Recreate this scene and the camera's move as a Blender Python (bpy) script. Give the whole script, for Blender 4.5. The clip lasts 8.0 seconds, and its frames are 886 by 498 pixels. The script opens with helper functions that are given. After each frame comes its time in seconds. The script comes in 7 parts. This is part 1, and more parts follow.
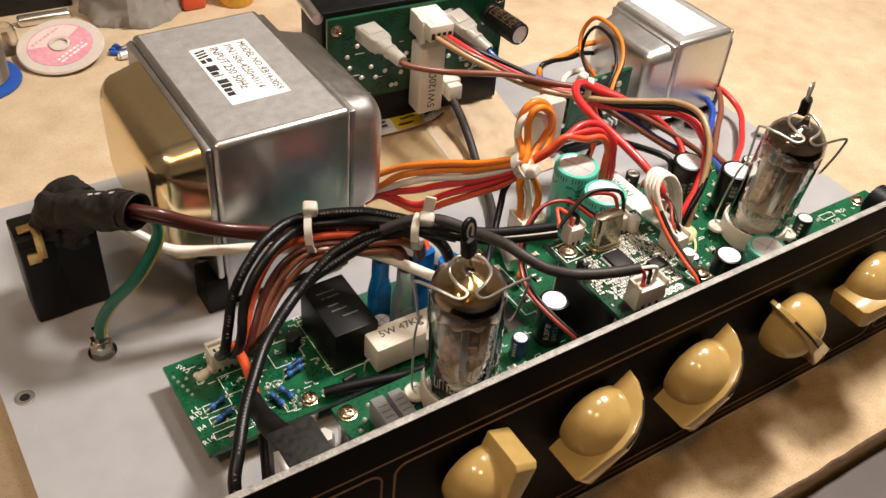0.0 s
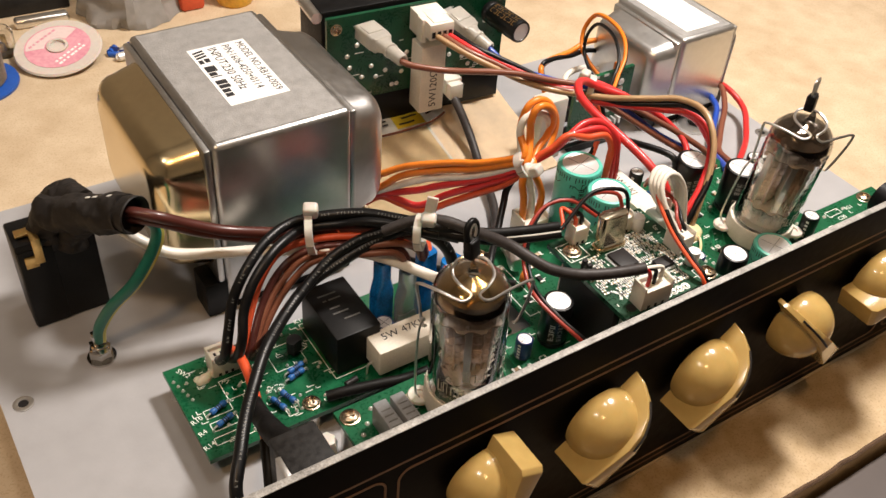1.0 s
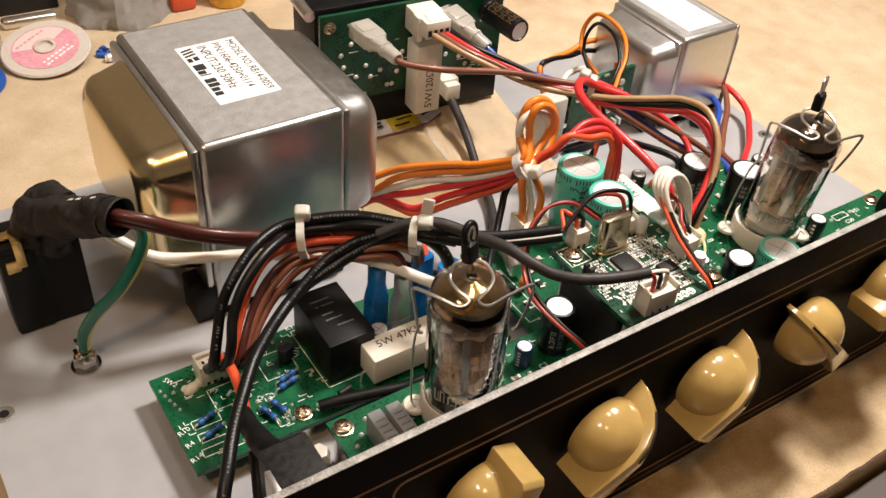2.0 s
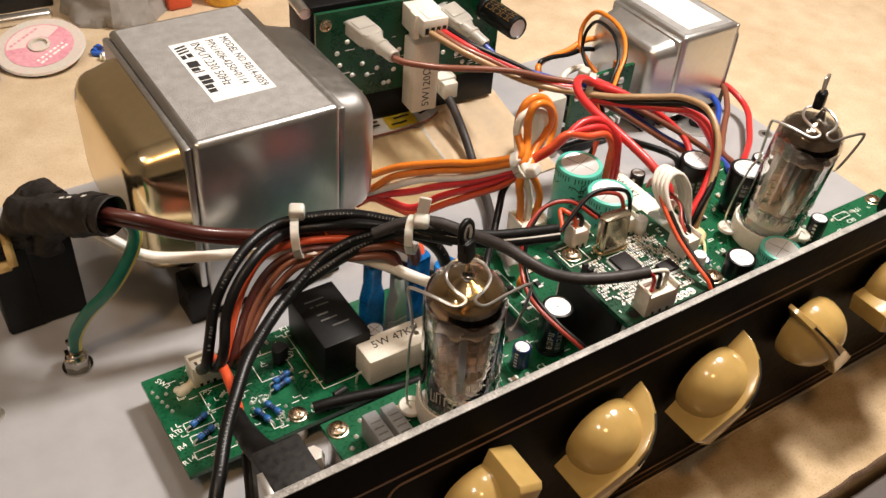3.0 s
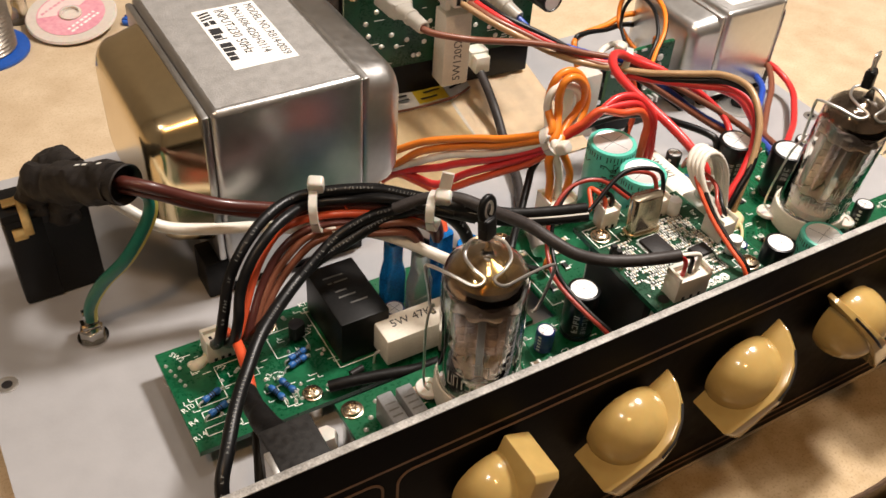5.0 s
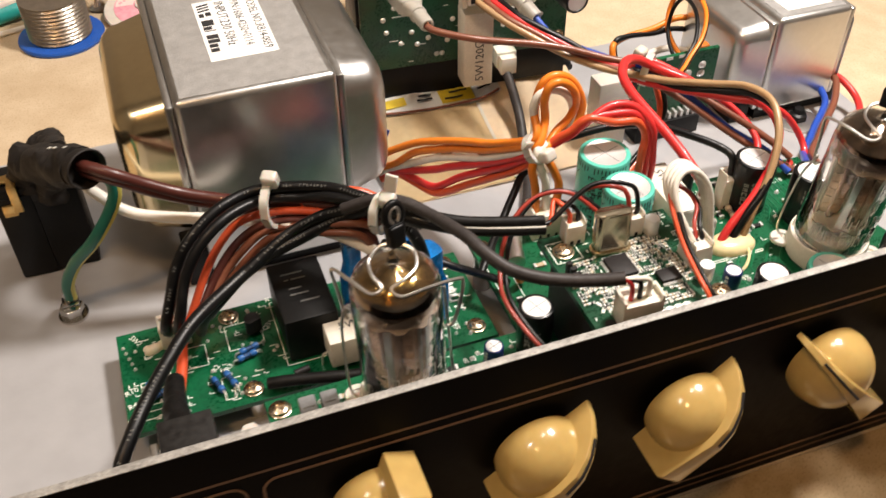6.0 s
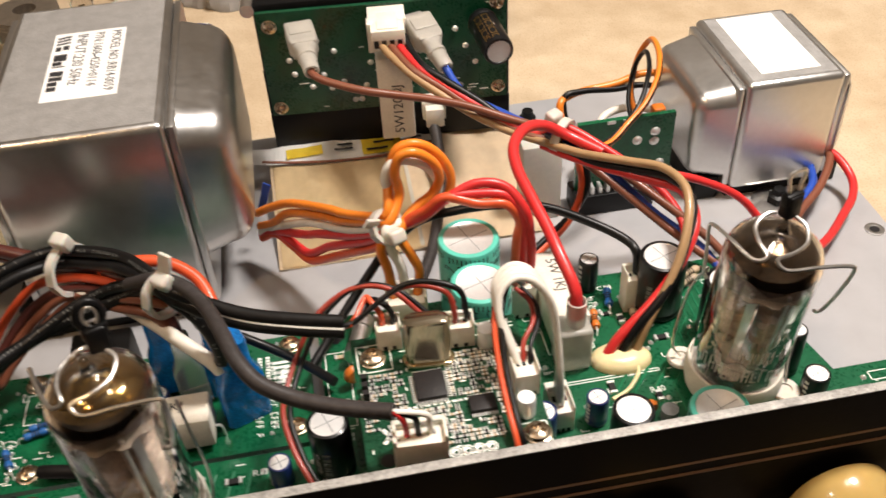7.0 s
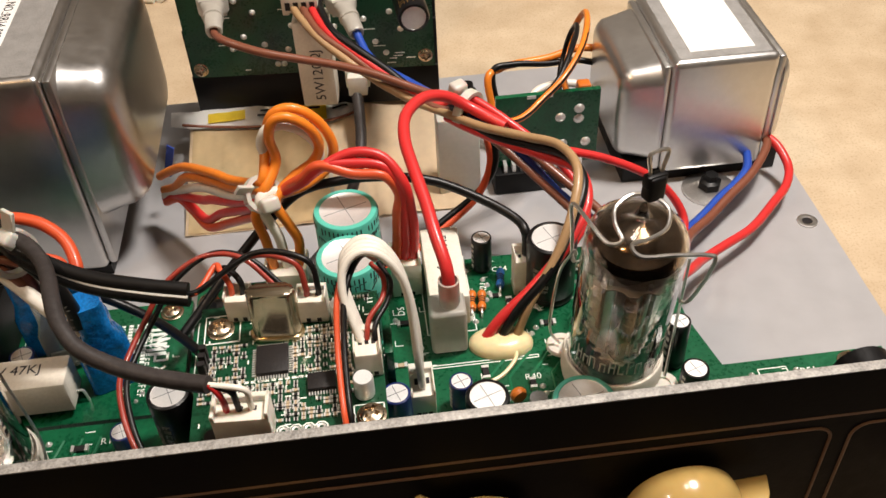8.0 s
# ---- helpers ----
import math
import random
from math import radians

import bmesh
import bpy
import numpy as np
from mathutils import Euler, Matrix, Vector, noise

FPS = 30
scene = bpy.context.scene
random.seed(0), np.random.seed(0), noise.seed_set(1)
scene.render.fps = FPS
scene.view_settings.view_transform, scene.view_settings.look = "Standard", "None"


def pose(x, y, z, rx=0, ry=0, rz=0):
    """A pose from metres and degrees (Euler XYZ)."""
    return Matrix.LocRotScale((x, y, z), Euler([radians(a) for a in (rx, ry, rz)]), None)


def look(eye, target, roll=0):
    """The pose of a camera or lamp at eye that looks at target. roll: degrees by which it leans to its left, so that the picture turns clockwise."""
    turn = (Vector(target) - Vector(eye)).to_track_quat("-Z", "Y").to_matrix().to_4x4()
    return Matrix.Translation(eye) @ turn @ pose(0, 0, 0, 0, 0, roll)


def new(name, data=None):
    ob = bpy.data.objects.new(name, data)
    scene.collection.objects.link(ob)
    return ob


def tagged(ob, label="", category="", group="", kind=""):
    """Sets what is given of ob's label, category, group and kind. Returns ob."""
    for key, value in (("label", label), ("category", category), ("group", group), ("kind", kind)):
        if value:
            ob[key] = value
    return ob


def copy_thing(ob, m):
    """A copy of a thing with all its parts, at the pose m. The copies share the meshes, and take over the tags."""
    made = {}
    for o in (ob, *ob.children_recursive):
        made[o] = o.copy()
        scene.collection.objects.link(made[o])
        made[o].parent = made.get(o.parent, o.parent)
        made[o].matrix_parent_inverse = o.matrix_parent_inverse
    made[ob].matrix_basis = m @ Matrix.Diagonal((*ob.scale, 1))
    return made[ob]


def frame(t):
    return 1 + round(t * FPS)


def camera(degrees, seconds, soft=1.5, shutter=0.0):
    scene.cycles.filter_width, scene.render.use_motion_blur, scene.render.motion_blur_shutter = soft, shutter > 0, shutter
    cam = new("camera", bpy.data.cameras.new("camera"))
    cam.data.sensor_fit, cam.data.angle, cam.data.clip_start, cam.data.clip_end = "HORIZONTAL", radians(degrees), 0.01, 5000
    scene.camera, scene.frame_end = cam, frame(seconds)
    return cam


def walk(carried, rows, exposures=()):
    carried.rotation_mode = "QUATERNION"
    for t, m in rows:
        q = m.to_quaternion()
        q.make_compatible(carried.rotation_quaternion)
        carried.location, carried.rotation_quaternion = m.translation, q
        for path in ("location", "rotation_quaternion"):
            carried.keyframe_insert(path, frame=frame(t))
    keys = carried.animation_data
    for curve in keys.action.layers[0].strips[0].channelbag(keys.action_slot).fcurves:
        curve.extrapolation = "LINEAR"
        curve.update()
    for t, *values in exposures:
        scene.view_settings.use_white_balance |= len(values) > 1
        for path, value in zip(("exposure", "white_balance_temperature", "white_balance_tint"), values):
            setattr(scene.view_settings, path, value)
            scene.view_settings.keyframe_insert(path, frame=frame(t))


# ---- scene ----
EXPO = [(0.0, 0.0), (4.7, 0.0), (6.0, 0.14), (6.5, 0.06), (7.0, -0.06), (7.5, -0.14), (8.0, -0.3)]
SHUT = 0.25
cam = camera(50.54, 8.0, shutter=SHUT)
PATH = [
    (0, (-0.07507, -0.11734, 0.22476), (0.8137, 1.1032, -1.0869), 5.54),
    (0.5, (-0.07262, -0.1147, 0.22288), (0.8128, 1.1027, -1.0939), 5.26),
    (1, (-0.07353, -0.11462, 0.22277), (0.812, 1.1064, -1.0906), 5.01),
    (1.5, (-0.07104, -0.11169, 0.21907), (0.8206, 1.1114, -1.0882), 5.03),
    (3, (-0.06764, -0.10755, 0.21309), (0.832, 1.1177, -1.0867), 5.22),
    (3.5, (-0.0643, -0.10652, 0.21064), (0.8307, 1.1106, -1.0999), 5.34),
    (4, (-0.06517, -0.10439, 0.20895), (0.8283, 1.1045, -1.1103), 5.48),
    (4.5, (-0.06305, -0.10426, 0.20678), (0.8233, 1.1104, -1.1119), 5.36),
    (5.8, (-0.02518, -0.1172, 0.20643), (0.5444, 1.2277, -1.1599), 0.90),
    (6, (-0.00542, -0.12187, 0.20359), (0.4918, 1.2713, -1.1424), -0.55),
    (6.5, (0.04009, -0.11227, 0.20847), (0.3501, 1.3371, -1.1344), -2.83),
    (7, (0.0818, -0.10203, 0.19094), (0.2905, 1.383, -1.1324), -3.43),
    (7.5, (0.11429, -0.10169, 0.18449), (0.2695, 1.3839, -1.1455), -3.17),
    (8, (0.12075, -0.10135, 0.18181), (0.2382, 1.3676, -1.1704), -3.15),
]
walk(cam, [(t, look(eye, target, roll)) for t, eye, target, roll in PATH], EXPO)
# ---- light: a lit room above the workbench ----
world = bpy.data.worlds.new("room_air")
scene.world = world
world.use_nodes = True
world.node_tree.nodes["Background"].inputs[0].default_value = (0.9, 0.8, 0.68, 1)
world.node_tree.nodes["Background"].inputs[1].default_value = 0.008


def area_lamp(name, eye, target, size, watts, colour):
    d = bpy.data.lights.new(name, "AREA")
    d.shape, d.size, d.energy, d.color = "DISK", size, watts, colour
    ob = new(name, d)
    ob.matrix_world = look(eye, target)
    return ob


area_lamp("bench_lamp", (0.31, 0.09, 0.54), (0.16, 0.08, 0.0), 0.09, 5.0, (1.0, 0.905, 0.83))
area_lamp("ceiling_lamp", (-0.42, 0.0, 0.85), (0.05, 0.08, 0.0), 0.07, 1.5, (1.0, 0.88, 0.78))
area_lamp("ceiling_lamp", (-0.30, -0.29, 0.95), (0.12, 0.02, 0.0), 0.08, 2.0, (1.0, 0.58, 0.25))
# point light added as fill, to light the walls and what the metal reflects
fill_light = bpy.data.lights.new("room_bulb", "POINT")
fill_light.energy, fill_light.shadow_soft_size, fill_light.color = 9.0, 0.09, (1.0, 0.915, 0.85)
new("room_bulb", fill_light).location = (0.22, 0.20, 1.32)

# ---- materials ----
MM = 0.001


def mat(name, col, rough=0.5, metal=0.0, var=0.12, scale=120.0, bump=0.0, bump_scale=400.0, spec=0.5, coat=0.0, rand=0.0, rvar=0.0, trans=0.0, ior=1.45, alpha=1.0, col2=None, sss=0.0):
    """Principled material with colour variation at two scales, roughness variation and fine relief."""
    m = bpy.data.materials.new(name)
    m.use_nodes = True
    nt = m.node_tree
    b = nt.nodes["Principled BSDF"]
    b.inputs["Metallic"].default_value = metal
    b.inputs["Roughness"].default_value = rough
    b.inputs["IOR"].default_value = ior
    b.inputs["Specular IOR Level"].default_value = spec
    b.inputs["Coat Weight"].default_value = coat
    b.inputs["Coat Roughness"].default_value = 0.08
    b.inputs["Transmission Weight"].default_value = trans
    b.inputs["Alpha"].default_value = alpha
    if sss:
        b.inputs["Subsurface Weight"].default_value = sss
        b.inputs["Subsurface Scale"].default_value = 0.002
    tc = nt.nodes.new("ShaderNodeTexCoord")
    n1 = nt.nodes.new("ShaderNodeTexNoise")
    n1.inputs["Scale"].default_value, n1.inputs["Detail"].default_value = scale, 6
    nt.links.new(tc.outputs["Object"], n1.inputs["Vector"])
    n2 = nt.nodes.new("ShaderNodeTexNoise")
    n2.inputs["Scale"].default_value, n2.inputs["Detail"].default_value = scale * 9, 3
    nt.links.new(tc.outputs["Object"], n2.inputs["Vector"])
    add = nt.nodes.new("ShaderNodeMath")
    add.operation = "ADD"
    nt.links.new(n1.outputs["Fac"], add.inputs[0])
    nt.links.new(n2.outputs["Fac"], add.inputs[1])
    fac = add.outputs[0]
    if rand:
        oi = nt.nodes.new("ShaderNodeObjectInfo")
        mr = nt.nodes.new("ShaderNodeMath")
        mr.operation = "MULTIPLY_ADD"
        nt.links.new(oi.outputs["Random"], mr.inputs[0])
        mr.inputs[1].default_value = rand
        nt.links.new(fac, mr.inputs[2])
        fac = mr.outputs[0]
    ramp = nt.nodes.new("ShaderNodeMapRange")
    ramp.inputs[1].default_value, ramp.inputs[2].default_value = 0.7, 1.3
    nt.links.new(fac, ramp.inputs[0])
    mix = nt.nodes.new("ShaderNodeMix")
    mix.data_type = "RGBA"
    lo = [c * (1 - var) for c in col]
    hi = list(col2) if col2 else [min(1, c * (1 + var)) for c in col]
    mix.inputs["A"].default_value, mix.inputs["B"].default_value = (*lo, 1), (*hi, 1)
    nt.links.new(ramp.outputs[0], mix.inputs["Factor"])
    nt.links.new(mix.outputs["Result"], b.inputs["Base Color"])
    if rvar:
        rr = nt.nodes.new("ShaderNodeMapRange")
        rr.inputs[1].default_value, rr.inputs[2].default_value = 0.7, 1.3
        rr.inputs[3].default_value, rr.inputs[4].default_value = max(0.02, rough - rvar), min(1, rough + rvar)
        nt.links.new(fac, rr.inputs[0])
        nt.links.new(rr.outputs[0], b.inputs["Roughness"])
    if bump:
        n3 = nt.nodes.new("ShaderNodeTexNoise")
        n3.inputs["Scale"].default_value, n3.inputs["Detail"].default_value = bump_scale, 4
        nt.links.new(tc.outputs["Object"], n3.inputs["Vector"])
        bp = nt.nodes.new("ShaderNodeBump")
        bp.inputs["Strength"].default_value, bp.inputs["Distance"].default_value = bump, 0.0006
        nt.links.new(n3.outputs["Fac"], bp.inputs["Height"])
        nt.links.new(bp.outputs["Normal"], b.inputs["Normal"])
    return m


M_PLATE = mat("grey_coated_steel", (0.36, 0.36, 0.37), 0.42, 0.0, 0.06, 14, 0.05, 900, rvar=0.08)
M_PANEL = mat("black_brown_panel", (0.0035, 0.0028, 0.0025), 0.5, 0.0, 0.25, 40, 0.06, 1500, rvar=0.06, spec=0.1)
M_RAW = mat("raw_aluminium_edge", (0.34, 0.33, 0.31), 0.6, 0.3, 0.4, 260, 0.6, 900)
M_GOLD = mat("gold_line_print", (0.17, 0.10, 0.06), 0.5, 0.0, 0.1, 200)
M_KNOB = mat("cream_plastic", (0.48, 0.325, 0.11), 0.17, 0.0, 0.08, 30, 0.02, 600, coat=0.35, sss=0.06)
M_DARK = mat("black_plastic", (0.0036, 0.0036, 0.004), 0.42, 0.0, 0.3, 90, 0.08, 900, rvar=0.1, spec=0.3)
M_SCUFF = mat("scuffed_black_plastic", (0.014, 0.013, 0.013), 0.45, 0.0, 0.3, 60, 0.15, 700, rvar=0.12, col2=(0.022, 0.021, 0.02), spec=0.35)
M_BOOT = mat("dull_wrinkled_sleeving", (0.016, 0.0135, 0.012), 0.62, 0.0, 0.4, 160, 0.4, 420, rvar=0.12, spec=0.3)
M_MATTE = mat("black_sleeving", (0.0055, 0.005, 0.0047), 0.55, 0.0, 0.3, 160, 0.2, 500, rvar=0.12, spec=0.25)
M_STEEL = mat("galvanised_steel", (0.57, 0.56, 0.545), 0.33, 1.0, 0.06, 40, 0.05, 900, rvar=0.04)
M_STEELTOP = mat("galvanised_steel_grained", (0.45, 0.445, 0.435), 0.45, 0.55, 0.14, 300, 0.3, 2200, rvar=0.05)
M_BRASSY = mat("yellow_passivated_steel", (0.76, 0.62, 0.38), 0.2, 1.0, 0.05, 40, 0.0, 150)
M_TABBRASS = mat("yellow_brass", (0.78, 0.52, 0.20), 0.3, 1.0, 0.12, 90, 0.05, 400)
M_CRYSTAL = mat("bronzed_crystal_can", (0.62, 0.54, 0.40), 0.22, 1.0, 0.06, 60, 0.0, 150)
M_TIN = mat("bright_steel", (0.78, 0.76, 0.73), 0.30, 1.0, 0.1, 200, 0.08, 800)
M_SCREW = mat("zinc_plated_screw", (0.60, 0.49, 0.36), 0.24, 1.0, 0.2, 300, 0.1, 900)
M_STEELPALE = mat("pale_galvanised_steel", (0.68, 0.675, 0.66), 0.33, 0.95, 0.05, 50, 0.02, 160, rvar=0.03)
M_CHROME = mat("chromed_steel", (0.66, 0.65, 0.63), 0.12, 1.0, 0.08, 200, 0.03, 500)
M_PCB = mat("green_solder_mask", (0.003, 0.088, 0.034), 0.3, 0.0, 0.3, 120, 0.05, 700, coat=0.2, rvar=0.06)
M_PCBE = mat("pale_green_board_edge", (0.30, 0.42, 0.20), 0.6, 0.0, 0.1, 200)
M_TRACE = mat("lighter_green_track", (0.008, 0.14, 0.06), 0.3, 0.0, 0.15, 120, coat=0.2)
M_PCBDK = mat("dark_green_solder_mask", (0.004, 0.052, 0.022), 0.3, 0.0, 0.35, 160, 0.08, 900, coat=0.2, rvar=0.06)
M_SILK = mat("white_silkscreen", (0.88, 0.90, 0.84), 0.6, 0.0, 0.06, 300)
M_SOLDER = mat("solder", (0.86, 0.85, 0.82), 0.38, 0.75, 0.1, 500, 0.1, 900)
M_WHITE = mat("white_nylon", (0.74, 0.71, 0.62), 0.42, 0.0, 0.06, 90, 0.03, 500, sss=0.1)
M_CERAM = mat("white_ceramic_cement", (0.74, 0.70, 0.61), 0.75, 0.0, 0.08, 150, 0.15, 1200)
M_CAPBLK = mat("black_capacitor_sleeve", (0.006, 0.006, 0.0065), 0.3, 0.0, 0.2, 100, coat=0.15, spec=0.4)
M_CAPGRN = mat("sea_green_capacitor_sleeve", (0.10, 0.50, 0.40), 0.32, 0.0, 0.08, 100, coat=0.3)
M_CAPBLU = mat("navy_capacitor_sleeve", (0.012, 0.025, 0.13), 0.3, 0.0, 0.2, 100, coat=0.3)
M_ALU = mat("capacitor_aluminium", (0.86, 0.86, 0.85), 0.42, 0.6, 0.06, 300, 0.05, 700)
M_RELAY = mat("relay_black", (0.005, 0.005, 0.005), 0.45, 0.0, 0.3, 120, 0.05, 700, spec=0.25)
M_BLUE = mat("blue_translucent_sleeve", (0.008, 0.20, 0.60), 0.18, 0.0, 0.5, 200, 1.0, 300, coat=0.5, trans=0.3)
M_CLEAR = mat("clear_grey_sleeve", (0.62, 0.66, 0.64), 0.25, 0.0, 0.06, 90, 0.05, 500, trans=0.75, ior=1.3)
M_FROST = mat("frosted_nylon_sleeve", (0.74, 0.71, 0.64), 0.3, 0.0, 0.05, 90, 0.05, 500, sss=0.15, trans=0.25)
M_GLUE = mat("yellowed_hot_glue", (0.78, 0.66, 0.38), 0.3, 0.0, 0.08, 60, 0.05, 300, coat=0.4, sss=0.2)
M_GLUEPALE = mat("whitish_hot_glue", (0.80, 0.74, 0.58), 0.35, 0.0, 0.08, 60, 0.1, 300, coat=0.3, sss=0.15)
M_LABEL = mat("white_paper_label", (0.84, 0.84, 0.82), 0.5, 0.0, 0.03, 60)
M_INK = mat("black_ink", (0.02, 0.02, 0.022), 0.6, 0.0, 0.1, 200)
M_CAPPRINT = mat("grey_sleeve_print", (0.26, 0.26, 0.24), 0.6, 0.0, 0.3, 200)
M_FAINT = mat("faint_grey_ink", (0.13, 0.13, 0.12), 0.6, 0.0, 0.3, 200)
# unused: darker orange board colour, with the panel's shade put into it
M_FRONTBOARD = mat("warm_shade_board_strip", (0.40, 0.24, 0.10), 0.65, 0.0, 0.15, 14, 0.15, 500, rvar=0.08, col2=(0.52, 0.34, 0.16), spec=0.3)
M_HOOD = mat("cloudy_nylon_hood", (0.78, 0.75, 0.68), 0.28, 0.0, 0.06, 90, 0.1, 400, trans=0.6, ior=1.3)
W_DKRED = mat("dark_red_wire_pvc", (0.30, 0.035, 0.022), 0.35, 0.0, 0.1, 60, 0.03, 700, coat=0.15)
M_INKW = mat("pale_ink", (0.66, 0.65, 0.60), 0.6, 0.0, 0.1, 200)
M_RELAYPRINT = mat("worn_grey_print", (0.10, 0.10, 0.095), 0.7, 0.0, 0.5, 300)
M_CHIP = mat("chip_epoxy", (0.016, 0.014, 0.014), 0.5, 0.0, 0.15, 200, 0.1, 1500, spec=0.3)
M_ORANGE_D = mat("orange_lacquer", (0.60, 0.16, 0.02), 0.35, 0.0, 0.1, 200)
M_RESBLU = mat("blue_resistor_lacquer", (0.02, 0.11, 0.34), 0.35, 0.0, 0.2, 200)
M_RESTAN = mat("tan_resistor_lacquer", (0.46, 0.36, 0.24), 0.4, 0.0, 0.2, 200)
M_GREYBOX = mat("grey_film_capacitor", (0.24, 0.25, 0.26), 0.5, 0.0, 0.15, 150, 0.05, 800)
M_GETTER = mat("getter_mirror", (0.085, 0.052, 0.03), 0.1, 1.0, 0.6, 140, 0.1, 240, col2=(0.30, 0.195, 0.115))
M_GETTERTHIN = mat("thin_brown_getter", (0.30, 0.24, 0.22), 0.3, 0.8, 0.4, 160, 0.1, 240, alpha=0.45)
M_GETTERGOLD = mat("thin_golden_getter", (0.40, 0.25, 0.075), 0.1, 1.0, 0.45, 160, 0.06, 420)
M_MICA = mat("mica_spacer", (0.30, 0.25, 0.20), 0.3, 0.0, 0.1, 200)
M_PLATE_EL = mat("brown_grey_anode_metal", (0.60, 0.47, 0.38), 0.4, 0.15, 0.4, 260, 0.4, 600)
M_KRAFT = mat("pale_kraft_card", (0.80, 0.66, 0.47), 0.6, 0.0, 0.06, 40, 0.12, 300)
M_FILM = mat("kraft_tinted_film", (0.72, 0.57, 0.34), 0.25, 0.0, 0.06, 40, 0.12, 60, coat=0.15)
M_YELLOW = mat("yellow_sticker", (0.80, 0.62, 0.05), 0.5, 0.0, 0.06, 80)


def wire_mat(name, col, rough=0.35):
    return mat(name, col, rough, 0.0, 0.08, 60, 0.03, 700, coat=0.15)


W_BLACK = mat("black_wire_pvc", (0.0038, 0.0038, 0.0042), 0.38, 0.0, 0.2, 60, 0.05, 500, spec=0.4)
W_RED = wire_mat("red_wire_pvc", (0.62, 0.03, 0.03))
W_ORANGE = wire_mat("orange_wire_pvc", (0.78, 0.22, 0.02))
W_ORED = wire_mat("orange_red_wire_pvc", (0.66, 0.09, 0.03))
W_WHITE = wire_mat("white_wire_pvc", (0.78, 0.74, 0.66))
W_BROWN = wire_mat("brown_wire_pvc", (0.20, 0.07, 0.04))
W_DBROWN = wire_mat("dark_brown_cord", (0.075, 0.020, 0.015))
W_TAN = wire_mat("tan_wire_pvc", (0.38, 0.24, 0.12))
W_BLUE = wire_mat("blue_wire_pvc", (0.02, 0.07, 0.40))
W_GREY = mat("grey_cable_jacket", (0.036, 0.031, 0.030), 0.5, 0.0, 0.3, 90, 0.35, 260, spec=0.4)
W_GREEN = wire_mat("green_earth_wire_pvc", (0.01, 0.14, 0.10))
W_YELLOW = wire_mat("yellow_stripe_pvc", (0.55, 0.50, 0.12))


def glass_mat():
    m = bpy.data.materials.new("tube_glass")
    m.use_nodes = True
    b = m.node_tree.nodes["Principled BSDF"]
    b.inputs["Base Color"].default_value = (0.97, 0.96, 0.94, 1)
    b.inputs["Roughness"].default_value, b.inputs["IOR"].default_value = 0.01, 1.42
    b.inputs["Coat Weight"].default_value, b.inputs["Coat Roughness"].default_value, b.inputs["Coat IOR"].default_value = 0.8, 0.02, 1.5
    b.inputs["Transmission Weight"].default_value = 1.0
    # drawn tubing is faintly wavy
    nt = m.node_tree
    wave = nt.nodes.new("ShaderNodeTexNoise")
    wave.inputs["Scale"].default_value, wave.inputs["Detail"].default_value = 170, 2
    nt.links.new(nt.nodes.new("ShaderNodeTexCoord").outputs["Object"], wave.inputs["Vector"])
    bp = nt.nodes.new("ShaderNodeBump")
    bp.inputs["Strength"].default_value, bp.inputs["Distance"].default_value = 0.35, 0.0006
    nt.links.new(wave.outputs["Fac"], bp.inputs["Height"])
    nt.links.new(bp.outputs["Normal"], b.inputs["Normal"])
    return m


M_GLASS = glass_mat()


def bench_mat(name="pale_worn_board", lo=(0.55, 0.42, 0.27), hi=(0.65, 0.53, 0.37), fleck=0.4, patch=9):
    """Pale worn board: fine fibre, speckle and stains."""
    m = mat(name, lo, 0.6, 0.0, 0.1, patch, 0.1, 500, rvar=0.08, col2=hi, spec=0.3)
    nt = m.node_tree
    b = nt.nodes["Principled BSDF"]
    src = b.inputs["Base Color"].links[0].from_socket
    tc = nt.nodes["Texture Coordinate"]
    v = nt.nodes.new("ShaderNodeTexNoise")
    v.inputs["Scale"].default_value, v.inputs["Detail"].default_value = 1300, 5
    nt.links.new(tc.outputs["Object"], v.inputs["Vector"])
    mr = nt.nodes.new("ShaderNodeMapRange")
    mr.inputs[1].default_value, mr.inputs[2].default_value = 0.52, 0.70
    mr.inputs[3].default_value, mr.inputs[4].default_value = 0.0, fleck
    nt.links.new(v.outputs["Fac"], mr.inputs[0])
    mx = nt.nodes.new("ShaderNodeMix")
    mx.data_type = "RGBA"
    nt.links.new(mr.outputs[0], mx.inputs["Factor"])
    nt.links.new(src, mx.inputs["A"])
    mx.inputs["B"].default_value = (0.34, 0.22, 0.12, 1)
    nt.links.new(mx.outputs["Result"], b.inputs["Base Color"])
    return m


M_BENCH = bench_mat()
# same board before the panel; the warm light there is tinted into its colour
M_BENCHFRONT = bench_mat("warm_tinted_board", (0.53, 0.385, 0.215), (0.64, 0.50, 0.32), 0.55, 22)
M_BENCHEDGE = mat("raw_board_edge", (0.10, 0.06, 0.035), 0.9, 0.0, 0.4, 300, 0.5, 900)
M_WALL = mat("painted_room_wall", (0.50, 0.46, 0.40), 0.8, 0.0, 0.06, 3)
M_FLOOR = mat("dark_room_floor", (0.10, 0.085, 0.08), 0.6, 0.0, 0.15, 5)


# ---- shaping helpers (numbers in millimetres) ----
def V(x, y, z):
    return Vector((x, y, z)) * MM


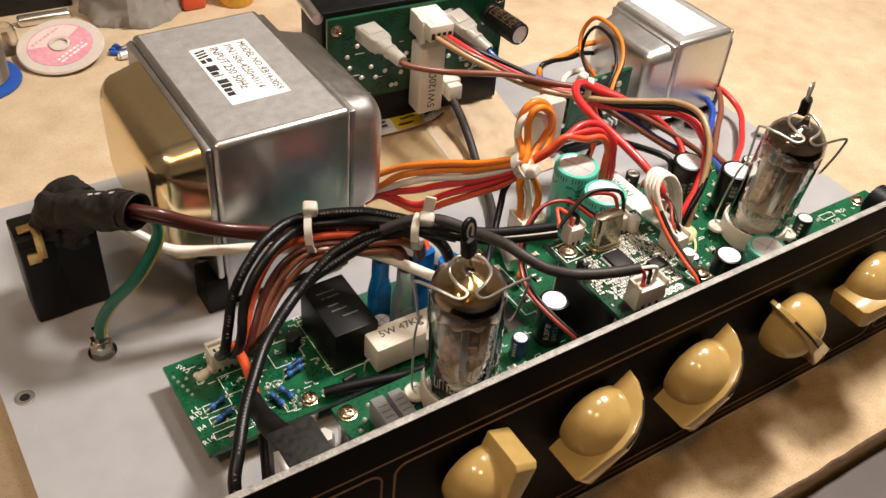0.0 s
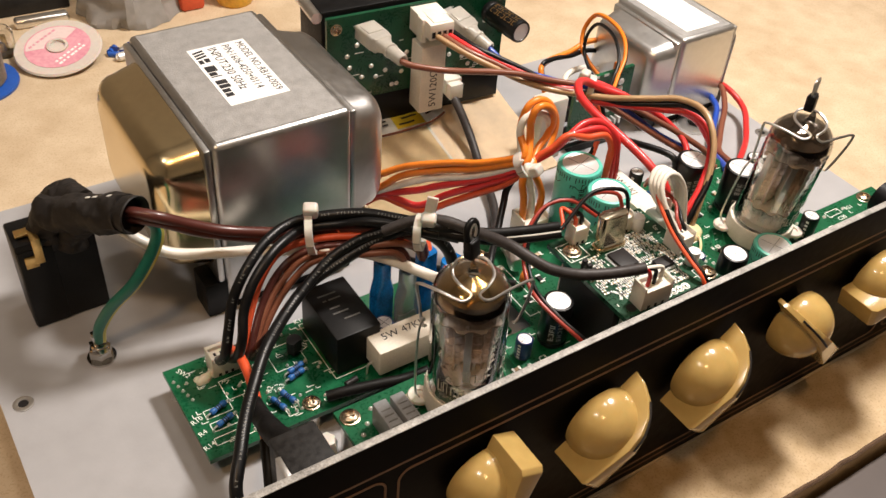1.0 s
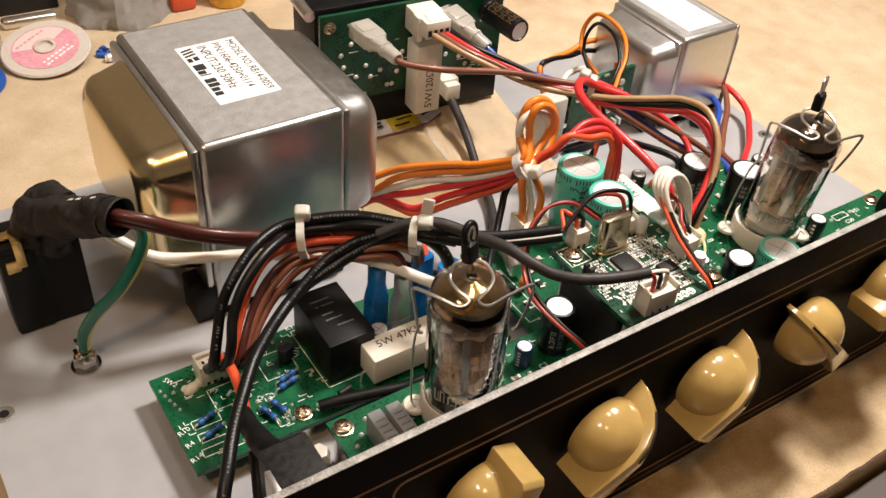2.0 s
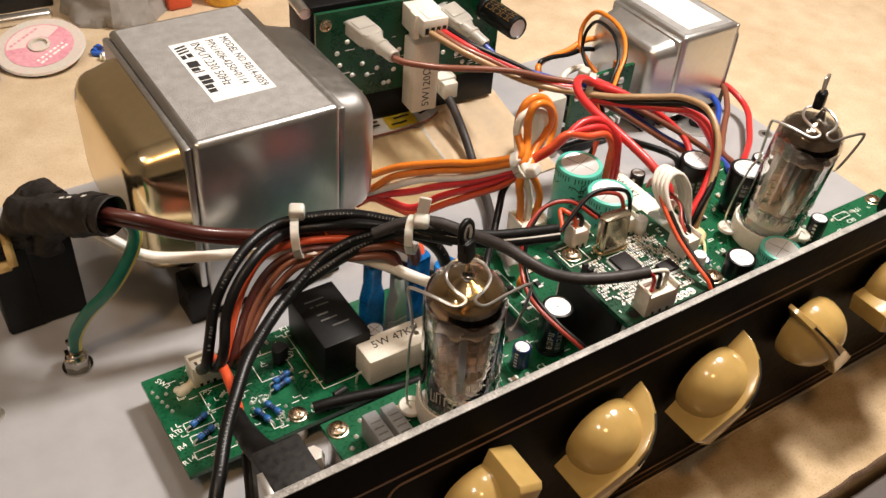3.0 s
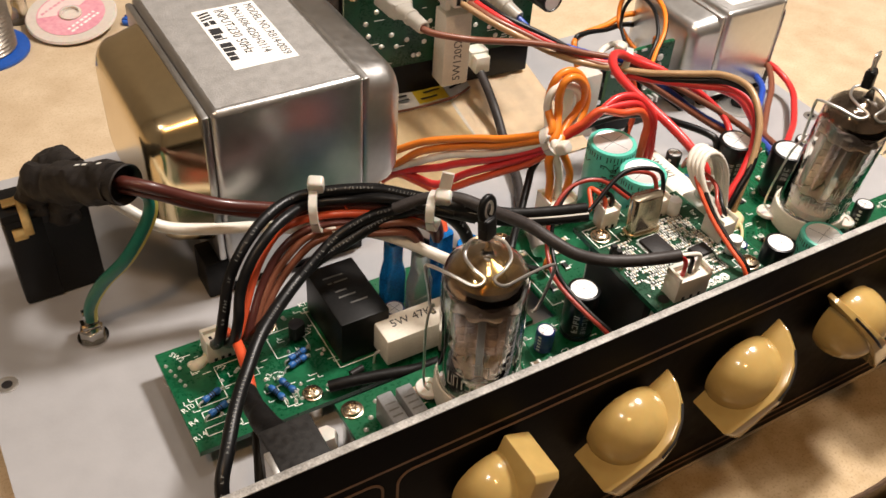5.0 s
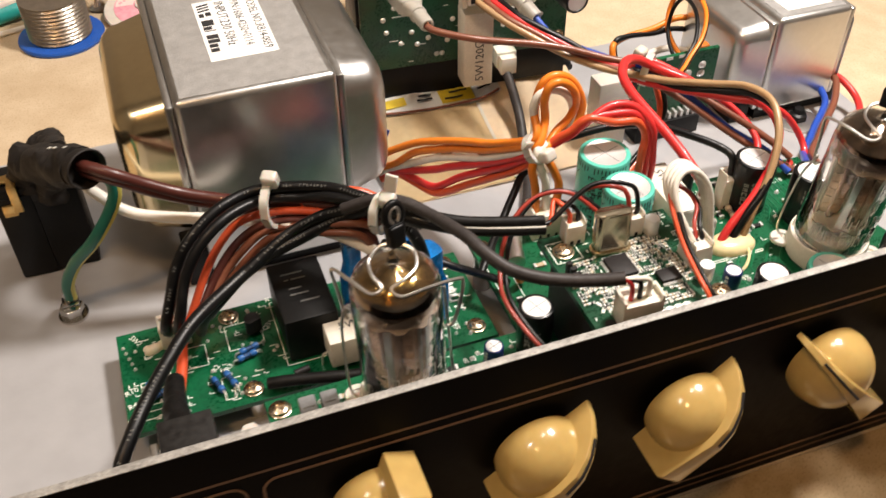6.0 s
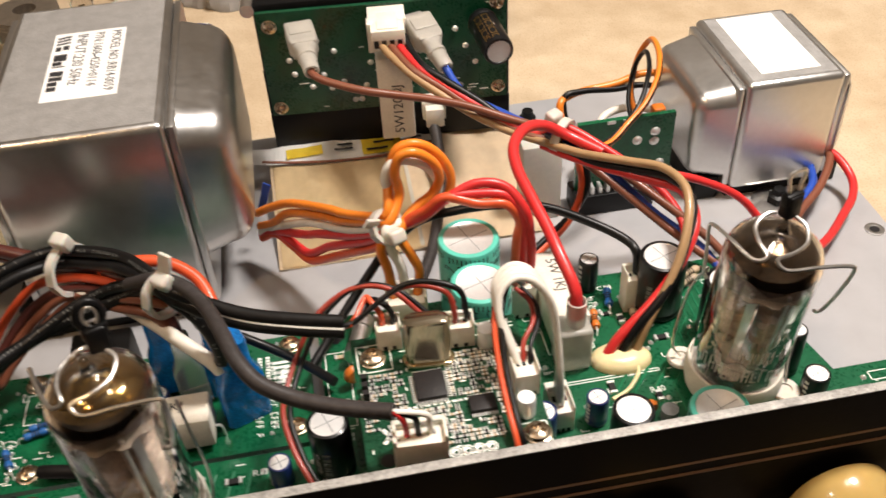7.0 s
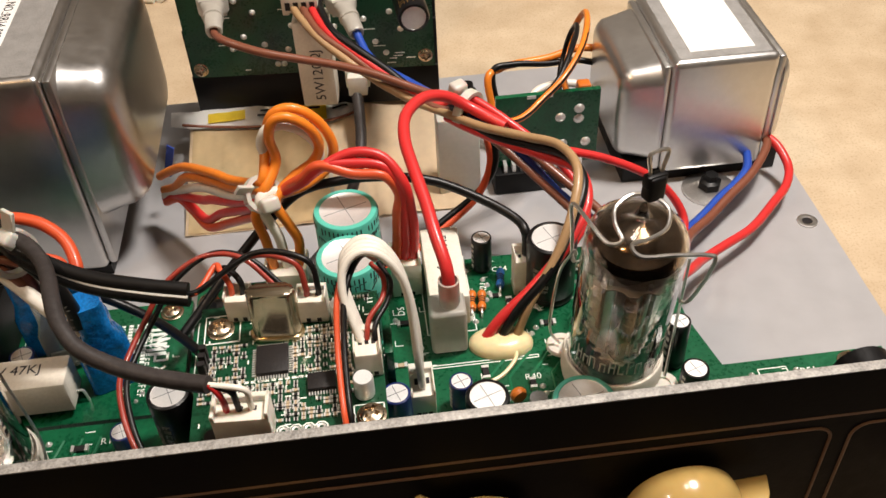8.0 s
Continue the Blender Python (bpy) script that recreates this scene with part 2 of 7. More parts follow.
def bm_box(bm, x0, x1, y0, y1, z0, z1, bevel=0.0, seg=2, tr=None):
    r = bmesh.ops.create_cube(bm, size=1.0)
    vs = r["verts"]
    for v in vs:
        v.co = V(x0 + (v.co.x + 0.5) * (x1 - x0), y0 + (v.co.y + 0.5) * (y1 - y0), z0 + (v.co.z + 0.5) * (z1 - z0))
    if bevel:
        es = list({e for v in vs for e in v.link_edges})
        r2 = bmesh.ops.bevel(bm, geom=es, offset=bevel * MM, segments=seg, affect="EDGES", profile=0.5)
        vs = list({v for f in r2["faces"] for v in f.verts} | {v for v in vs if v.is_valid})
    if tr:
        bmesh.ops.transform(bm, matrix=tr, verts=vs)
    return vs


def bm_lathe(bm, profile, seg=32, tr=None):
    """Profile: (radius, height) pairs in mm, turned round z. tr moves it (metres)."""
    rings, made = [], []
    for r, h in profile:
        if r < 1e-4:
            ring = [bm.verts.new(V(0, 0, h))]
        else:
            ring = [bm.verts.new(V(r * math.cos(2 * math.pi * k / seg), r * math.sin(2 * math.pi * k / seg), h)) for k in range(seg)]
        rings.append(ring)
        made += ring
    for a, b in zip(rings, rings[1:]):
        for k in range(seg):
            j = (k + 1) % seg
            q = [a[k % len(a)], a[j % len(a)], b[j % len(b)], b[k % len(b)]]
            q = list(dict.fromkeys(q))
            if len(q) > 2:
                bm.faces.new(q)
    if tr:
        bmesh.ops.transform(bm, matrix=tr, verts=made)
    return made


def at(x, y, z, rx=0, ry=0, rz=0):
    return pose(x * MM, y * MM, z * MM, rx, ry, rz)


def spline(pts, n=8):
    """A smooth curve through the points (Catmull-Rom)."""
    p = [Vector(q) for q in pts]
    p = [p[0] * 2 - p[1]] + p + [p[-1] * 2 - p[-2]]
    out = []
    for i in range(1, len(p) - 2):
        a, b, c, d = p[i - 1 : i + 3]
        for k in range(n):
            t = k / n
            out.append(0.5 * (2 * b + (c - a) * t + (2 * a - 5 * b + 4 * c - d) * t * t + (3 * b - a - 3 * c + d) * t ** 3))
    out.append(p[-2])
    return out


def bm_sweep(bm, pts, r, seg=10, n=8, smooth=True, r2=None, wob=0.0):
    """A round rod of radius r mm along points in mm; r2: its radius at the end."""
    path = [q * MM for q in (spline(pts, n) if smooth else [Vector(q) for q in pts])]
    tan = [(path[min(i + 1, len(path) - 1)] - path[max(i - 1, 0)]).normalized() for i in range(len(path))]
    up = tan[0].orthogonal().normalized()
    rings = []
    for i, (c, t) in enumerate(zip(path, tan)):
        if i:
            up = (tan[i - 1].rotation_difference(t) @ up).normalized()
        side = t.cross(up).normalized()
        rad = (r + ((r2 - r) * i / (len(path) - 1) if r2 is not None else 0)) * MM
        ring = []
        for k in range(seg):
            d = up * math.cos(2 * math.pi * k / seg) + side * math.sin(2 * math.pi * k / seg)
            w = 1 + wob * (noise.noise((c + d * rad) * 130) + 0.5 * noise.noise((c + d * rad) * 380)) if wob else 1
            ring.append(bm.verts.new(c + d * rad * w))
        rings.append(ring)
    for a, b in zip(rings, rings[1:]):
        for k in range(seg):
            j = (k + 1) % seg
            bm.faces.new((a[k], a[j], b[j], b[k]))
    bm.faces.new(rings[0][::-1])
    bm.faces.new(rings[-1])


def bm_prism(bm, outline, z0, z1, tr=None, bevel=0.0):
    """A flat outline (mm, counter-clockwise in x, y) raised from z0 to z1."""
    lo = [bm.verts.new(V(x, y, z0)) for x, y in outline]
    hi = [bm.verts.new(V(x, y, z1)) for x, y in outline]
    n = len(outline)
    fs = [bm.faces.new(lo[::-1]), bm.faces.new(hi)] + [bm.faces.new((lo[k], lo[(k + 1) % n], hi[(k + 1) % n], hi[k])) for k in range(n)]
    vs = lo + hi
    if bevel:
        es = [e for e in fs[1].edges]
        r = bmesh.ops.bevel(bm, geom=es, offset=bevel * MM, segments=2, affect="EDGES", profile=0.5)
        vs = list({v for f in r["faces"] for v in f.verts} | {v for v in vs if v.is_valid})
    if tr:
        bmesh.ops.transform(bm, matrix=tr, verts=vs)
    return vs


def round_rect(x0, x1, y0, y1, r, n=5):
    out = []
    for cx, cy, a0 in ((x1 - r, y1 - r, 0), (x0 + r, y1 - r, 90), (x0 + r, y0 + r, 180), (x1 - r, y0 + r, 270)):
        for k in range(n + 1):
            a = radians(a0 + 90 * k / n)
            out.append((cx + r * math.cos(a), cy + r * math.sin(a)))
    return out


def part(name, bm, material, parent=None, label="", smooth=40, recalc=True):
    """Links a bmesh as one mesh object, under a thing or a part if one is given."""
    if recalc:
        bmesh.ops.recalc_face_normals(bm, faces=bm.faces)
    me = bpy.data.meshes.new(name)
    bm.to_mesh(me)
    bm.free()
    me.materials.append(material)
    if smooth:
        me.polygons.foreach_set("use_smooth", [True] * len(me.polygons))
        me.set_sharp_from_angle(angle=radians(smooth))
    ob = new(name, me)
    if parent is not None:
        ob.parent = parent
    if label:
        ob["label"] = label
    return ob


def thing(name, label, category, group="", kind=""):
    return tagged(new(name), label, category, group, kind)


def mk(name, build, material, parent=None, label="", smooth=40):
    bm = bmesh.new()
    build(bm)
    return part(name, bm, material, parent, label, smooth)


def text(name, body, size, material, m, parent, label="", extrude=0.05, spacing=1.0, align="CENTER", sx=1.0):
    """Raised lettering as a mesh; size in mm."""
    c = bpy.data.curves.new(name, "FONT")
    c.body, c.size, c.extrude, c.align_x, c.align_y = body, size * MM, extrude * MM, align, "CENTER"
    c.space_character, c.resolution_u = spacing, 2
    tmp = bpy.data.objects.new(name, c)
    scene.collection.objects.link(tmp)
    dg = bpy.context.evaluated_depsgraph_get()
    me = bpy.data.meshes.new_from_object(tmp.evaluated_get(dg))
    bpy.data.objects.remove(tmp)
    me.transform(m @ Matrix.Diagonal((sx, 1, 1, 1)))
    me.materials.clear()
    me.materials.append(material)
    ob = new(name, me)
    ob.parent = parent
    if label:
        ob["label"] = label
    return ob

# ---- the setting: room, bench ----
BENCH = -16.0
bm = bmesh.new()
bm_box(bm, -900, 900, -9.5, 700, BENCH - 18, BENCH, 0.3)
bench = tagged(part("workbench", bm, M_BENCH), "pale worn composite board workbench top", "workbench", kind="structure")


def front_edge(bm):
    rnd = random.Random(4)
    pts = [(x, -40.3 + rnd.uniform(-0.35, 0.35), BENCH - 0.6 + rnd.uniform(-0.3, 0.2)) for x in range(-300, 420, 6)]
    bm_sweep(bm, pts, 0.8, 6, 1)


mk("front_strip", lambda b: bm_box(b, -900, 900, -40.0, -9.6, BENCH - 18, BENCH - 0.1, 0.5), M_BENCHFRONT, bench, "front strip of the worn bench board, tinted for warm light")
mk("raw_edge", front_edge, M_BENCHEDGE, bench, "rough dark chipped board edge")
# unseen room shell, added for bounced light and for what the metal reflects
mk("floor", lambda b: bm_box(b, -1250, 1250, -1150, 1150, -800, -770), M_FLOOR)
tagged(bpy.data.objects["floor"], "dark room floor below the bench", "floor", kind="structure")
for nm, bx in (("wall_north", (-1250, 1250, 1100, 1150)), ("wall_south", (-1250, 1250, -1150, -1100)), ("wall_east", (1200, 1250, -1100, 1100)), ("wall_west", (-1250, -1200, -1100, 1100))):
    tagged(mk(nm, lambda b: bm_box(b, *bx, -770, 1700), M_WALL), "unseen plain room wall added to bounce light", "wall", kind="structure")
tagged(mk("ceiling", lambda b: bm_box(b, -1250, 1250, -1150, 1150, 1700, 1740), M_WALL), "unseen plain ceiling added to bounce light", "ceiling", kind="structure")
# a dark drawer front below the bench's edge
tagged(mk("drawer_front", lambda b: bm_box(b, -400, 600, -300, -41.8, BENCH - 40, BENCH - 8, 2), M_FLOOR), "dark grey-brown shelf below the bench edge", "shelf")

# ---- chassis: plate, flanges, control panel ----
PX0, PX1, PYB, PH, PF = -75.0, 247.0, 186.0, 59.2, -9.0
chassis = thing("amplifier_chassis", "grey coated steel amplifier chassis with a black control panel", "amplifier chassis")
HOLE = (62.0, 146.0, 115.0, 176.0)


def plate(bm):
    hx0, hx1, hy0, hy1 = HOLE
    outer = [(PX0, PF + 2.2), (PX1, PF + 2.2), (PX1, PYB), (PX0, PYB)]
    inner = [(hx0, hy0), (hx1, hy0), (hx1, hy1), (hx0, hy1)]
    ring = {}
    for z in (-1.5, 0):
        ring[z] = ([bm.verts.new(V(x, y, z)) for x, y in outer], [bm.verts.new(V(x, y, z)) for x, y in inner])
    for k in range(4):
        j = (k + 1) % 4
        for z in (-1.5, 0):
            o, n = ring[z]
            bm.faces.new((o[k], o[j], n[j], n[k]))
        for a in (0, 1):
            bm.faces.new((ring[-1.5][a][k], ring[-1.5][a][j], ring[0][a][j], ring[0][a][k]))


mk("base_plate", plate, M_PLATE, chassis, "light grey coated steel plate with a rectangular cut-out", 30)
for bx in ((PX0, PX1, PYB - 1.5, PYB), (PX0, PX0 + 1.5, PF + 2.2, PYB - 1.5), (PX1 - 1.5, PX1, PF + 2.2, PYB - 1.5)):
    mk("side_flange", lambda b: bm_box(b, *bx, BENCH, -1.5), M_PLATE, chassis)
panel = mk("control_panel", lambda b: bm_box(b, PX0, PX1 + 4, PF, PF + 2.0, BENCH, PH - 0.25, 0.15), M_PANEL, chassis, "black-brown front panel with thin gold lines")
mk("panel_edge", lambda b: bm_box(b, PX0, PX1 + 4, PF + 0.1, PF + 1.95, PH - 0.25, PH, 0.08), M_RAW, panel, "bare bright metal top edge")


def gold_frame(x0, x1, z0, z1, r):
    def build(bm):
        pts = [(x, PF - 0.02, z) for x, z in round_rect(x0, x1, z0, z1, r, 6)]
        bm_sweep(bm, pts + [pts[0]], 0.34, 6, 1, smooth=False)
    return mk("gold_border", build, M_GOLD, panel, "thin copper-gold printed border")


for fx0, fx1 in ((-73, -7.2), (-3.7, 195.3), (199.0, 249)):
    gold_frame(fx0, fx1, -9.8, 44.6, 3.4)
for z in (47.6, -13.0):
    mk("gold_line", lambda b: bm_box(b, PX0 + 2, PX1 + 2, PF - 0.06, PF + 0.02, z - 0.35, z + 0.35), M_GOLD, panel, "thin copper-gold printed line")

# threaded inserts and the earth stud of the plate
for hx, hy in ((-69.3, 93.0), (242.0, 91.0)):
    ins = mk("threaded_insert", lambda b: bm_lathe(b, [(1.5, -1.5), (1.5, 0.3), (2.3, 0.45), (2.9, 0.3), (3.0, 0.02)], 20, at(hx, hy, 0)), M_TIN, chassis)
    # flat dark disc for the shade down the bore
    mk("bore", lambda b: bm_lathe(b, [(0, 0.06), (1.55, 0.06), (1.55, 0.1), (0, 0.1)], 16, at(hx, hy, 0)), M_CHIP, ins)


# ---- control knobs ----
def knob_parts(k):
    blade = [(-14.5, 0.8), (-14.5, 12.5), (-13.2, 13.6), (0, 15.0), (5, 14.3), (9.2, 12.2), (12.6, 8.8), (14.8, 4.6), (15.6, 0.8)]

    def b_blade(bm):
        vs = bm_prism(bm, blade, -2.5, 2.5)
        bmesh.ops.bevel(bm, geom=list(bm.edges), offset=0.35 * MM, segments=2, affect="EDGES", profile=0.5)
        # the blade widens towards its blunt tail
        for v in bm.verts:
            v.co.z *= (2.2 - 0.098 * (v.co.x / MM)) / 2.5
        # u along x, height v along y, thickness z -> axis of the knob becomes local -y
        bmesh.ops.transform(bm, matrix=Matrix(((1, 0, 0, 0), (0, 0, 1, 0), (0, 1, 0, 0), (0, 0, 0, 1))), verts=bm.verts)

    mk("blade", b_blade, M_KNOB, k, smooth=35)
    mk("dome", lambda bm: bm_lathe(bm, [(9.0, 0.8), (10.2, 1.2), (10.6, 3.0)] + [(10.6 * math.cos(radians(a)) ** 0.8, 3.0 + 10.2 * math.sin(radians(a))) for a in range(8, 90, 8)] + [(0, 13.2)], 40, at(-0.5, 0, 0)), M_KNOB, k)
    mk("shaft_skirt", lambda bm: bm_lathe(bm, [(0, -1.2), (5.5, -1.2), (7.0, -0.4), (7.5, 1.2), (0, 1.2)], 28, at(-0.5, 0, 0)), M_DARK, k)

    def slot(bm):
        pts = [(0.5, 0, 15.02), (5, 0, 14.4), (9.2, 0, 12.3), (12.4, 0, 9.2)]
        bm_sweep(bm, pts, 0.36, 6, 4)

    mk("pointer_line", slot, M_CHIP, k, "narrow black pointer line")


KNOBS = [(18.6, 30.4, -112), (56.0, 30.8, 43), (93.4, 29.8, 47), (131.2, 30.4, 130), (169.0, 31.4, 12)]
proto = thing("control_knob", "cream plastic pointer knob on the black control panel", "knob", "knobs of the control panel")
knob_parts(proto)
for n, (kx, kz, ang) in enumerate(KNOBS):
    # local z points out of the panel (-y), local x along the pointer
    m = at(kx, -10.2, kz) @ pose(0, 0, 0, 90, 0, 0) @ pose(0, 0, 0, 0, 0, ang)
    if n == 0:
        proto.matrix_basis = m
    else:
        copy_thing(proto, m)
mk("panel_jack", lambda b: bm_lathe(b, [(0, 0), (6, 0), (6, 2.2), (4.6, 2.4), (4.4, 5), (3.2, 5), (3.1, 0.5), (0, 0.5)], 28, at(219, PF, 28) @ pose(0, 0, 0, 90, 0, 0)), M_TIN, chassis, "chrome jack bush in the panel")

stud = mk("plate_screw", lambda b: bm_lathe(b, [(0, 0), (3.0, 0), (3.0, 0.8), (2.2, 1.0), (2.0, 3.4), (0, 3.6)], 18, at(154.5, 175.5, 0)), M_DARK, chassis, "small black screw in the plate")

# ---- transformers ----
def bell(bm, x0, x1, y0, y1, z0, z1, r, slope):
    """A pressed end bell: a rounded box along x from the core face x0 out to x1, drawn in a little towards its end."""
    s = 1 if x1 > x0 else -1
    n = 6
    rings = []
    prof = [(0, 0)] + [(abs(x1 - x0) - r + r * math.sin(radians(90 * k / n)), slope + r * (1 - math.cos(radians(90 * k / n)))) for k in range(n + 1)]
    prof.append((abs(x1 - x0), slope + r * 1.35))
    for d, ins in prof:
        pts = round_rect(y0 + ins, y1 - ins, z0 + ins, z1 - ins, max(r + 1.5 - ins * 0.4, 1.0), 5)
        rings.append([bm.verts.new(V(x0 + s * d, y, z)) for y, z in pts])
    for a, b in zip(rings, rings[1:]):
        for k in range(len(a)):
            j = (k + 1) % len(a)
            bm.faces.new((a[k], a[j], b[j], b[k]))
    bm.faces.new(rings[-1])
    bm.faces.new(rings[0][::-1])


def transformer(name, label, x0, x1, y0, y1, z0, z1, bl, br, bell_mats, bell_y, bell_z, r, wrap):
    t = thing(name, label, "transformer")

    def shroud(bm):
        bm_box(bm, x0, x1, y0, y1, z0, z1, 2.0, 4)

    core = mk("core_shroud", shroud, wrap, t, "bright galvanised steel core wrap")
    mk("top_face", lambda b: bm_box(b, x0 + 2.1, x1 - 2.1, y0 + 2.1, y1 - 2.1, z1 - 0.2, z1 + 0.06), M_STEELTOP, core, "grained galvanised top face")
    for s, xa, w, m in ((-1, x0, bl, bell_mats[0]), (1, x1, br, bell_mats[1])):
        b = mk("end_bell", lambda b: bell(b, xa + s * 2.2, xa + s * w, *bell_y, *bell_z, r, 1.6), m, t)
        mk("bell_flange", lambda b: (bm_box(b, min(xa, xa + s * 2.3), max(xa, xa + s * 2.3), y0 + 1.3, y1 - 1.3, z0 + 1, z1 - 1.6, 0.8)), wrap, b)
    return t


t1 = transformer("mains_transformer", "large galvanised steel mains transformer with a white printed label", -2, 43, 99, 171.5, 3.5, 65.6, 17, 16, (M_BRASSY, M_STEEL), (101, 164), (17, 63.6), 7.5, M_STEEL)
for fx in (-9,):
    for fy in (100, 157):
        mk("mounting_foot", lambda b: bm_box(b, fx, fx + 9, fy, fy + 11, 0, 13.5, 0.6), M_DARK, t1, "black mounting foot")
mk("mounting_frame", lambda b: bm_box(b, -2, 43, 101, 170, 0, 3.5), M_DARK, t1, "black mounting frame")
lab = mk("label", lambda b: bm_box(b, 11.3, 30.8, 116.7, 153.0, 65.62, 65.75), M_LABEL, t1, "white printed paper label")
for k, (txt, sz, sxx) in enumerate((("MODEL NO.:RB14-0059", 3.75, 0.86), ("P/N:1606-4250+0114", 3.75, 0.90), ("INPUT:230 50Hz", 4.3, 0.92))):
    text("print_line", txt, sz, M_INK, at(28.3 - 4.7 * k, 151.6, 65.79, 0, 0, -90), lab, align="LEFT", extrude=0.04, sx=sxx)
mk("maker_mark", lambda b: [bm_prism(b, [(12.2, y), (15.9, y + 0.9), (15.9, y + 1.9), (12.2, y + 1.0)], 65.76, 65.8) for y in (149.6, 147.9, 146.2)] + [bm_box(b, 12.2, 13.7, 143.0, 145.4, 65.76, 65.8), bm_box(b, 14.2, 15.9, 143.4, 145.8, 65.76, 65.8)], M_INK, lab)
mk("maker_name", lambda b: [bm_box(b, 12.3, 12.3 + h, y - w, y, 65.76, 65.8) for y, w, h in ((141.0, 3.6, 3.5), (137.0, 2.0, 2.5), (134.6, 0.6, 3.5), (131.8, 2.4, 3.5), (129.0, 2.1, 3.5), (126.4, 2.1, 2.5), (123.8, 2.1, 2.5))], M_INK, lab)

t2 = transformer("output_transformer", "galvanised steel output transformer with a blank white label", 204.7, 235.4, 114.5, 157, 4, 42.3, 13.6, 6.0, (M_STEELPALE, M_STEELPALE), (115.2, 155.6), (7.0, 39.8), 4.0, M_STEELPALE)
mk("label", lambda b: bm_box(b, 210.6, 229.2, 119.6, 154, 42.36, 42.5), M_LABEL, t2, "blank white paper label")
for fx in (194, 234):
    mk("mounting_foot", lambda b: bm_box(b, fx, fx + 8, 117, 153, 0, 8, 0.6), M_DARK, t2, "black mounting foot")
mk("mounting_frame", lambda b: bm_box(b, 204.7, 235.4, 117, 156, 0, 4), M_DARK, t2, "black mounting frame")
mk("washer", lambda b: bm_lathe(b, [(2, 0.1), (8, 0.1), (8, 0.9), (5, 1.3), (2, 1.3)], 28, at(219, 109.5, 0)), M_TIN, t2, "bright steel washer")
mk("nut", lambda b: bm_lathe(b, [(0, 1.3), (3.4, 1.3), (3.4, 3.6), (2.2, 4.2), (2.0, 6.0), (0, 6.2)], 6, at(219, 109.5, 0)), M_DARK, t2, "black nut on a threaded rod")

# ---- circuit boards and what is soldered to them ----
def board(name, label, outline, z, th=1.6, mask=M_PCB):
    t = thing(name, label, "circuit board")
    mk("substrate", lambda b: bm_prism(b, outline, z - th, z), mask, t, "green solder-masked fibreglass sheet")
    return t


A_Z, B_Z, C_Z = 8.8, 15.5, 38.5
A = board("power_supply_board", "green power supply circuit board on the chassis plate", [(-32, 41), (69, 41), (69, 77.3), (-32, 77.3)], A_Z)
B = board("preamp_board", "long green preamplifier circuit board behind the control panel", [(2, 4), (231, 4), (231, 30.5), (193.5, 30.5), (190, 46), (190, 74.5), (72, 74.5), (72, 34.5), (2, 34.5)], B_Z)
C = board("effects_board", "small green effects processor board raised on spacers", [(80, 7), (117.5, 7), (117.5, 43.5), (80, 43.5)], C_Z, mask=M_PCBDK)


def silk_rect(bm, x0, x1, y0, y1, z, w=0.25):
    for a in ((x0, x1, y0, y0 + w), (x0, x1, y1 - w, y1), (x0, x0 + w, y0, y1), (x1 - w, x1, y0, y1)):
        bm_box(bm, *a, z + 0.01, z + 0.05)


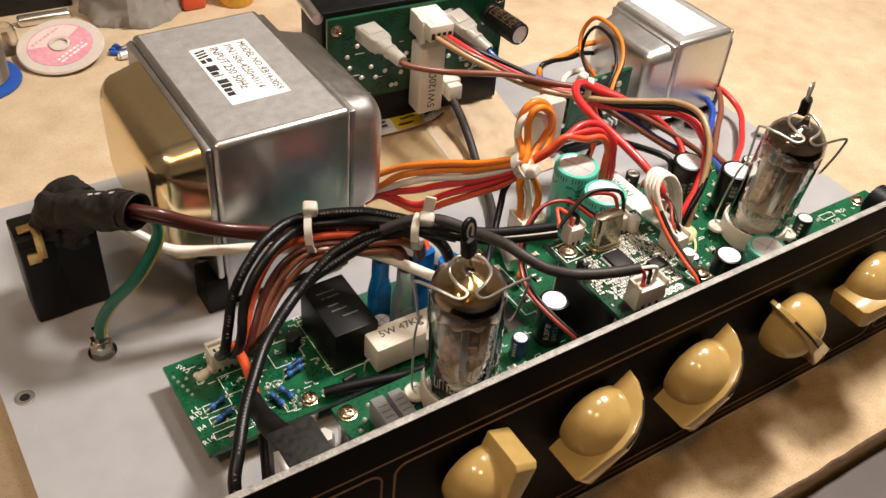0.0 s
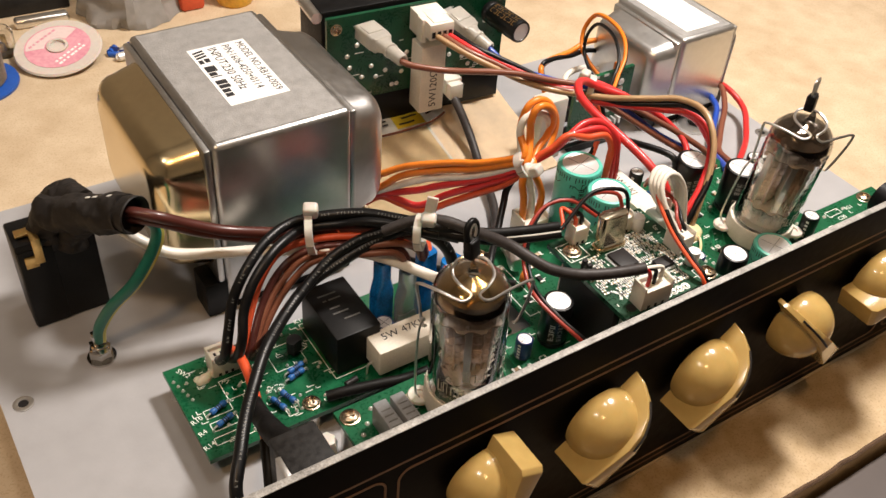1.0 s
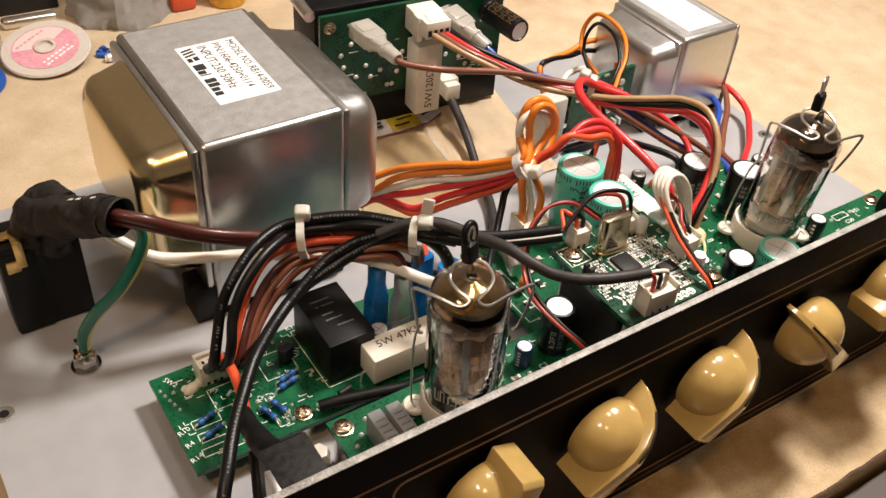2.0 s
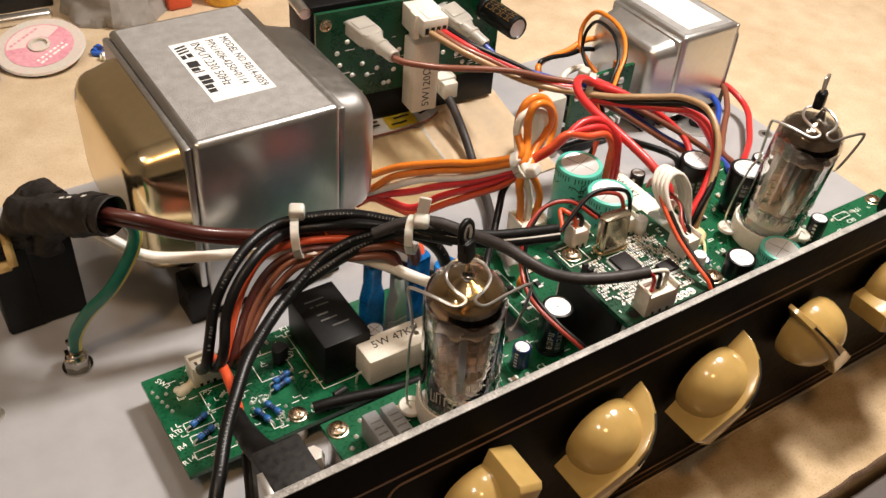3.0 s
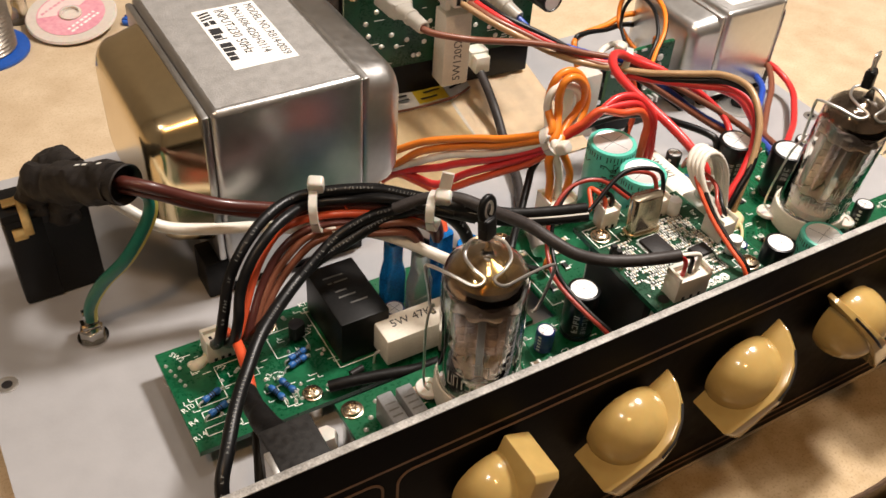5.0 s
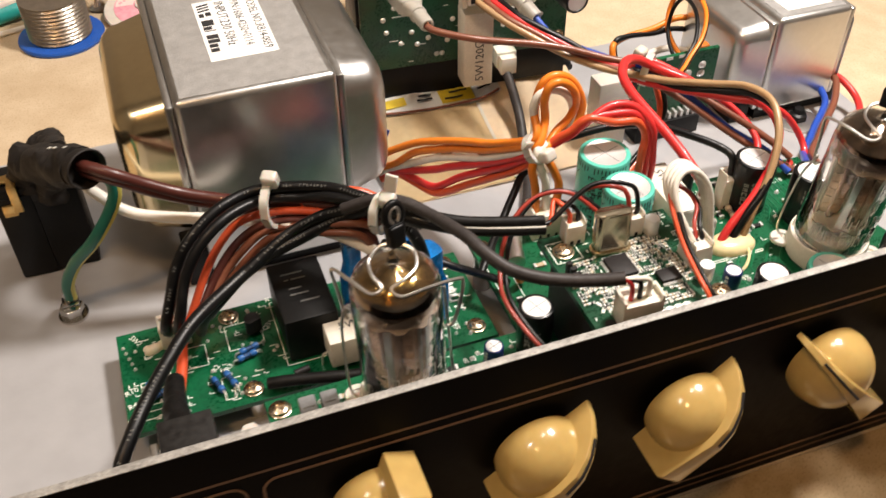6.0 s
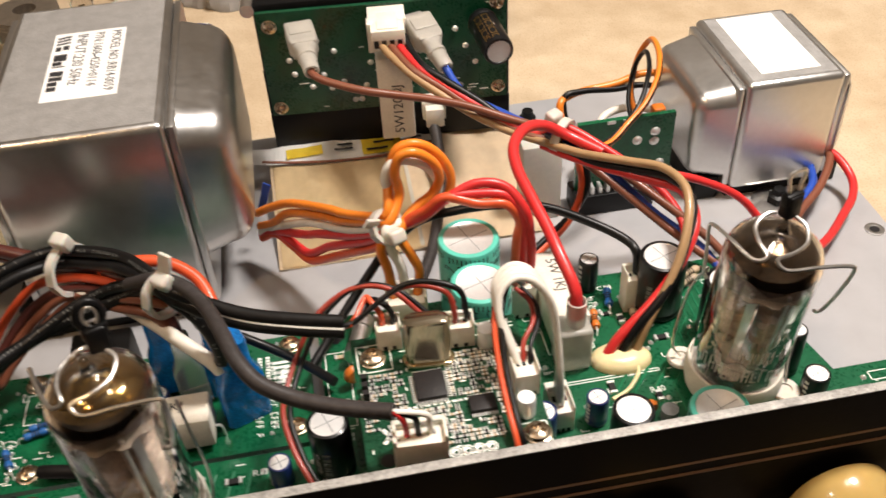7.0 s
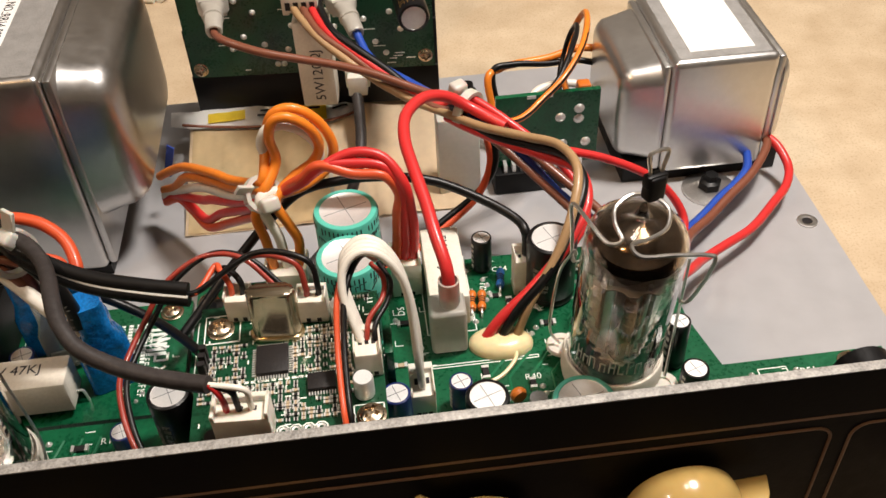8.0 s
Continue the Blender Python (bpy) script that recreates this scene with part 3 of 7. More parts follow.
def cap(parent, x, y, z, r, h, sleeve, tilt=(0, 0), cross=True, stripe=True, label=""):
    """Radial electrolytic capacitor: sleeve with a rolled edge, scored aluminium top, pale stripe."""
    tr = at(x, y, z, tilt[0], tilt[1], 0)
    c = mk("capacitor", lambda b: bm_lathe(b, [(0, 0.2), (r * 0.93, 0.2), (r, 0.8), (r, 1.6), (r * 0.95, 2.1), (r, 2.6), (r, h - 0.8), (r * 0.96, h - 0.2), (r * 0.84, h), (r * 0.8, h - 0.15)], 28, tr), sleeve, parent, label)

    def top(b):
        bm_lathe(b, [(r * 0.8, h - 0.15), (r * 0.78, h - 0.25), (0, h - 0.22)], 28, tr)

    tp = mk("can_top", top, M_ALU, c, "bare aluminium can top")
    if cross:
        def score(b):
            for a in (0, 90):
                bm_box(b, -r * 0.7, r * 0.7, -0.08, 0.08, h - 0.24, h - 0.18, tr=tr @ pose(0, 0, 0, 0, 0, a + 20))
        mk("score_mark", score, M_GREYBOX, c)
    if stripe and r > 2.4:
        def st(b):
            for k in range(5):
                bm_box(b, r - 0.05, r + 0.04, -0.5, 0.5, h * (0.14 + 0.16 * k), h * (0.22 + 0.16 * k), tr=tr @ pose(0, 0, 0, 0, 0, 60 if r > 4 else 200))
        mk("polarity_mark", st, M_INKW, c)
    if r > 4 and h > 14:
        # rows of small unreadable print running up the sleeve
        rn = random.Random(int(x * 3 + y))
        big = 1.7

        def marks(b):
            for row in range(2):
                mid = 222 + row * math.degrees(1.45 * big / r)
                up = 3.6 + rn.uniform(0, 2)
                while up < h - 4 - rn.uniform(0, 3):
                    tall, wide = big * rn.uniform(0.5, 0.75), big * rn.uniform(0.85, 1.0)
                    face = tr @ pose(0, 0, 0, 0, 0, mid)
                    strokes = [(-wide / 2, wide / 2, up, up + 0.2 * big), (-wide / 2, wide / 2, up + tall - 0.2 * big, up + tall), (-wide / 2, -wide / 2 + 0.2 * big, up, up + tall), (wide / 2 - 0.2 * big, wide / 2, up, up + tall), (-0.1 * big, 0.1 * big, up, up + tall)]
                    for q in rn.sample(strokes, 3):
                        bm_box(b, r - 0.06, r + 0.03, *q, tr=face)
                    up += tall + 0.34 * big
                    if rn.random() < 0.16:
                        up += big
        mk("sleeve_print", marks, M_INK if r > 7 else M_CAPPRINT, c)
    if sleeve is M_CAPGRN:
        # small dark strokes round the shoulder and arrow heads down the side
        def ticks(b):
            for k in range(44):
                if k % 11 != 4:
                    bm_box(b, r - 0.05, r + 0.03, -0.16, 0.16, h - 2.6 - 0.5 * (k % 3 == 0), h - 1.1, tr=tr @ pose(0, 0, 0, 0, 0, 8.2 * k))
            for k in range(5):
                for d in (-1, 1):
                    bm_box(b, r - 0.05, r + 0.03, -1.1, 1.1, -0.14, 0.14, tr=tr @ pose(0, 0, 0, 0, 0, 72 * k + 20 + d * 62 / r) @ at(0, 0, h - 5.2, d * 40, 0, 0))
        mk("printed_stroke", ticks, M_INK, c)
    return c


def screw(parent, x, y, z, r=2.25, tr=None):
    """Pan-head screw on its washer, with the cross recess pressed into the head."""
    base = tr or at(x, y, z)
    spin = (x * 37 + y * 11 + r * 53) % 90

    def head(b):
        bm_lathe(b, [(0, 0.45), (r * 0.99, 0.45), (r, 0.5), (r, 1.0), (r * 0.95, 1.25)], 48, base)
        segs, rings = 48, 15
        loops = []
        for i in range(rings):
            rho = 0.95 * r * (1 - i / rings)
            loop = []
            for k in range(segs):
                a = 2 * math.pi * k / segs
                u, v = rho * math.cos(a), rho * math.sin(a)
                h = 1.25 + 0.6 * (1 - (rho / (0.95 * r)) ** 2)
                long_, wide = max(abs(u), abs(v)), min(abs(u), abs(v))
                if wide < r * 0.17 and long_ < r * 0.62:
                    h -= 1.0 - 0.55 * long_ / r
                elif long_ < r * 0.27 and wide < r * 0.27:
                    h -= 0.7
                loop.append(b.verts.new(base @ pose(0, 0, 0, 0, 0, spin) @ V(u, v, h)))
            loops.append(loop)
        for i in range(rings - 1):
            for k in range(segs):
                b.faces.new((loops[i][k], loops[i][(k + 1) % segs], loops[i + 1][(k + 1) % segs], loops[i + 1][k]))
        mid = b.verts.new(base @ V(0, 0, 0.9))
        for k in range(segs):
            b.faces.new((loops[-1][k], loops[-1][(k + 1) % segs], mid))

    s = mk("screw", head, M_SCREW, parent, "bright cross-head screw")
    mk("washer", lambda b: bm_lathe(b, [(0, 0), (r * 1.22, 0), (r * 1.22, 0.35), (r * 1.15, 0.44), (0, 0.44)], 28, base), M_SCREW, s)
    return s


def header(parent, x0, x1, y0, y1, z, h, rz=0, n=2, mat_=None, along="x"):
    """White crimp-terminal header: a box with a raised back wall; dark blocks stand for its shaded pin slots."""
    m = mat_ or M_WHITE
    cx, cy = (x0 + x1) / 2, (y0 + y1) / 2
    tr = at(cx, cy, z, 0, 0, rz)
    w, d = (x1 - x0) / 2, (y1 - y0) / 2

    def body(b):
        bm_box(b, -w, w, -d, d, 0, h * 0.82, 0.3, 2, tr)
        bm_box(b, -w, w, d * 0.55, d, h * 0.8, h, 0.2, 1, tr)
        bm_box(b, -w, -w * 0.86, -d, d, h * 0.8, h, 0.15, 1, tr)
        bm_box(b, w * 0.86, w, -d, d, h * 0.8, h, 0.15, 1, tr)

    o = mk("connector", body, m, parent, "white nylon wire connector")

    def notch(b):
        for k in range(n):
            u = -w * 0.72 + (2 * w * 0.72) * (k + 0.5) / n
            bm_box(b, u - 0.45, u + 0.45, -d - 0.05, -d + 0.4, 0.3, 1.4, tr=tr)
            bm_box(b, u - 0.38, u + 0.38, -d * 0.2, d * 0.2, h * 0.8, h * 0.83, tr=tr)

    mk("pin_slot", notch, M_CHIP, o)
    return o


def axial(parent, x, y, z, length, r, rz, m, bands=True):
    """Small lacquered resistor lying on its bent leads."""
    tr = at(x, y, z + r + 0.4, 0, 90, 0)
    tr = at(x, y, z + r + 0.4, 0, 0, rz) @ pose(0, 0, 0, 0, 90, 0)
    hl = length / 2
    o = mk("resistor", lambda b: bm_lathe(b, [(0, -hl), (r * 0.9, -hl), (r * 1.1, -hl * 0.8), (r * 1.1, -hl * 0.55), (r * 0.85, -hl * 0.4), (r * 0.85, hl * 0.4), (r * 1.1, hl * 0.55), (r * 1.1, hl * 0.8), (r * 0.9, hl), (0, hl)], 12, tr), m, parent)
    a = at(x, y, 0, 0, 0, rz)

    for s in (-1, 1):
        p = [a @ V(s * hl * 0.9, 0, z + r + 0.4), a @ V(s * (hl + 1.2), 0, z + r + 0.4), a @ V(s * (hl + 1.6), 0, z)]
        mk("lead", lambda b: bm_sweep(b, [q / MM for q in p], 0.28, 6, 3), M_SOLDER, o)
    if bands:
        mk("colour_band", lambda b: [bm_lathe(b, [(r * 0.9, u), (r * 0.92, u), (r * 0.92, u + 0.35), (r * 0.9, u + 0.35)], 12, tr) for u in (-hl * 0.3, -hl * 0.05, hl * 0.2)], M_CHIP, o)
    return o


# power supply board
relay = mk("relay", lambda b: bm_box(b, 12.0, 26.5, 51, 74.5, A_Z, A_Z + 15.2, 0.5), M_RELAY, A, "black sealed relay with faint moulded print")
mk("moulded_print", lambda b: [bm_box(b, 15 + dx, 15 + dx + w, 56 + dy, 56.6 + dy, A_Z + 15.21, A_Z + 15.24) for dx, dy, w in ((0, 13, 6), (0.5, 10.6, 1.2), (2.4, 10.6, 4), (1, 7, 3.4), (1, 4.6, 5), (3, 1.5, 5.2))], M_RELAYPRINT, relay)
cer = mk("cement_resistor", lambda b: bm_box(b, 21.8, 45.2, 43.0, 52.2, A_Z + 2.2, A_Z + 11.6, 0.5), M_CERAM, A, "white cement power resistor")
text("print", "5W 47KJ", 3.7, M_INK, at(25.5, 48.6, A_Z + 11.63, 0, 0, 0), cer, align="LEFT", extrude=0.02)
for x, s in ((21.8, -1), (45.2, 1)):
    mk("lead", lambda b: bm_sweep(b, [(x, 47.5, A_Z + 4), (x + s * 1.4, 47.5, A_Z + 3.6), (x + s * 1.8, 47.5, A_Z)], 0.35, 6, 3), M_SOLDER, cer)


def faston(parent, x, y, z, h, m, rz=0, tilt=0, w=7.6, d=4.2):
    """Insulated blade terminal: flat hood, neck and wire barrel."""
    tr = at(x, y, z, tilt, 0, rz)
    o = thing("blade_terminal", "translucent insulated blade terminal pushed on a board tab", "blade terminal", "blade terminals")

    def body(bm):
        n = 7
        prof = [(0, 1), (0.08 * h, 1.0), (0.5 * h, 1.0), (0.62 * h, 0.75), (0.7 * h, 0.62), (0.97 * h, 0.62), (h, 0.56)]
        rings = []
        for zz, s in prof:
            ww, dd = w / 2 * s, d / 2 * (0.6 + 0.4 * (1 - s)) / (0.6 if s > 0.9 else 0.5) * 0.55
            dd = d / 2 * (1 if s > 0.9 else 1.1)
            rings.append([bm.verts.new(V(px, py, zz)) for px, py in round_rect(-ww, ww, -dd, dd, min(ww, dd) * 0.6, 4)])
        for a, b in zip(rings, rings[1:]):
            for k in range(len(a)):
                j = (k + 1) % len(a)
                bm.faces.new((a[k], a[j], b[j], b[k]))
        bm.faces.new(rings[0][::-1])
        bm.faces.new(rings[-1])
        bmesh.ops.transform(bm, matrix=tr, verts=bm.verts)

    mk("insulator", body, m, o)
    mk("tab", lambda b: bm_box(b, -2.8, 2.8, -0.4, 0.4, -2.5, h * 0.2, tr=tr), M_TIN, o)
    return o


faston(A, 34.5, 64.5, A_Z + 1.5, 24.5, M_BLUE, 10)
faston(A, 40.5, 59.5, A_Z + 1.5, 22, M_CLEAR, 10)
faston(A, 48.2, 61.5, A_Z + 1.5, 25, M_BLUE, 10, w=9.6, d=5.0)
faston(A, 52.6, 53.0, A_Z + 0.2, 27, M_BLUE, 22, w=11.6, d=6.2)
screw(A, 0.6, 45.3, A_Z)
screw(A, 64.3, 46.0, A_Z)
screw(A, -1.0, 73.6, A_Z, 2.4)
screw(A, 64.0, 73.6, A_Z, 2.4)
cap(A, 31.5, 57.5, A_Z, 3.1, 7.5, M_CAPBLU)
tran = mk("transistor", lambda b: bm_prism(b, [(2.3 * math.cos(radians(a)), 2.3 * math.sin(radians(a))) for a in range(-40, 221, 20)], 0, 4.6, at(5.0, 65.5, A_Z + 1.2, 0, 0, 20)), M_CHIP, A, "black half-round transistor")
for rx, ry, ang in ((-23.4, 56.0, 20), (-23.4, 51.0, 20), (2.2, 58.9, 14), (1.2, 56.5, 14), (-8, 49, -70), (-4.5, 50, -70)):
    axial(A, rx, ry, A_Z, 5.4, 0.9, ang, M_RESBLU)
mk("small_diode", lambda b: bm_lathe(b, [(0, -2), (1, -2), (1, 2), (0, 2)], 12, at(14, 46, A_Z + 1.3, 0, 90, 10)), M_CHIP, A)
header(A, -20, -12, 67.5, 73.5, A_Z, 8, 0, 3)


def spilt_glue(b):
    """A lump with two lobes and a drawn-out string towards the connector."""
    for x, y, rx, ry, h in ((-22.6, 68.6, 2.7, 1.7, 2.0), (-20.2, 69.6, 2.2, 1.5, 1.6), (-24.2, 69.6, 1.3, 1.2, 1.0), (-19.2, 71.4, 1.0, 1.3, 1.1)):
        bm_lathe(b, [(1.0, 0), (0.93, 0.4), (0.65, 0.8), (0, 1.0)], 16, at(x, y, A_Z - 0.1, 0, 0, 20) @ Matrix.Diagonal((rx, ry, h, 1)))
    bm_sweep(b, [(-20.4, 70.4, A_Z + 0.4), (-18.9, 73.0, A_Z + 0.5), (-17.2, 75.4, A_Z + 0.4), (-15.4, 77.0, A_Z + 0.3)], 0.45, 8, 5)


mk("glue_blob", spilt_glue, M_GLUEPALE, A, "whitish lobed spill of hot glue")
# maker's mark and two lines of print beside the tall terminals
mk("maker_mark", lambda b: [bm_box(b, -1.7, 1.7, -0.32, 0.32, 0.02, 0.06, tr=at(62.6, y, A_Z, 0, 0, a)) for y, a in ((64.2, 20), (62.4, -20), (59.6, 0), (57.6, 0), (54.6, 32), (54.6, -32))] + [bm_box(b, -0.32, 0.32, -1.3, 1.3, 0.02, 0.06, tr=at(62.6 + d, 58.6, A_Z)) for d in (-1.5, 1.5)], M_SILK, A)


def print_lines(b):
    rn = random.Random(18)
    for x, y0, y1 in ((58.9, 47.0, 68.6), (55.2, 44.0, 66.0)):
        y = y1
        while y > y0:
            w = rn.uniform(0.7, 1.1)
            for d in rn.sample((-0.75, 0.0, 0.75), 2):
                bm_box(b, x + d - 0.14, x + d + 0.14, y - w, y, A_Z + 0.02, A_Z + 0.06)
            bm_box(b, x - 0.85, x + 0.85, y - 0.26, y, A_Z + 0.02, A_Z + 0.06)
            y -= w + rn.choice((0.5, 0.5, 0.6, 1.8))


tagged(mk("board_print", print_lines, M_SILK, A, "two lines of small white print", 0), kind="stuff")


def a_silk(bm):
    silk_rect(bm, 11, 28, 50, 75.5, A_Z)
    silk_rect(bm, -19.5, -9, 58, 66, A_Z)
    silk_rect(bm, -27.5, -19.5, 54.3, 57.7, A_Z)
    silk_rect(bm, -27.5, -19.5, 49.3, 52.7, A_Z)
    silk_rect(bm, -28.5, -19, 44.6, 47.4, A_Z)
    silk_rect(bm, -3, 7, 60.7, 70.5, A_Z)
    silk_rect(bm, -7, -4, 44, 52, A_Z)
    rnd = random.Random(7)
    for _ in range(110):
        x, y = rnd.uniform(-31, 66), rnd.uniform(42, 76.5)
        if 11 < x < 65 and y > 42:
            continue
        w = rnd.uniform(1.0, 2.6)
        bm_box(bm, x, x + w, y, y + 0.25, A_Z + 0.01, A_Z + 0.05)
        if rnd.random() < 0.6:
            bm_box(bm, x, x + 0.25, y, y + rnd.uniform(0.8, 1.6), A_Z + 0.01, A_Z + 0.05)


tagged(mk("silkscreen", a_silk, M_SILK, A, "white printed outlines and marks", 0), kind="stuff")
for txt, x, y, ang in (("R10", -30.0, 55.5, 16), ("R4", -30.2, 50.6, 16), ("R14", -30.2, 45.6, 16), ("SW2", -27.0, 73.8, -60), ("P8", -18.8, 75.6, 60), ("P7", -17.6, 64.8, -30), ("Q3", 8.6, 66.6, 50), ("R7", 0.6, 71.2, 10), ("K1", 11.6, 77, 0), ("R1", -3.4, 48.5, -60), ("R2", -7.6, 56.0, 50), ("R3", -4.2, 55.2, 50)):
    text("reference", txt, 2.3, M_SILK, at(x, y, A_Z + 0.04, 0, 0, ang), A, extrude=0.02)
mk("logo_mark", lambda b: [bm_box(b, 59.2, 63.6, y, y + 0.9, A_Z + 0.01, A_Z + 0.05) for y in (67.6, 66, 64.2, 62.6, 60.9, 59.5)] + [bm_box(b, 59.2, 63.6, y, y + 0.4, A_Z + 0.01, A_Z + 0.05, tr=at(61.4, y, A_Z, 0, 0, s) @ at(-61.4, -y, -A_Z)) for y, s in ((65, 24), (62, -24))], M_SILK, A, "white printed maker's mark", 0)
for k, w in enumerate((13, 11, 12, 7)):
    mk("print_bar", lambda b: [bm_box(b, 57.4 - 2.0 * k, 58.5 - 2.0 * k, 70 - u, 70 - u + 0.75, A_Z + 0.01, A_Z + 0.05) for u in [v * 1.05 for v in range(w)]], M_SILK, A, "", 0)


def solder_dots(bm, z, pts, r=0.75):
    for x, y in pts:
        bm_lathe(bm, [(r * 1.3, 0), (r, 0.25), (r * 0.4, 0.7), (0, 0.8)], 8, at(x, y, z))


rnd = random.Random(3)
tagged(mk("solder_joint", lambda b: solder_dots(b, A_Z, [(-30.6 + 0.6 * k, 72.0 - 2.2 * k) for k in range(5)] + [(rnd.uniform(-28, 10), rnd.uniform(43, 75)) for _ in range(34)] + [(rnd.uniform(54, 67), rnd.uniform(43, 75)) for _ in range(12)], 0.45), M_SOLDER, A), kind="stuff")
for px, py in ((0.6, 45.3), (64.3, 46), (-1, 73.6), (64, 73.6), (-29, 74)):
    mk("spacer", lambda b: bm_lathe(b, [(0, 0), (2.6, 0), (2.6, A_Z - 1.6), (0, A_Z - 1.6)], 12, at(px, py, 0)), M_TIN, A)

# preamplifier board
screw(B, 5.2, 30.6, B_Z, 2.4)
for bx0, bx1 in ((9.4, 13.6), (14.8, 19.0)):
    fc = mk("film_capacitor", lambda b: bm_box(b, bx0, bx1, 13.5, 26.0, B_Z, B_Z + 8.5, 0.4), M_GREYBOX, B, "grey box film capacitor")
    mk("print_bar", lambda b: [bm_box(b, bx0 + 0.7, bx1 - 0.7, 16 + 2 * k, 16.5 + 2 * k, B_Z + 8.5, B_Z + 8.53) for k in range(4)], M_FAINT, fc)
mk("film_capacitor", lambda b: bm_box(b, 55, 60, 9, 13, B_Z, B_Z + 9, 0.4), M_GREYBOX, B, "grey box film capacitor")
cap(B, 61.0, 26.0, B_Z, 2.6, 7.4, M_CAPBLU)
cap(B, 72.8, 27.0, B_Z, 4.6, 16.8, M_CAPBLK, label="tall black electrolytic capacitor")
gc = cap(B, 112.0, 67.7, B_Z, 7.6, 26.8, M_CAPGRN, cross=True, label="tall sea-green electrolytic capacitor")
gc2 = cap(B, 111.8, 52.4, B_Z, 7.2, 26.0, M_CAPGRN, label="tall sea-green electrolytic capacitor")
for g, gx, gy in ((gc, 112, 67.7), (gc2, 111.8, 52.4)):
    r_ = 7.65 if g is gc else 7.25

    def marks(b):
        rn = random.Random(int(gy))
        for k in range(4):
            a = -168 + 6 * k
            while a < 40:
                if rn.random() < 0.92:
                    z = 3.5 + 6.0 * k + rn.uniform(-0.2, 0.2)
                    hh = rn.choice((1.2, 1.6, 2.0))
                    bm_box(b, r_ - 0.02, r_ + 0.03, -0.13, 0.13, z, z + hh, tr=at(gx, gy, B_Z, 0, 0, a))
                    bm_box(b, r_ - 0.02, r_ + 0.03, -0.13, 0.7, z + hh - 0.26, z + hh, tr=at(gx, gy, B_Z, 0, 0, a))
                a += rn.choice((7, 8, 9, 22))
    mk("dark_print", marks, M_INK, g)
cap(B, 159.5, 59.6, B_Z, 6.0, 18.2, M_CAPBLK, label="black electrolytic capacitor")
cap(B, 171.8, 47.8, B_Z, 6.0, 18.0, M_CAPBLK, label="black electrolytic capacitor")
cap(B, 183.4, 51.4, B_Z, 3.4, 16.4, M_CAPBLK, label="slim black electrolytic capacitor")
cap(B, 137.7, 17.6, B_Z, 4.6, 15.4, M_CAPBLK, label="black electrolytic capacitor")
cap(B, 133.4, 27.8, B_Z, 2.6, 8.6, M_CAPBLU)
cap(B, 119.3, 23.0, B_Z, 3.1, 13, M_CAPBLU)
cap(B, 144.2, 70.8, B_Z, 2.6, 10.5, M_CAPBLK)
cap(B, 182.5, 33.0, B_Z, 2.6, 14.0, M_CAPBLK)
cap(B, 183.6, 23.0, B_Z, 3.0, 9.5, M_CAPBLK)
cap(B, 158.0, 17.5, B_Z, 6.8, 10.5, M_CAPGRN, label="wide sea-green electrolytic capacitor")
c1k = mk("cement_resistor", lambda b: bm_box(b, 129.2, 138.6, 50.5, 75.5, B_Z + 1.5, B_Z + 11, 0.5), M_CERAM, B, "white cement power resistor")
text("print", "5W 1KJ", 3.8, M_INK, at(134.0, 72.5, B_Z + 11.03, 0, 0, -90), c1k, align="LEFT", extrude=0.02)
hood = thing("blade_terminal", "cloudy translucent insulated blade terminal on the board", "blade terminal", "blade terminals")
mk("insulator", lambda b: bm_box(b, 128.6, 137.0, 42.8, 50.2, B_Z + 0.3, B_Z + 13.5, 1.0, 3), M_HOOD, hood)
mk("wire_neck", lambda b: bm_lathe(b, [(2.0, 0), (2.4, 2), (2.4, 8.5), (2.0, 8.6)], 18, at(133.4, 46.5, B_Z + 12.2)), M_HOOD, hood)
header(B, 90.5, 101.0, 66.5, 74.0, B_Z, 10.5, -4, 3)
header(B, 121.0, 128.4, 63.5, 70.5, B_Z, 12.5, 0, 2)
header(B, 150.6, 155.6, 59.5, 64.0, B_Z, 13.5, 0, 2)
header(B, 122.4, 127.7, 26.0, 34.4, B_Z, 8.5, 0, 3)
for rx, ry, ang, m in ((139.9, 58.0, 82, M_ORANGE_D), (142.3, 57.8, 82, M_ORANGE_D), (148.0, 64.7, 80, M_RESBLU), (152.3, 56.0, 80, M_RESTAN), (67.5, 17.5, 10, M_RESBLU), (69.5, 14.0, 10, M_RESBLU), (170.5, 66.0, 20, M_RESTAN), (172.0, 69.0, 20, M_RESTAN)):
    axial(B, rx, ry, B_Z, 5.8, 1.0, ang, m)
mk("glue_blob", lambda b: bm_lathe(b, [(7.6, 0), (7.5, 1.2), (6.3, 2.4), (3.5, 3.0), (0, 3.2)], 28, at(144.8, 44.2, B_Z - 0.05, 0, 0, -6) @ Matrix.Diagonal((1, 0.64, 1, 1))), M_GLUE, B, "yellowed oval pad of hot glue")
mk("glue_string", lambda b: bm_sweep(b, [(148, 41, B_Z + 1.5), (147, 38, B_Z + 1.0), (143.5, 34.5, B_Z + 0.5), (139, 32.5, B_Z + 0.4)], 0.5, 6), M_GLUE, B)
mk("ceramic_capacitor", lambda b: bm_lathe(b, [(0, -1), (1.6, -0.9), (2.0, 0), (1.6, 0.9), (0, 1)], 16, at(145.8, 26.5, B_Z + 3, 90, 0, 20)), M_ORANGE_D, B, "orange dipped capacitor")
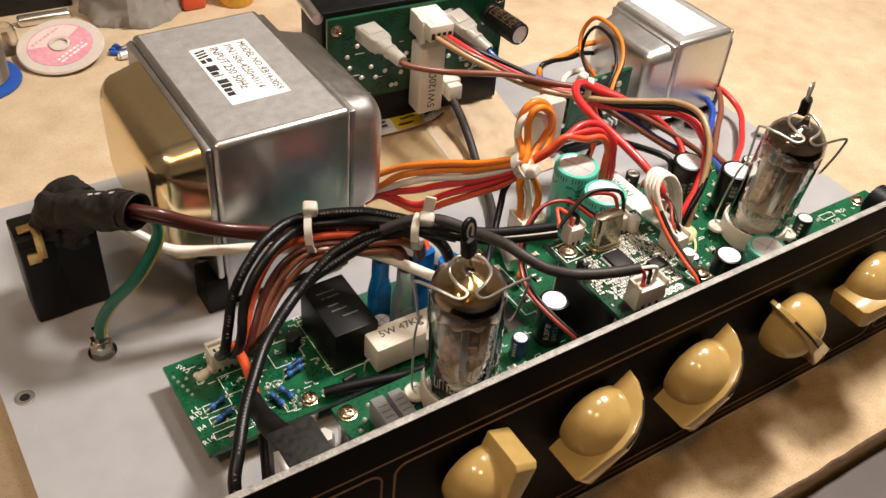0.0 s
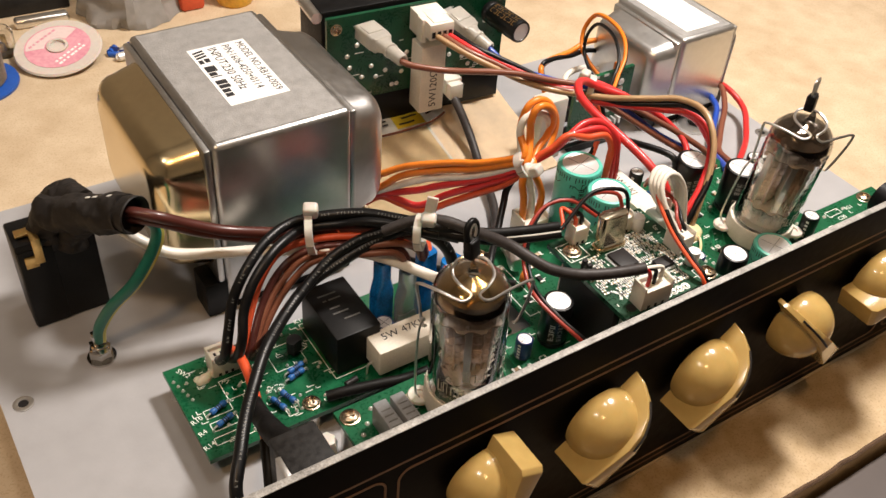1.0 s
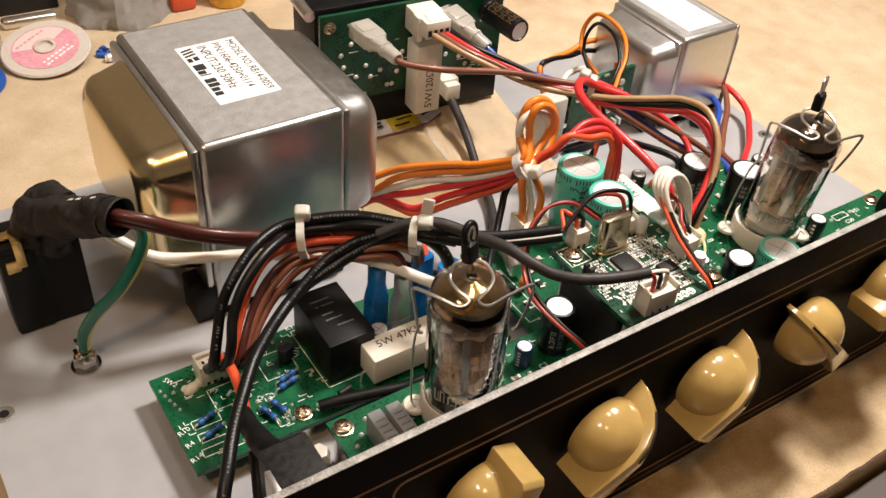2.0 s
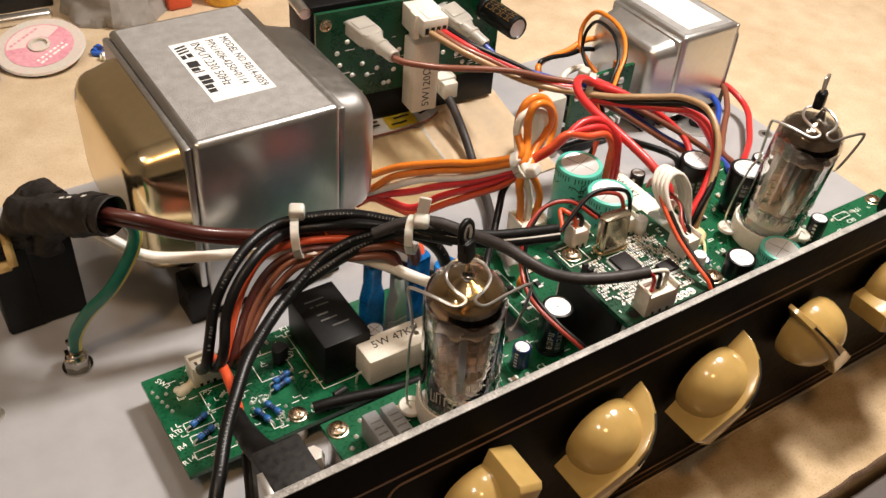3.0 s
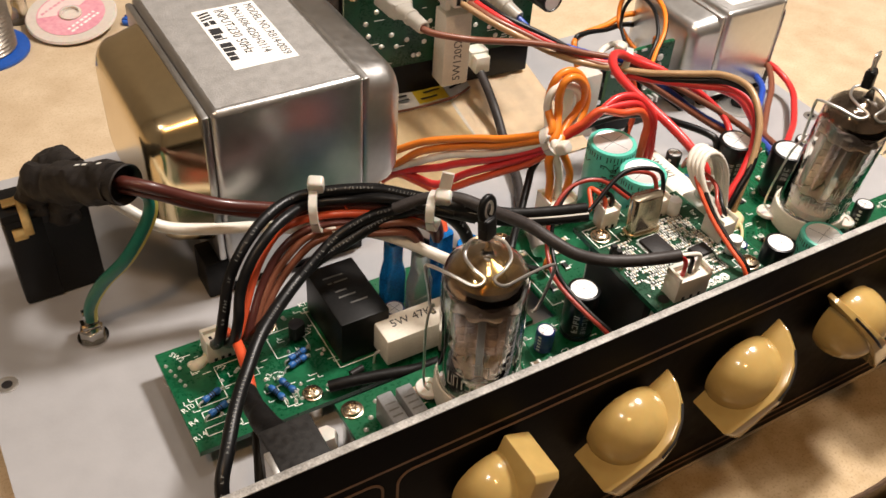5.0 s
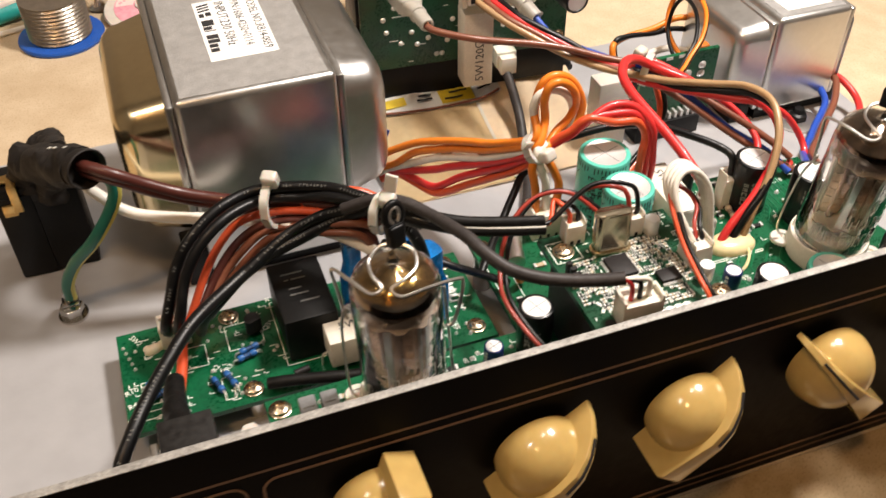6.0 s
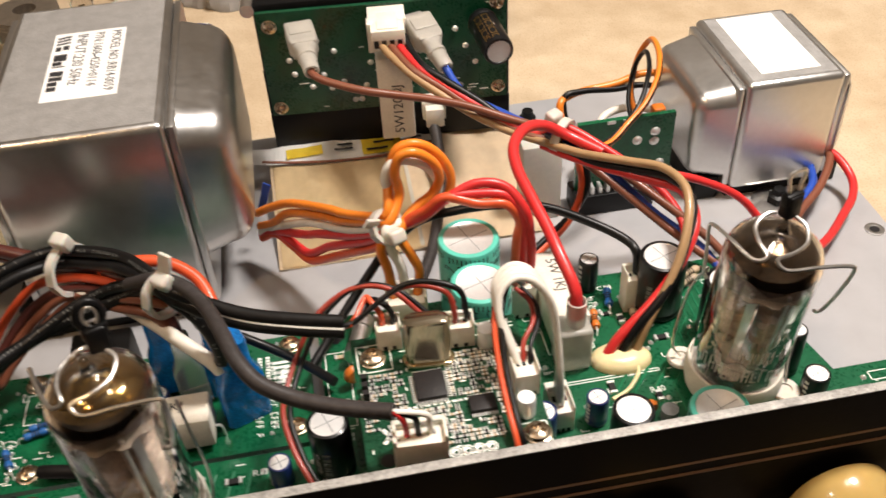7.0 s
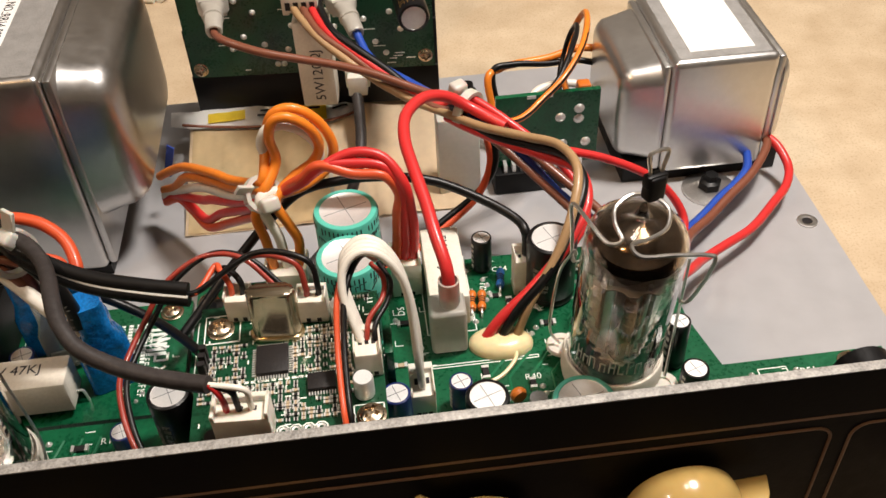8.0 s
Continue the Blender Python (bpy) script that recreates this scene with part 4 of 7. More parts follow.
mk("ceramic_capacitor", lambda b: bm_lathe(b, [(0, -1.2), (2.0, -1.0), (2.5, 0), (2.0, 1.0), (0, 1.2)], 16, at(79.5, 50.5, B_Z + 4, 90, 0, 30)), M_ORANGE_D, B, "orange dipped capacitor")
mk("small_trimmer", lambda b: bm_lathe(b, [(0, 0), (2, 0), (2, 3.2), (0, 3.4)], 16, at(150.0, 24.9, B_Z)), M_GREYBOX, B)
fuse = mk("fuse", lambda b: bm_lathe(b, [(0, -6.5), (2.6, -6.5), (2.6, -3), (2.3, -2.8), (2.3, 2.8), (2.6, 3), (2.6, 6.5), (0, 6.5)], 18, at(82.4, 62.0, B_Z + 4, 90, 0, -18)), M_TIN, B, "small fuse in bright clips")
screw(B, 75.0, 69.0, B_Z, 2.2)
screw(B, 222, 27.0, B_Z, 2.4)
jack = mk("jack_body", lambda b: bm_lathe(b, [(0, 0), (6.5, 0), (6.5, 26), (5.2, 27.4), (0, 27.4)], 28, at(219.5, 20.5, 22, 90, 0, 0)), M_DARK, B, "round black jack socket body")


def b_silk(bm):
    silk_rect(bm, 128, 140, 49.5, 76, B_Z)
    silk_rect(bm, 128, 153, 39.0, 40.0, B_Z)
    silk_rect(bm, 200.6, 207.4, 25.2, 28.0, B_Z)
    silk_rect(bm, 73, 79, 38, 62, B_Z)
    rnd = random.Random(11)
    for _ in range(260):
        x, y = rnd.uniform(3, 228), rnd.uniform(6, 73)
        if (y > 29 and x > 186) or (y > 33 and x < 73):
            continue
        w = rnd.uniform(0.8, 2.4)
        bm_box(bm, x, x + w, y, y + 0.22, B_Z + 0.01, B_Z + 0.05)
        if rnd.random() < 0.5:
            bm_box(bm, x, x + 0.22, y, y + rnd.uniform(0.8, 2.0), B_Z + 0.01, B_Z + 0.05)


tagged(mk("silkscreen", b_silk, M_SILK, B, "white printed outlines and marks", 0), kind="stuff")


def tracks(bm):
    for k in range(7):
        x = 166 + 2.0 * k
        bm_sweep(bm, [(x, 70, B_Z - 0.25), (x, 55 - k, B_Z - 0.25), (x - 4, 50 - k, B_Z - 0.25), (x - 4, 44, B_Z - 0.25)], 0.42, 6, 1, smooth=False)
    for k in range(4):
        bm_sweep(bm, [(146 + 5 * k, 41, B_Z - 0.22), (140 + 5 * k, 34, B_Z - 0.22), (140 + 5 * k, 24, B_Z - 0.22)], 0.5, 6, 1, smooth=False)
    for k in range(5):
        bm_sweep(bm, [(36 + 6 * k, 6, B_Z - 0.22), (40 + 5 * k, 12, B_Z - 0.22), (46 + 4 * k, 31, B_Z - 0.22)], 0.45, 6, 1, smooth=False)
    bm_sweep(bm, [(194, 20, B_Z - 0.22), (205, 21, B_Z - 0.22), (216, 14, B_Z - 0.22)], 0.5, 6, 1, smooth=False)


tagged(mk("copper_track", tracks, M_TRACE, B, "paler green tracks under the mask"), kind="stuff")
rnd = random.Random(5)
mk("solder_joint", lambda b: solder_dots(b, B_Z, [(199, 26.5), (209.4, 26.6)] + [(rnd.uniform(5, 190), rnd.uniform(6, 32)) for _ in range(60)] + [(rnd.uniform(120, 188), rnd.uniform(36, 72)) for _ in range(36)], 0.6), M_SOLDER, B)
for px, py in ((5.2, 30.6), (222, 27), (75, 69), (186, 70)):
    mk("spacer", lambda b: bm_lathe(b, [(0, 0), (2.6, 0), (2.6, B_Z - 1.6), (0, B_Z - 1.6)], 12, at(px, py, 0)), M_TIN, B)

# effects processor board
screw(C, 84.4, 36.8, C_Z, 2.4)
screw(C, 114.4, 9.9, C_Z, 2.4)


def chip(x0, x1, y0, y1, name, nx, ny):
    o = mk(name, lambda b: bm_box(b, x0, x1, y0, y1, C_Z + 0.15, C_Z + 1.4, 0.15), M_CHIP, C, "black chip with fine bright legs")

    def legs(b):
        for k in range(nx):
            x = x0 + (x1 - x0) * (k + 0.5) / nx
            for ya, yb in ((y0 - 0.9, y0), (y1, y1 + 0.9)):
                bm_box(b, x - 0.13, x + 0.13, ya, yb, C_Z + 0.05, C_Z + 0.5)
        for k in range(ny):
            y = y0 + (y1 - y0) * (k + 0.5) / ny
            for xa, xb in ((x0 - 0.9, x0), (x1, x1 + 0.9)):
                bm_box(b, xa, xb, y - 0.13, y + 0.13, C_Z + 0.05, C_Z + 0.5)
    tagged(mk("leg", legs, M_SOLDER, o, "", 0), kind="stuff")


chip(92.2, 98.6, 22.6, 30.0, "processor_chip", 12, 12)
chip(102.4, 108.0, 17.2, 21.3, "memory_chip", 10, 0)
mk("can_capacitor", lambda b: bm_lathe(b, [(0, 0.2), (2.0, 0.2), (2.0, 4.6), (1.8, 5.0), (0, 5.0)], 20, at(113.4, 15.6, C_Z)), M_ALU, C, "small bare aluminium capacitor")
mk("can_capacitor", lambda b: bm_lathe(b, [(0, 0.2), (2.0, 0.2), (2.0, 4.6), (1.8, 5.0), (0, 5.0)], 20, at(109.5, 36.0, C_Z)), M_ALU, C, "small bare aluminium capacitor")
xt = mk("crystal_can", lambda b: bm_prism(b, round_rect(-5.0, 5.0, -2.1, 2.1, 2.0, 5), 0.9, 12.2, at(96.4, 34.0, C_Z, -4, 0, -5), 0.7), M_CRYSTAL, C, "bronze-tinted metal crystal can")
mk("rim", lambda b: bm_prism(b, round_rect(-5.6, 5.6, -2.6, 2.6, 2.3, 5), 0.1, 0.95, at(96.4, 34.0, C_Z, -4, 0, -5), 0.3), M_BRASSY, xt)
header(C, 85.6, 96.2, 6.9, 12.4, C_Z, 8.6, -3, 3)
header(C, 101.0, 107.2, 36.0, 40.4, C_Z, 7.5, -4, 2)
header(C, 86.0, 91.5, 38.5, 43.0, C_Z, 7.5, -4, 2)
header(C, 112.0, 117.4, 19.6, 26.8, C_Z, 7.8, 0, 3)
mk("pin_header", lambda b: [bm_box(b, 81.2, 82.6, 28 - 2.2 * k, 29.2 - 2.2 * k, C_Z, C_Z + 4.5) for k in range(3)], M_CHIP, C)

for txt, x, y, ang in (("R21", 143.5, 63.5, 80), ("C14", 148.5, 69.5, 0), ("R33", 156.5, 55.5, 80), ("D5", 122.5, 58.5, 90), ("C9", 141, 31, 0), ("R40", 150.5, 33.5, 0), ("C22", 186.5, 40, 60), ("J6", 119.5, 29, 90), ("C30", 205, 23.0, 0), ("R51", 212, 26, 0), ("L2", 77.0, 35, 90), ("C3", 66, 22, 0), ("R12", 56, 29.5, 0), ("C18", 176, 66, 0), ("P4", 97, 76, 0)):
    text("reference", txt, 2.4, M_SILK, at(x, y if y < 73 else 72, B_Z + 0.04, 0, 0, ang), B, extrude=0.02)
rnd = random.Random(77)
spots = [(66, 12), (64, 8), (77, 44), (77, 60), (86, 50), (88, 56), (92, 60), (104, 60), (118, 45), (121, 41), (123, 54), (146, 60), (149, 57), (156, 70), (157, 49), (140, 36), (150, 31), (152, 14), (147, 12), (143, 9), (128, 10), (130, 14), (190, 12), (193, 16), (188, 18), (176, 12), (186, 48), (184, 53), (172, 55), (175, 49), (48, 9), (50, 28), (56, 22), (22, 29), (26, 9)]
for x, y in spots:
    w, d, h = rnd.choice(((3.0, 1.5, 0.8), (1.5, 3.0, 0.8), (2.2, 1.2, 0.6), (1.3, 2.2, 1.2)))
    o = mk("chip_part", lambda b: bm_box(b, x - w / 2, x + w / 2, y - d / 2, y + d / 2, B_Z, B_Z + h, 0.1, 1), rnd.choice((M_CHIP, M_RESTAN, M_CHIP)), B)
    def ends(b):
        for s_ in (-1, 1):
            if w > d:
                bm_box(b, x + s_ * w / 2 - 0.35, x + s_ * w / 2 + 0.35, y - d / 2 - 0.1, y + d / 2 + 0.1, B_Z, B_Z + h + 0.05)
            else:
                bm_box(b, x - w / 2 - 0.1, x + w / 2 + 0.1, y + s_ * d / 2 - 0.35, y + s_ * d / 2 + 0.35, B_Z, B_Z + h + 0.05)
    mk("solder_end", ends, M_SOLDER, o)

# tiny soldered parts of the effects board
def smd(bm_tan, bm_blk, bm_end):
    rnd = random.Random(21)
    blocks = [(99.9, 23, 110.5, 35), (83.5, 21, 90.8, 32.5), (91, 14, 101, 21), (97, 11.2, 108, 16), (86.0, 14.5, 91, 20.5), (109.3, 16.5, 111.5, 23), (101.5, 41, 116, 43), (81.5, 17.5, 84.5, 27)]
    for x0, y0, x1, y1 in blocks:
        x = x0
        while x < x1:
            y = y0
            while y < y1:
                if rnd.random() < 0.86:
                    if rnd.random() < 0.5:
                        w, d = 1.2, 0.58
                    else:
                        w, d = 0.75, 0.78
                    h = rnd.choice((0.3, 0.45, 0.5))
                    b = bm_blk if rnd.random() < 0.45 else bm_tan
                    bm_box(b, x - w * 0.28, x + w * 0.28, y - d / 2, y + d / 2, C_Z, C_Z + h)
                    for s in (-1, 1):
                        bm_box(bm_end, x + s * w * 0.42 - w * 0.15, x + s * w * 0.42 + w * 0.15, y - d / 2 - 0.04, y + d / 2 + 0.04, C_Z, C_Z + h + 0.04)
                y += 1.05
            x += 1.5


b1, b2, b3 = bmesh.new(), bmesh.new(), bmesh.new()
smd(b1, b2, b3)
for b, nm, m in ((b1, "chip_capacitor", M_RESTAN), (b2, "chip_resistor", M_CHIP), (b3, "solder_end", M_SOLDER)):
    tagged(part(nm, b, m, C, smooth=0), kind="stuff")


def c_silk(bm):
    rnd = random.Random(31)
    for _ in range(150):
        x, y = rnd.uniform(81, 116), rnd.uniform(8, 42)
        if (92 < x < 99 and 22 < y < 31) or (102 < x < 109 and 16.5 < y < 22):
            continue
        w, h = rnd.choice(((1.8, 0.22), (0.22, 1.6), (1.2, 0.3), (0.3, 1.0)))
        bm_box(bm, x, x + w, y, y + h, C_Z + 0.01, C_Z + 0.05)
    for k in range(22):
        x, y = 83 + 1.35 * k, 21.4 + 0.0 * k
        bm_box(bm, x, x + 0.9, y, y + 0.6, C_Z + 0.01, C_Z + 0.05)
    for k in range(18):
        bm_box(bm, 99.6 + 0.6 * k, 99.9 + 0.6 * k, 31.2, 32.6, C_Z + 0.01, C_Z + 0.05)
        bm_box(bm, 86 + 0.6 * k, 86.3 + 0.6 * k, 19.6, 20.9, C_Z + 0.01, C_Z + 0.05)
    silk_rect(bm, 81, 88.5, 33, 41, C_Z)
    silk_rect(bm, 111, 117, 7.6, 13, C_Z)
    for x in (97.6, 100, 102.4, 104.8):
        for a in range(0, 360, 45):
            bm_box(bm, 1.0, 1.3, -0.5, 0.5, 0.01, 0.04, tr=at(x, 8.9, C_Z, 0, 0, a))


tagged(mk("silkscreen", c_silk, M_SILK, C, "white printed outlines", 0), kind="stuff")
mk("plated_hole", lambda b: [bm_lathe(b, [(0.4, 0.02), (0.8, 0.08), (0.9, 0.02)], 12, at(x, 8.9, C_Z)) for x in (97.6, 100, 102.4, 104.8)], M_SOLDER, C)
# the hole is a flat dark disc, its inner shade put into the colour
mk("mounting_hole", lambda b: bm_lathe(b, [(0, 0.02), (1.6, 0.02), (1.6, 0.05), (0, 0.05)], 18, at(84.3, 9.7, C_Z)), M_CHIP, C)
mk("logo_mark", lambda b: [bm_box(b, -2.3, 2.3, -0.42, 0.42, 0.02, 0.05, tr=at(85.4, 15.6, C_Z, 0, 0, a)) for a in (55, -55)], M_SILK, C)
for px, py in ((84.4, 36.8), (114.4, 9.9), (84.3, 9.7), (114, 40)):
    mk("spacer", lambda b: bm_lathe(b, [(0, B_Z), (2.4, B_Z), (2.4, C_Z - 1.6), (0, C_Z - 1.6)], 12, at(px, py, 0)), M_WHITE, C)
mk("side_header", lambda b: bm_box(b, 80.6, 83.0, 12, 36, B_Z, C_Z - 1.6, 0.3), M_CHIP, C, "black board-to-board header")
mk("riser_strip", lambda b: bm_box(b, 117.8, 119.6, 28, 44, B_Z, C_Z - 3, 0.2), M_PCB, B, "small green upright board")


# ---- valves ----
def valve(cx, cy, ang, z0, label, gold, lean):
    e = Vector((math.cos(radians(ang)), math.sin(radians(ang)), 0))
    n = Vector((e.y, -e.x, 0))
    if n.y > 0:
        n = -n
    c = Vector((cx, cy, 0))
    here = at(cx, cy, z0)
    # the socket belongs to the board
    soc = mk("valve_socket", lambda b: bm_lathe(b, [(0, 0), (9.2, 0), (9.2, 1.0), (10.8, 1.2), (11.2, 2.6), (11.1, 5.6), (10.8, 6.2), (10.45, 6.3), (10.4, 4.0), (0, 3.9)], 36, at(cx, cy, B_Z) @ Matrix.Diagonal((1, 1, (z0 - B_Z + 3.0) / 7.1, 1))), M_CERAM, B, "white ceramic valve socket")

    for s_ in (-1, 1):
        p_ = c + e * 12.2 * s_
        mk("ear", lambda b: bm_lathe(b, [(0, 3.2), (3.4, 3.2), (3.5, 3.8), (3.2, 4.3), (1.6, 4.4), (1.5, 3.9), (0, 3.9)], 18, at(p_.x, p_.y, B_Z)), M_FROST, soc, "pale moulded mounting ear")
    t = thing("vacuum_tube", label, "vacuum tube", "preamplifier valves")
    H = 42.5
    out = [(0, 0.6), (5, 0.2), (9.0, 0.1), (10.0, 0.9), (10.25, 2.2), (10.25, 34.5), (10.1, 37.0), (9.3, 39.2), (7.6, 41.0), (5.2, 42.1), (2.6, 42.6), (1.5, 43.3), (1.1, 45.0), (0.6, 46.4), (0, 46.7)]
    inn = [(0, 43.4), (0.8, 42.6), (2.4, 41.8), (5.0, 41.3), (7.1, 40.3), (8.6, 38.7), (9.35, 36.8), (9.5, 34.5), (9.5, 2.6), (9.0, 1.8), (0, 1.6)]
    bm = bmesh.new()
    bm_lathe(bm, out, 48, here)
    bm_lathe(bm, inn, 48, here)
    part("glass", bm, M_GLASS, t, "clear glass envelope", 60, recalc=False).visible_shadow = False

    def flash(b):
        prof = [(9.36, 35.4), (9.3, 36.0), (9.2, 36.8), (8.45, 38.6)] + ([] if gold else [(7.0, 40.1), (4.9, 41.1)])
        vs = bm_lathe(b, prof, 48)
        for v in vs[:48]:
            a = math.atan2(v.co.y, v.co.x)
            v.co.z += (0.9 * math.sin(3 * a + cx) + 0.6 * math.sin(7 * a)) * MM
        bmesh.ops.transform(b, matrix=here, verts=vs)
    mk("getter_flash", flash, M_GETTER, t, "near-black brown mirror flashing round the dome", 60)
    def fade(b):
        vs = bm_lathe(b, [(9.42, 32.6), (9.4, 34.0), (9.37, 35.5)], 48)
        for v in vs[:48]:
            a = math.atan2(v.co.y, v.co.x)
            v.co.z += (0.9 * math.sin(2 * a + cx) + 0.5 * math.sin(5 * a)) * MM
        bmesh.ops.transform(b, matrix=here, verts=vs)
    mk("getter_fade", fade, M_GETTERTHIN, t, "thin purplish edge of the flashing", 60)
    mk("getter_crown", lambda b: bm_lathe(b, ([(8.45, 38.6), (7.0, 40.1)] if gold else []) + [(4.9, 41.1), (2.4, 41.6), (0.9, 42.3)], 48, here), M_GETTERGOLD if gold else M_GETTER, t, "thin golden flashing at the tip", 60)
    mk("glass_button", lambda b: bm_lathe(b, [(0, 1.8), (8.9, 1.9), (9.3, 2.8), (9.2, 4.6), (7.6, 5.4), (4, 4.2), (0, 4.2)], 36, here), M_FROST, t, "milky pressed glass base")
    turn = here @ pose(0, 0, 0, 0, 0, ang)
    for s in (-1, 1):
        def anode(b):
            m = turn @ at(4.0 * s, 0, 0)
            for z in (11.4, 14.2, 17.0, 19.8, 22.6, 25.4):
                bm_prism(b, round_rect(-3.3, 3.3, -2.9, 2.9, 1.6, 4), z, z + 2.5, m, 0.4)
            bm_prism(b, round_rect(-2.9, 2.9, -2.5, 2.5, 1.4, 4), 10.4, 29.2, m)
            for d in (-1, 1):
                bm_box(b, -0.3, 0.3, d * 2.9 - 1.5, d * 2.9 + 1.5, 10.6, 28.8, tr=m)
        mk("anode", anode, M_PLATE_EL, t, "brown-grey ribbed metal anode")
    mk("screen_plate", lambda b: (bm_box(b, -0.25, 0.25, -7.6, 7.6, 12.4, 29.6, tr=turn), bm_box(b, -7.8, 7.8, -3.7, -3.4, 25, 30, tr=turn)), M_PLATE_EL, t, "flat screen plate")

    for z in (9.8, 30.2):
        def mica(b):
            prof = []
            for k in range(40):
                a = 2 * math.pi * k / 40
                rr = 9.2 if k % 4 < 2 else 8.2
                prof.append((rr * math.cos(a), rr * math.sin(a)))
            bm_prism(b, prof, z, z + 0.35, here)
        mk("mica_spacer", mica, M_MICA, t, "toothed pale mica disc")

    def lower_wires(b):
        for k in range(9):
            a = radians(40 * k + 10)
            bm_sweep(b, [(cx + 5.6 * math.cos(a), cy + 5.6 * math.sin(a), z0 + 1.6), (cx + 5.4 * math.cos(a), cy + 5.4 * math.sin(a), z0 + 5), (cx + (4 + k % 3) * math.cos(a + 0.4), cy + (4 + k % 3) * math.sin(a + 0.4), z0 + 11.5)], 0.4, 6, 4)
            bm_sweep(b, [(cx + 6.4 * math.cos(a), cy + 6.4 * math.sin(a), z0 + 6), (cx + 6.9 * math.cos(a + 0.2), cy + 6.9 * math.sin(a + 0.2), z0 + 7.4), (cx + 5.0 * math.cos(a + 0.7), cy + 5.0 * math.sin(a + 0.7), z0 + 8)], 0.35, 6, 3)
        for k in range(6):
            a = radians(60 * k + ang + 20)
            bm_sweep(b, [(cx + 7.4 * math.cos(a), cy + 7.4 * math.sin(a), z0 + 9), (cx + 7.4 * math.cos(a), cy + 7.4 * math.sin(a), z0 + 31.5)], 0.45, 6, 2)
        # getter ring on its stalk
        bm_sweep(b, [(cx, cy, z0 + 30.4), (cx + 0.5, cy, z0 + 34), (cx + 3.4, cy, z0 + 35.4), (cx, cy + 3.4, z0 + 35.4), (cx - 3.4, cy, z0 + 35.4), (cx, cy - 3.4, z0 + 35.4), (cx + 3.2, cy - 0.6, z0 + 35.4)], 0.5, 6, 5)
    mk("support_wire", lower_wires, M_TIN, t, "fine bright support wires")
    # bright strips added for the upright highlights within the glass
    for k in range(5):
        a_ = ang + 72 * k + 12
        mk("support_strap", lambda b: bm_box(b, 7.7, 7.95, -0.9, 0.9, 10.2, 30.0, 0.1, 1, here @ pose(0, 0, 0, 0, 0, a_)), M_STEELPALE, t, "bright flat strap added for glints inside the glass")
    mk("getter_shield", lambda b: bm_prism(b, round_rect(-4.5, 4.5, -1.6, 1.6, 1.2, 4), 31.0, 31.5, turn), M_STEELPALE, t, "small bright shield plate")

    def print_and_glint_marks(b):
        rn = random.Random(int(cx))
        for k in range(13):
            m = here @ pose(0, 0, 0, 0, 0, -165 + 11 * k + rn.uniform(-2, 2))
            lo, hi = 6.6 + rn.uniform(-0.3, 0.3), 9.9 + rn.choice((-0.8, 0, 0.9))
            bm_box(b, 10.26, 10.29, -0.85, -0.55, lo, hi, tr=m)
            if rn.random() < 0.6:
                bm_box(b, 10.26, 10.29, 0.3, 0.48, lo, hi - 0.5, tr=m)
            c_ = rn.choice((lo, (lo + hi) / 2, hi))
            bm_box(b, 10.26, 10.29, -0.85, 0.5, c_ - 0.16, c_ + 0.16, tr=m)
        # larger pale strokes higher up, painted for bright reflections in the glass
        for k in range(9):
            m = here @ pose(0, 0, 0, 0, 0, -128 + 13 * k)
            lo = 13.2 + rn.uniform(-0.4, 0.4)
            for u in (-0.8, 0.7):
                if rn.random() < 0.75:
                    bm_box(b, 10.26, 10.29, u - 0.15, u + 0.15, lo, lo + rn.uniform(2.6, 4.4), tr=m)
            if rn.random() < 0.7:
                c_ = lo + rn.uniform(0.2, 3.6)
                bm_box(b, 10.26, 10.29, -0.9, 0.8, c_ - 0.15, c_ + 0.15, tr=m)
    mk("faded_print", print_and_glint_marks, M_INKW, t, "faded pale printing, with larger pale strokes for glints")

    # wire retainer with a black grip
    r = thing("valve_retainer", "bent spring wire retainer with a black grip over a valve", "tube retainer", "valve retainers")

    def wire(b):
        def q(u, v, z):
            p = c + e * u + n * v
            return (p.x, p.y, z)
        zt = z0 + 41.5
        pts = [q(11.4, 1.6, zt - 15.5), q(11.9, 0.9, zt - 16.2), q(12.5, 0.4, zt - 14.6), q(13.2, 0.4, zt - 8), q(13.9, 0.6, zt - 2.2), q(12.9, 1.0, zt - 1.0), q(8.5, 4.6, zt - 0.2), q(3.4, 7.8, zt - 0.4), q(1.0, 7.0, zt + 0.8), q(3.6, 4.4, zt + 1.6), q(5.2, 0.5, zt + 1.8), q(3.8, -3.6, zt + 2.4), q(0.6, -4.6, zt + 3.2), q(-0.6, -4.6, zt + 3.2), q(-3.8, -3.6, zt + 2.4), q(-5.2, 0.5, zt + 1.8), q(-3.6, 4.4, zt + 1.6), q(-1.0, 7.0, zt + 0.8), q(-3.4, 7.8, zt - 0.4), q(-8.5, 4.6, zt - 0.2), q(-13.9, 1.0, zt - 0.6), q(-15.2, 0.6, zt - 1.6), q(-14.4, 0.4, zt - 8), q(-12.9, 0.3, zt - 14.4), q(-11.8, 0.8, zt - 15.6), q(-11.2, 1.6, zt - 14.8)]
        bm_sweep(b, pts, 0.42, 8, 5)
        # the springs that hold its hooks down to the socket's ears
        bow = 1.0 if gold else 2.2
        bm_sweep(b, [q(12.2, 0.8, B_Z + 4), q(12.6 + bow, 1.4, B_Z + 9), q(12.6 + bow * 0.8, 1.4, zt - 22), q(12.6, 1.0, zt - 15.2), q(12.0, 0.4, zt - 13.8), q(11.7, -0.2, zt - 15.4)], 0.34, 6, 5)
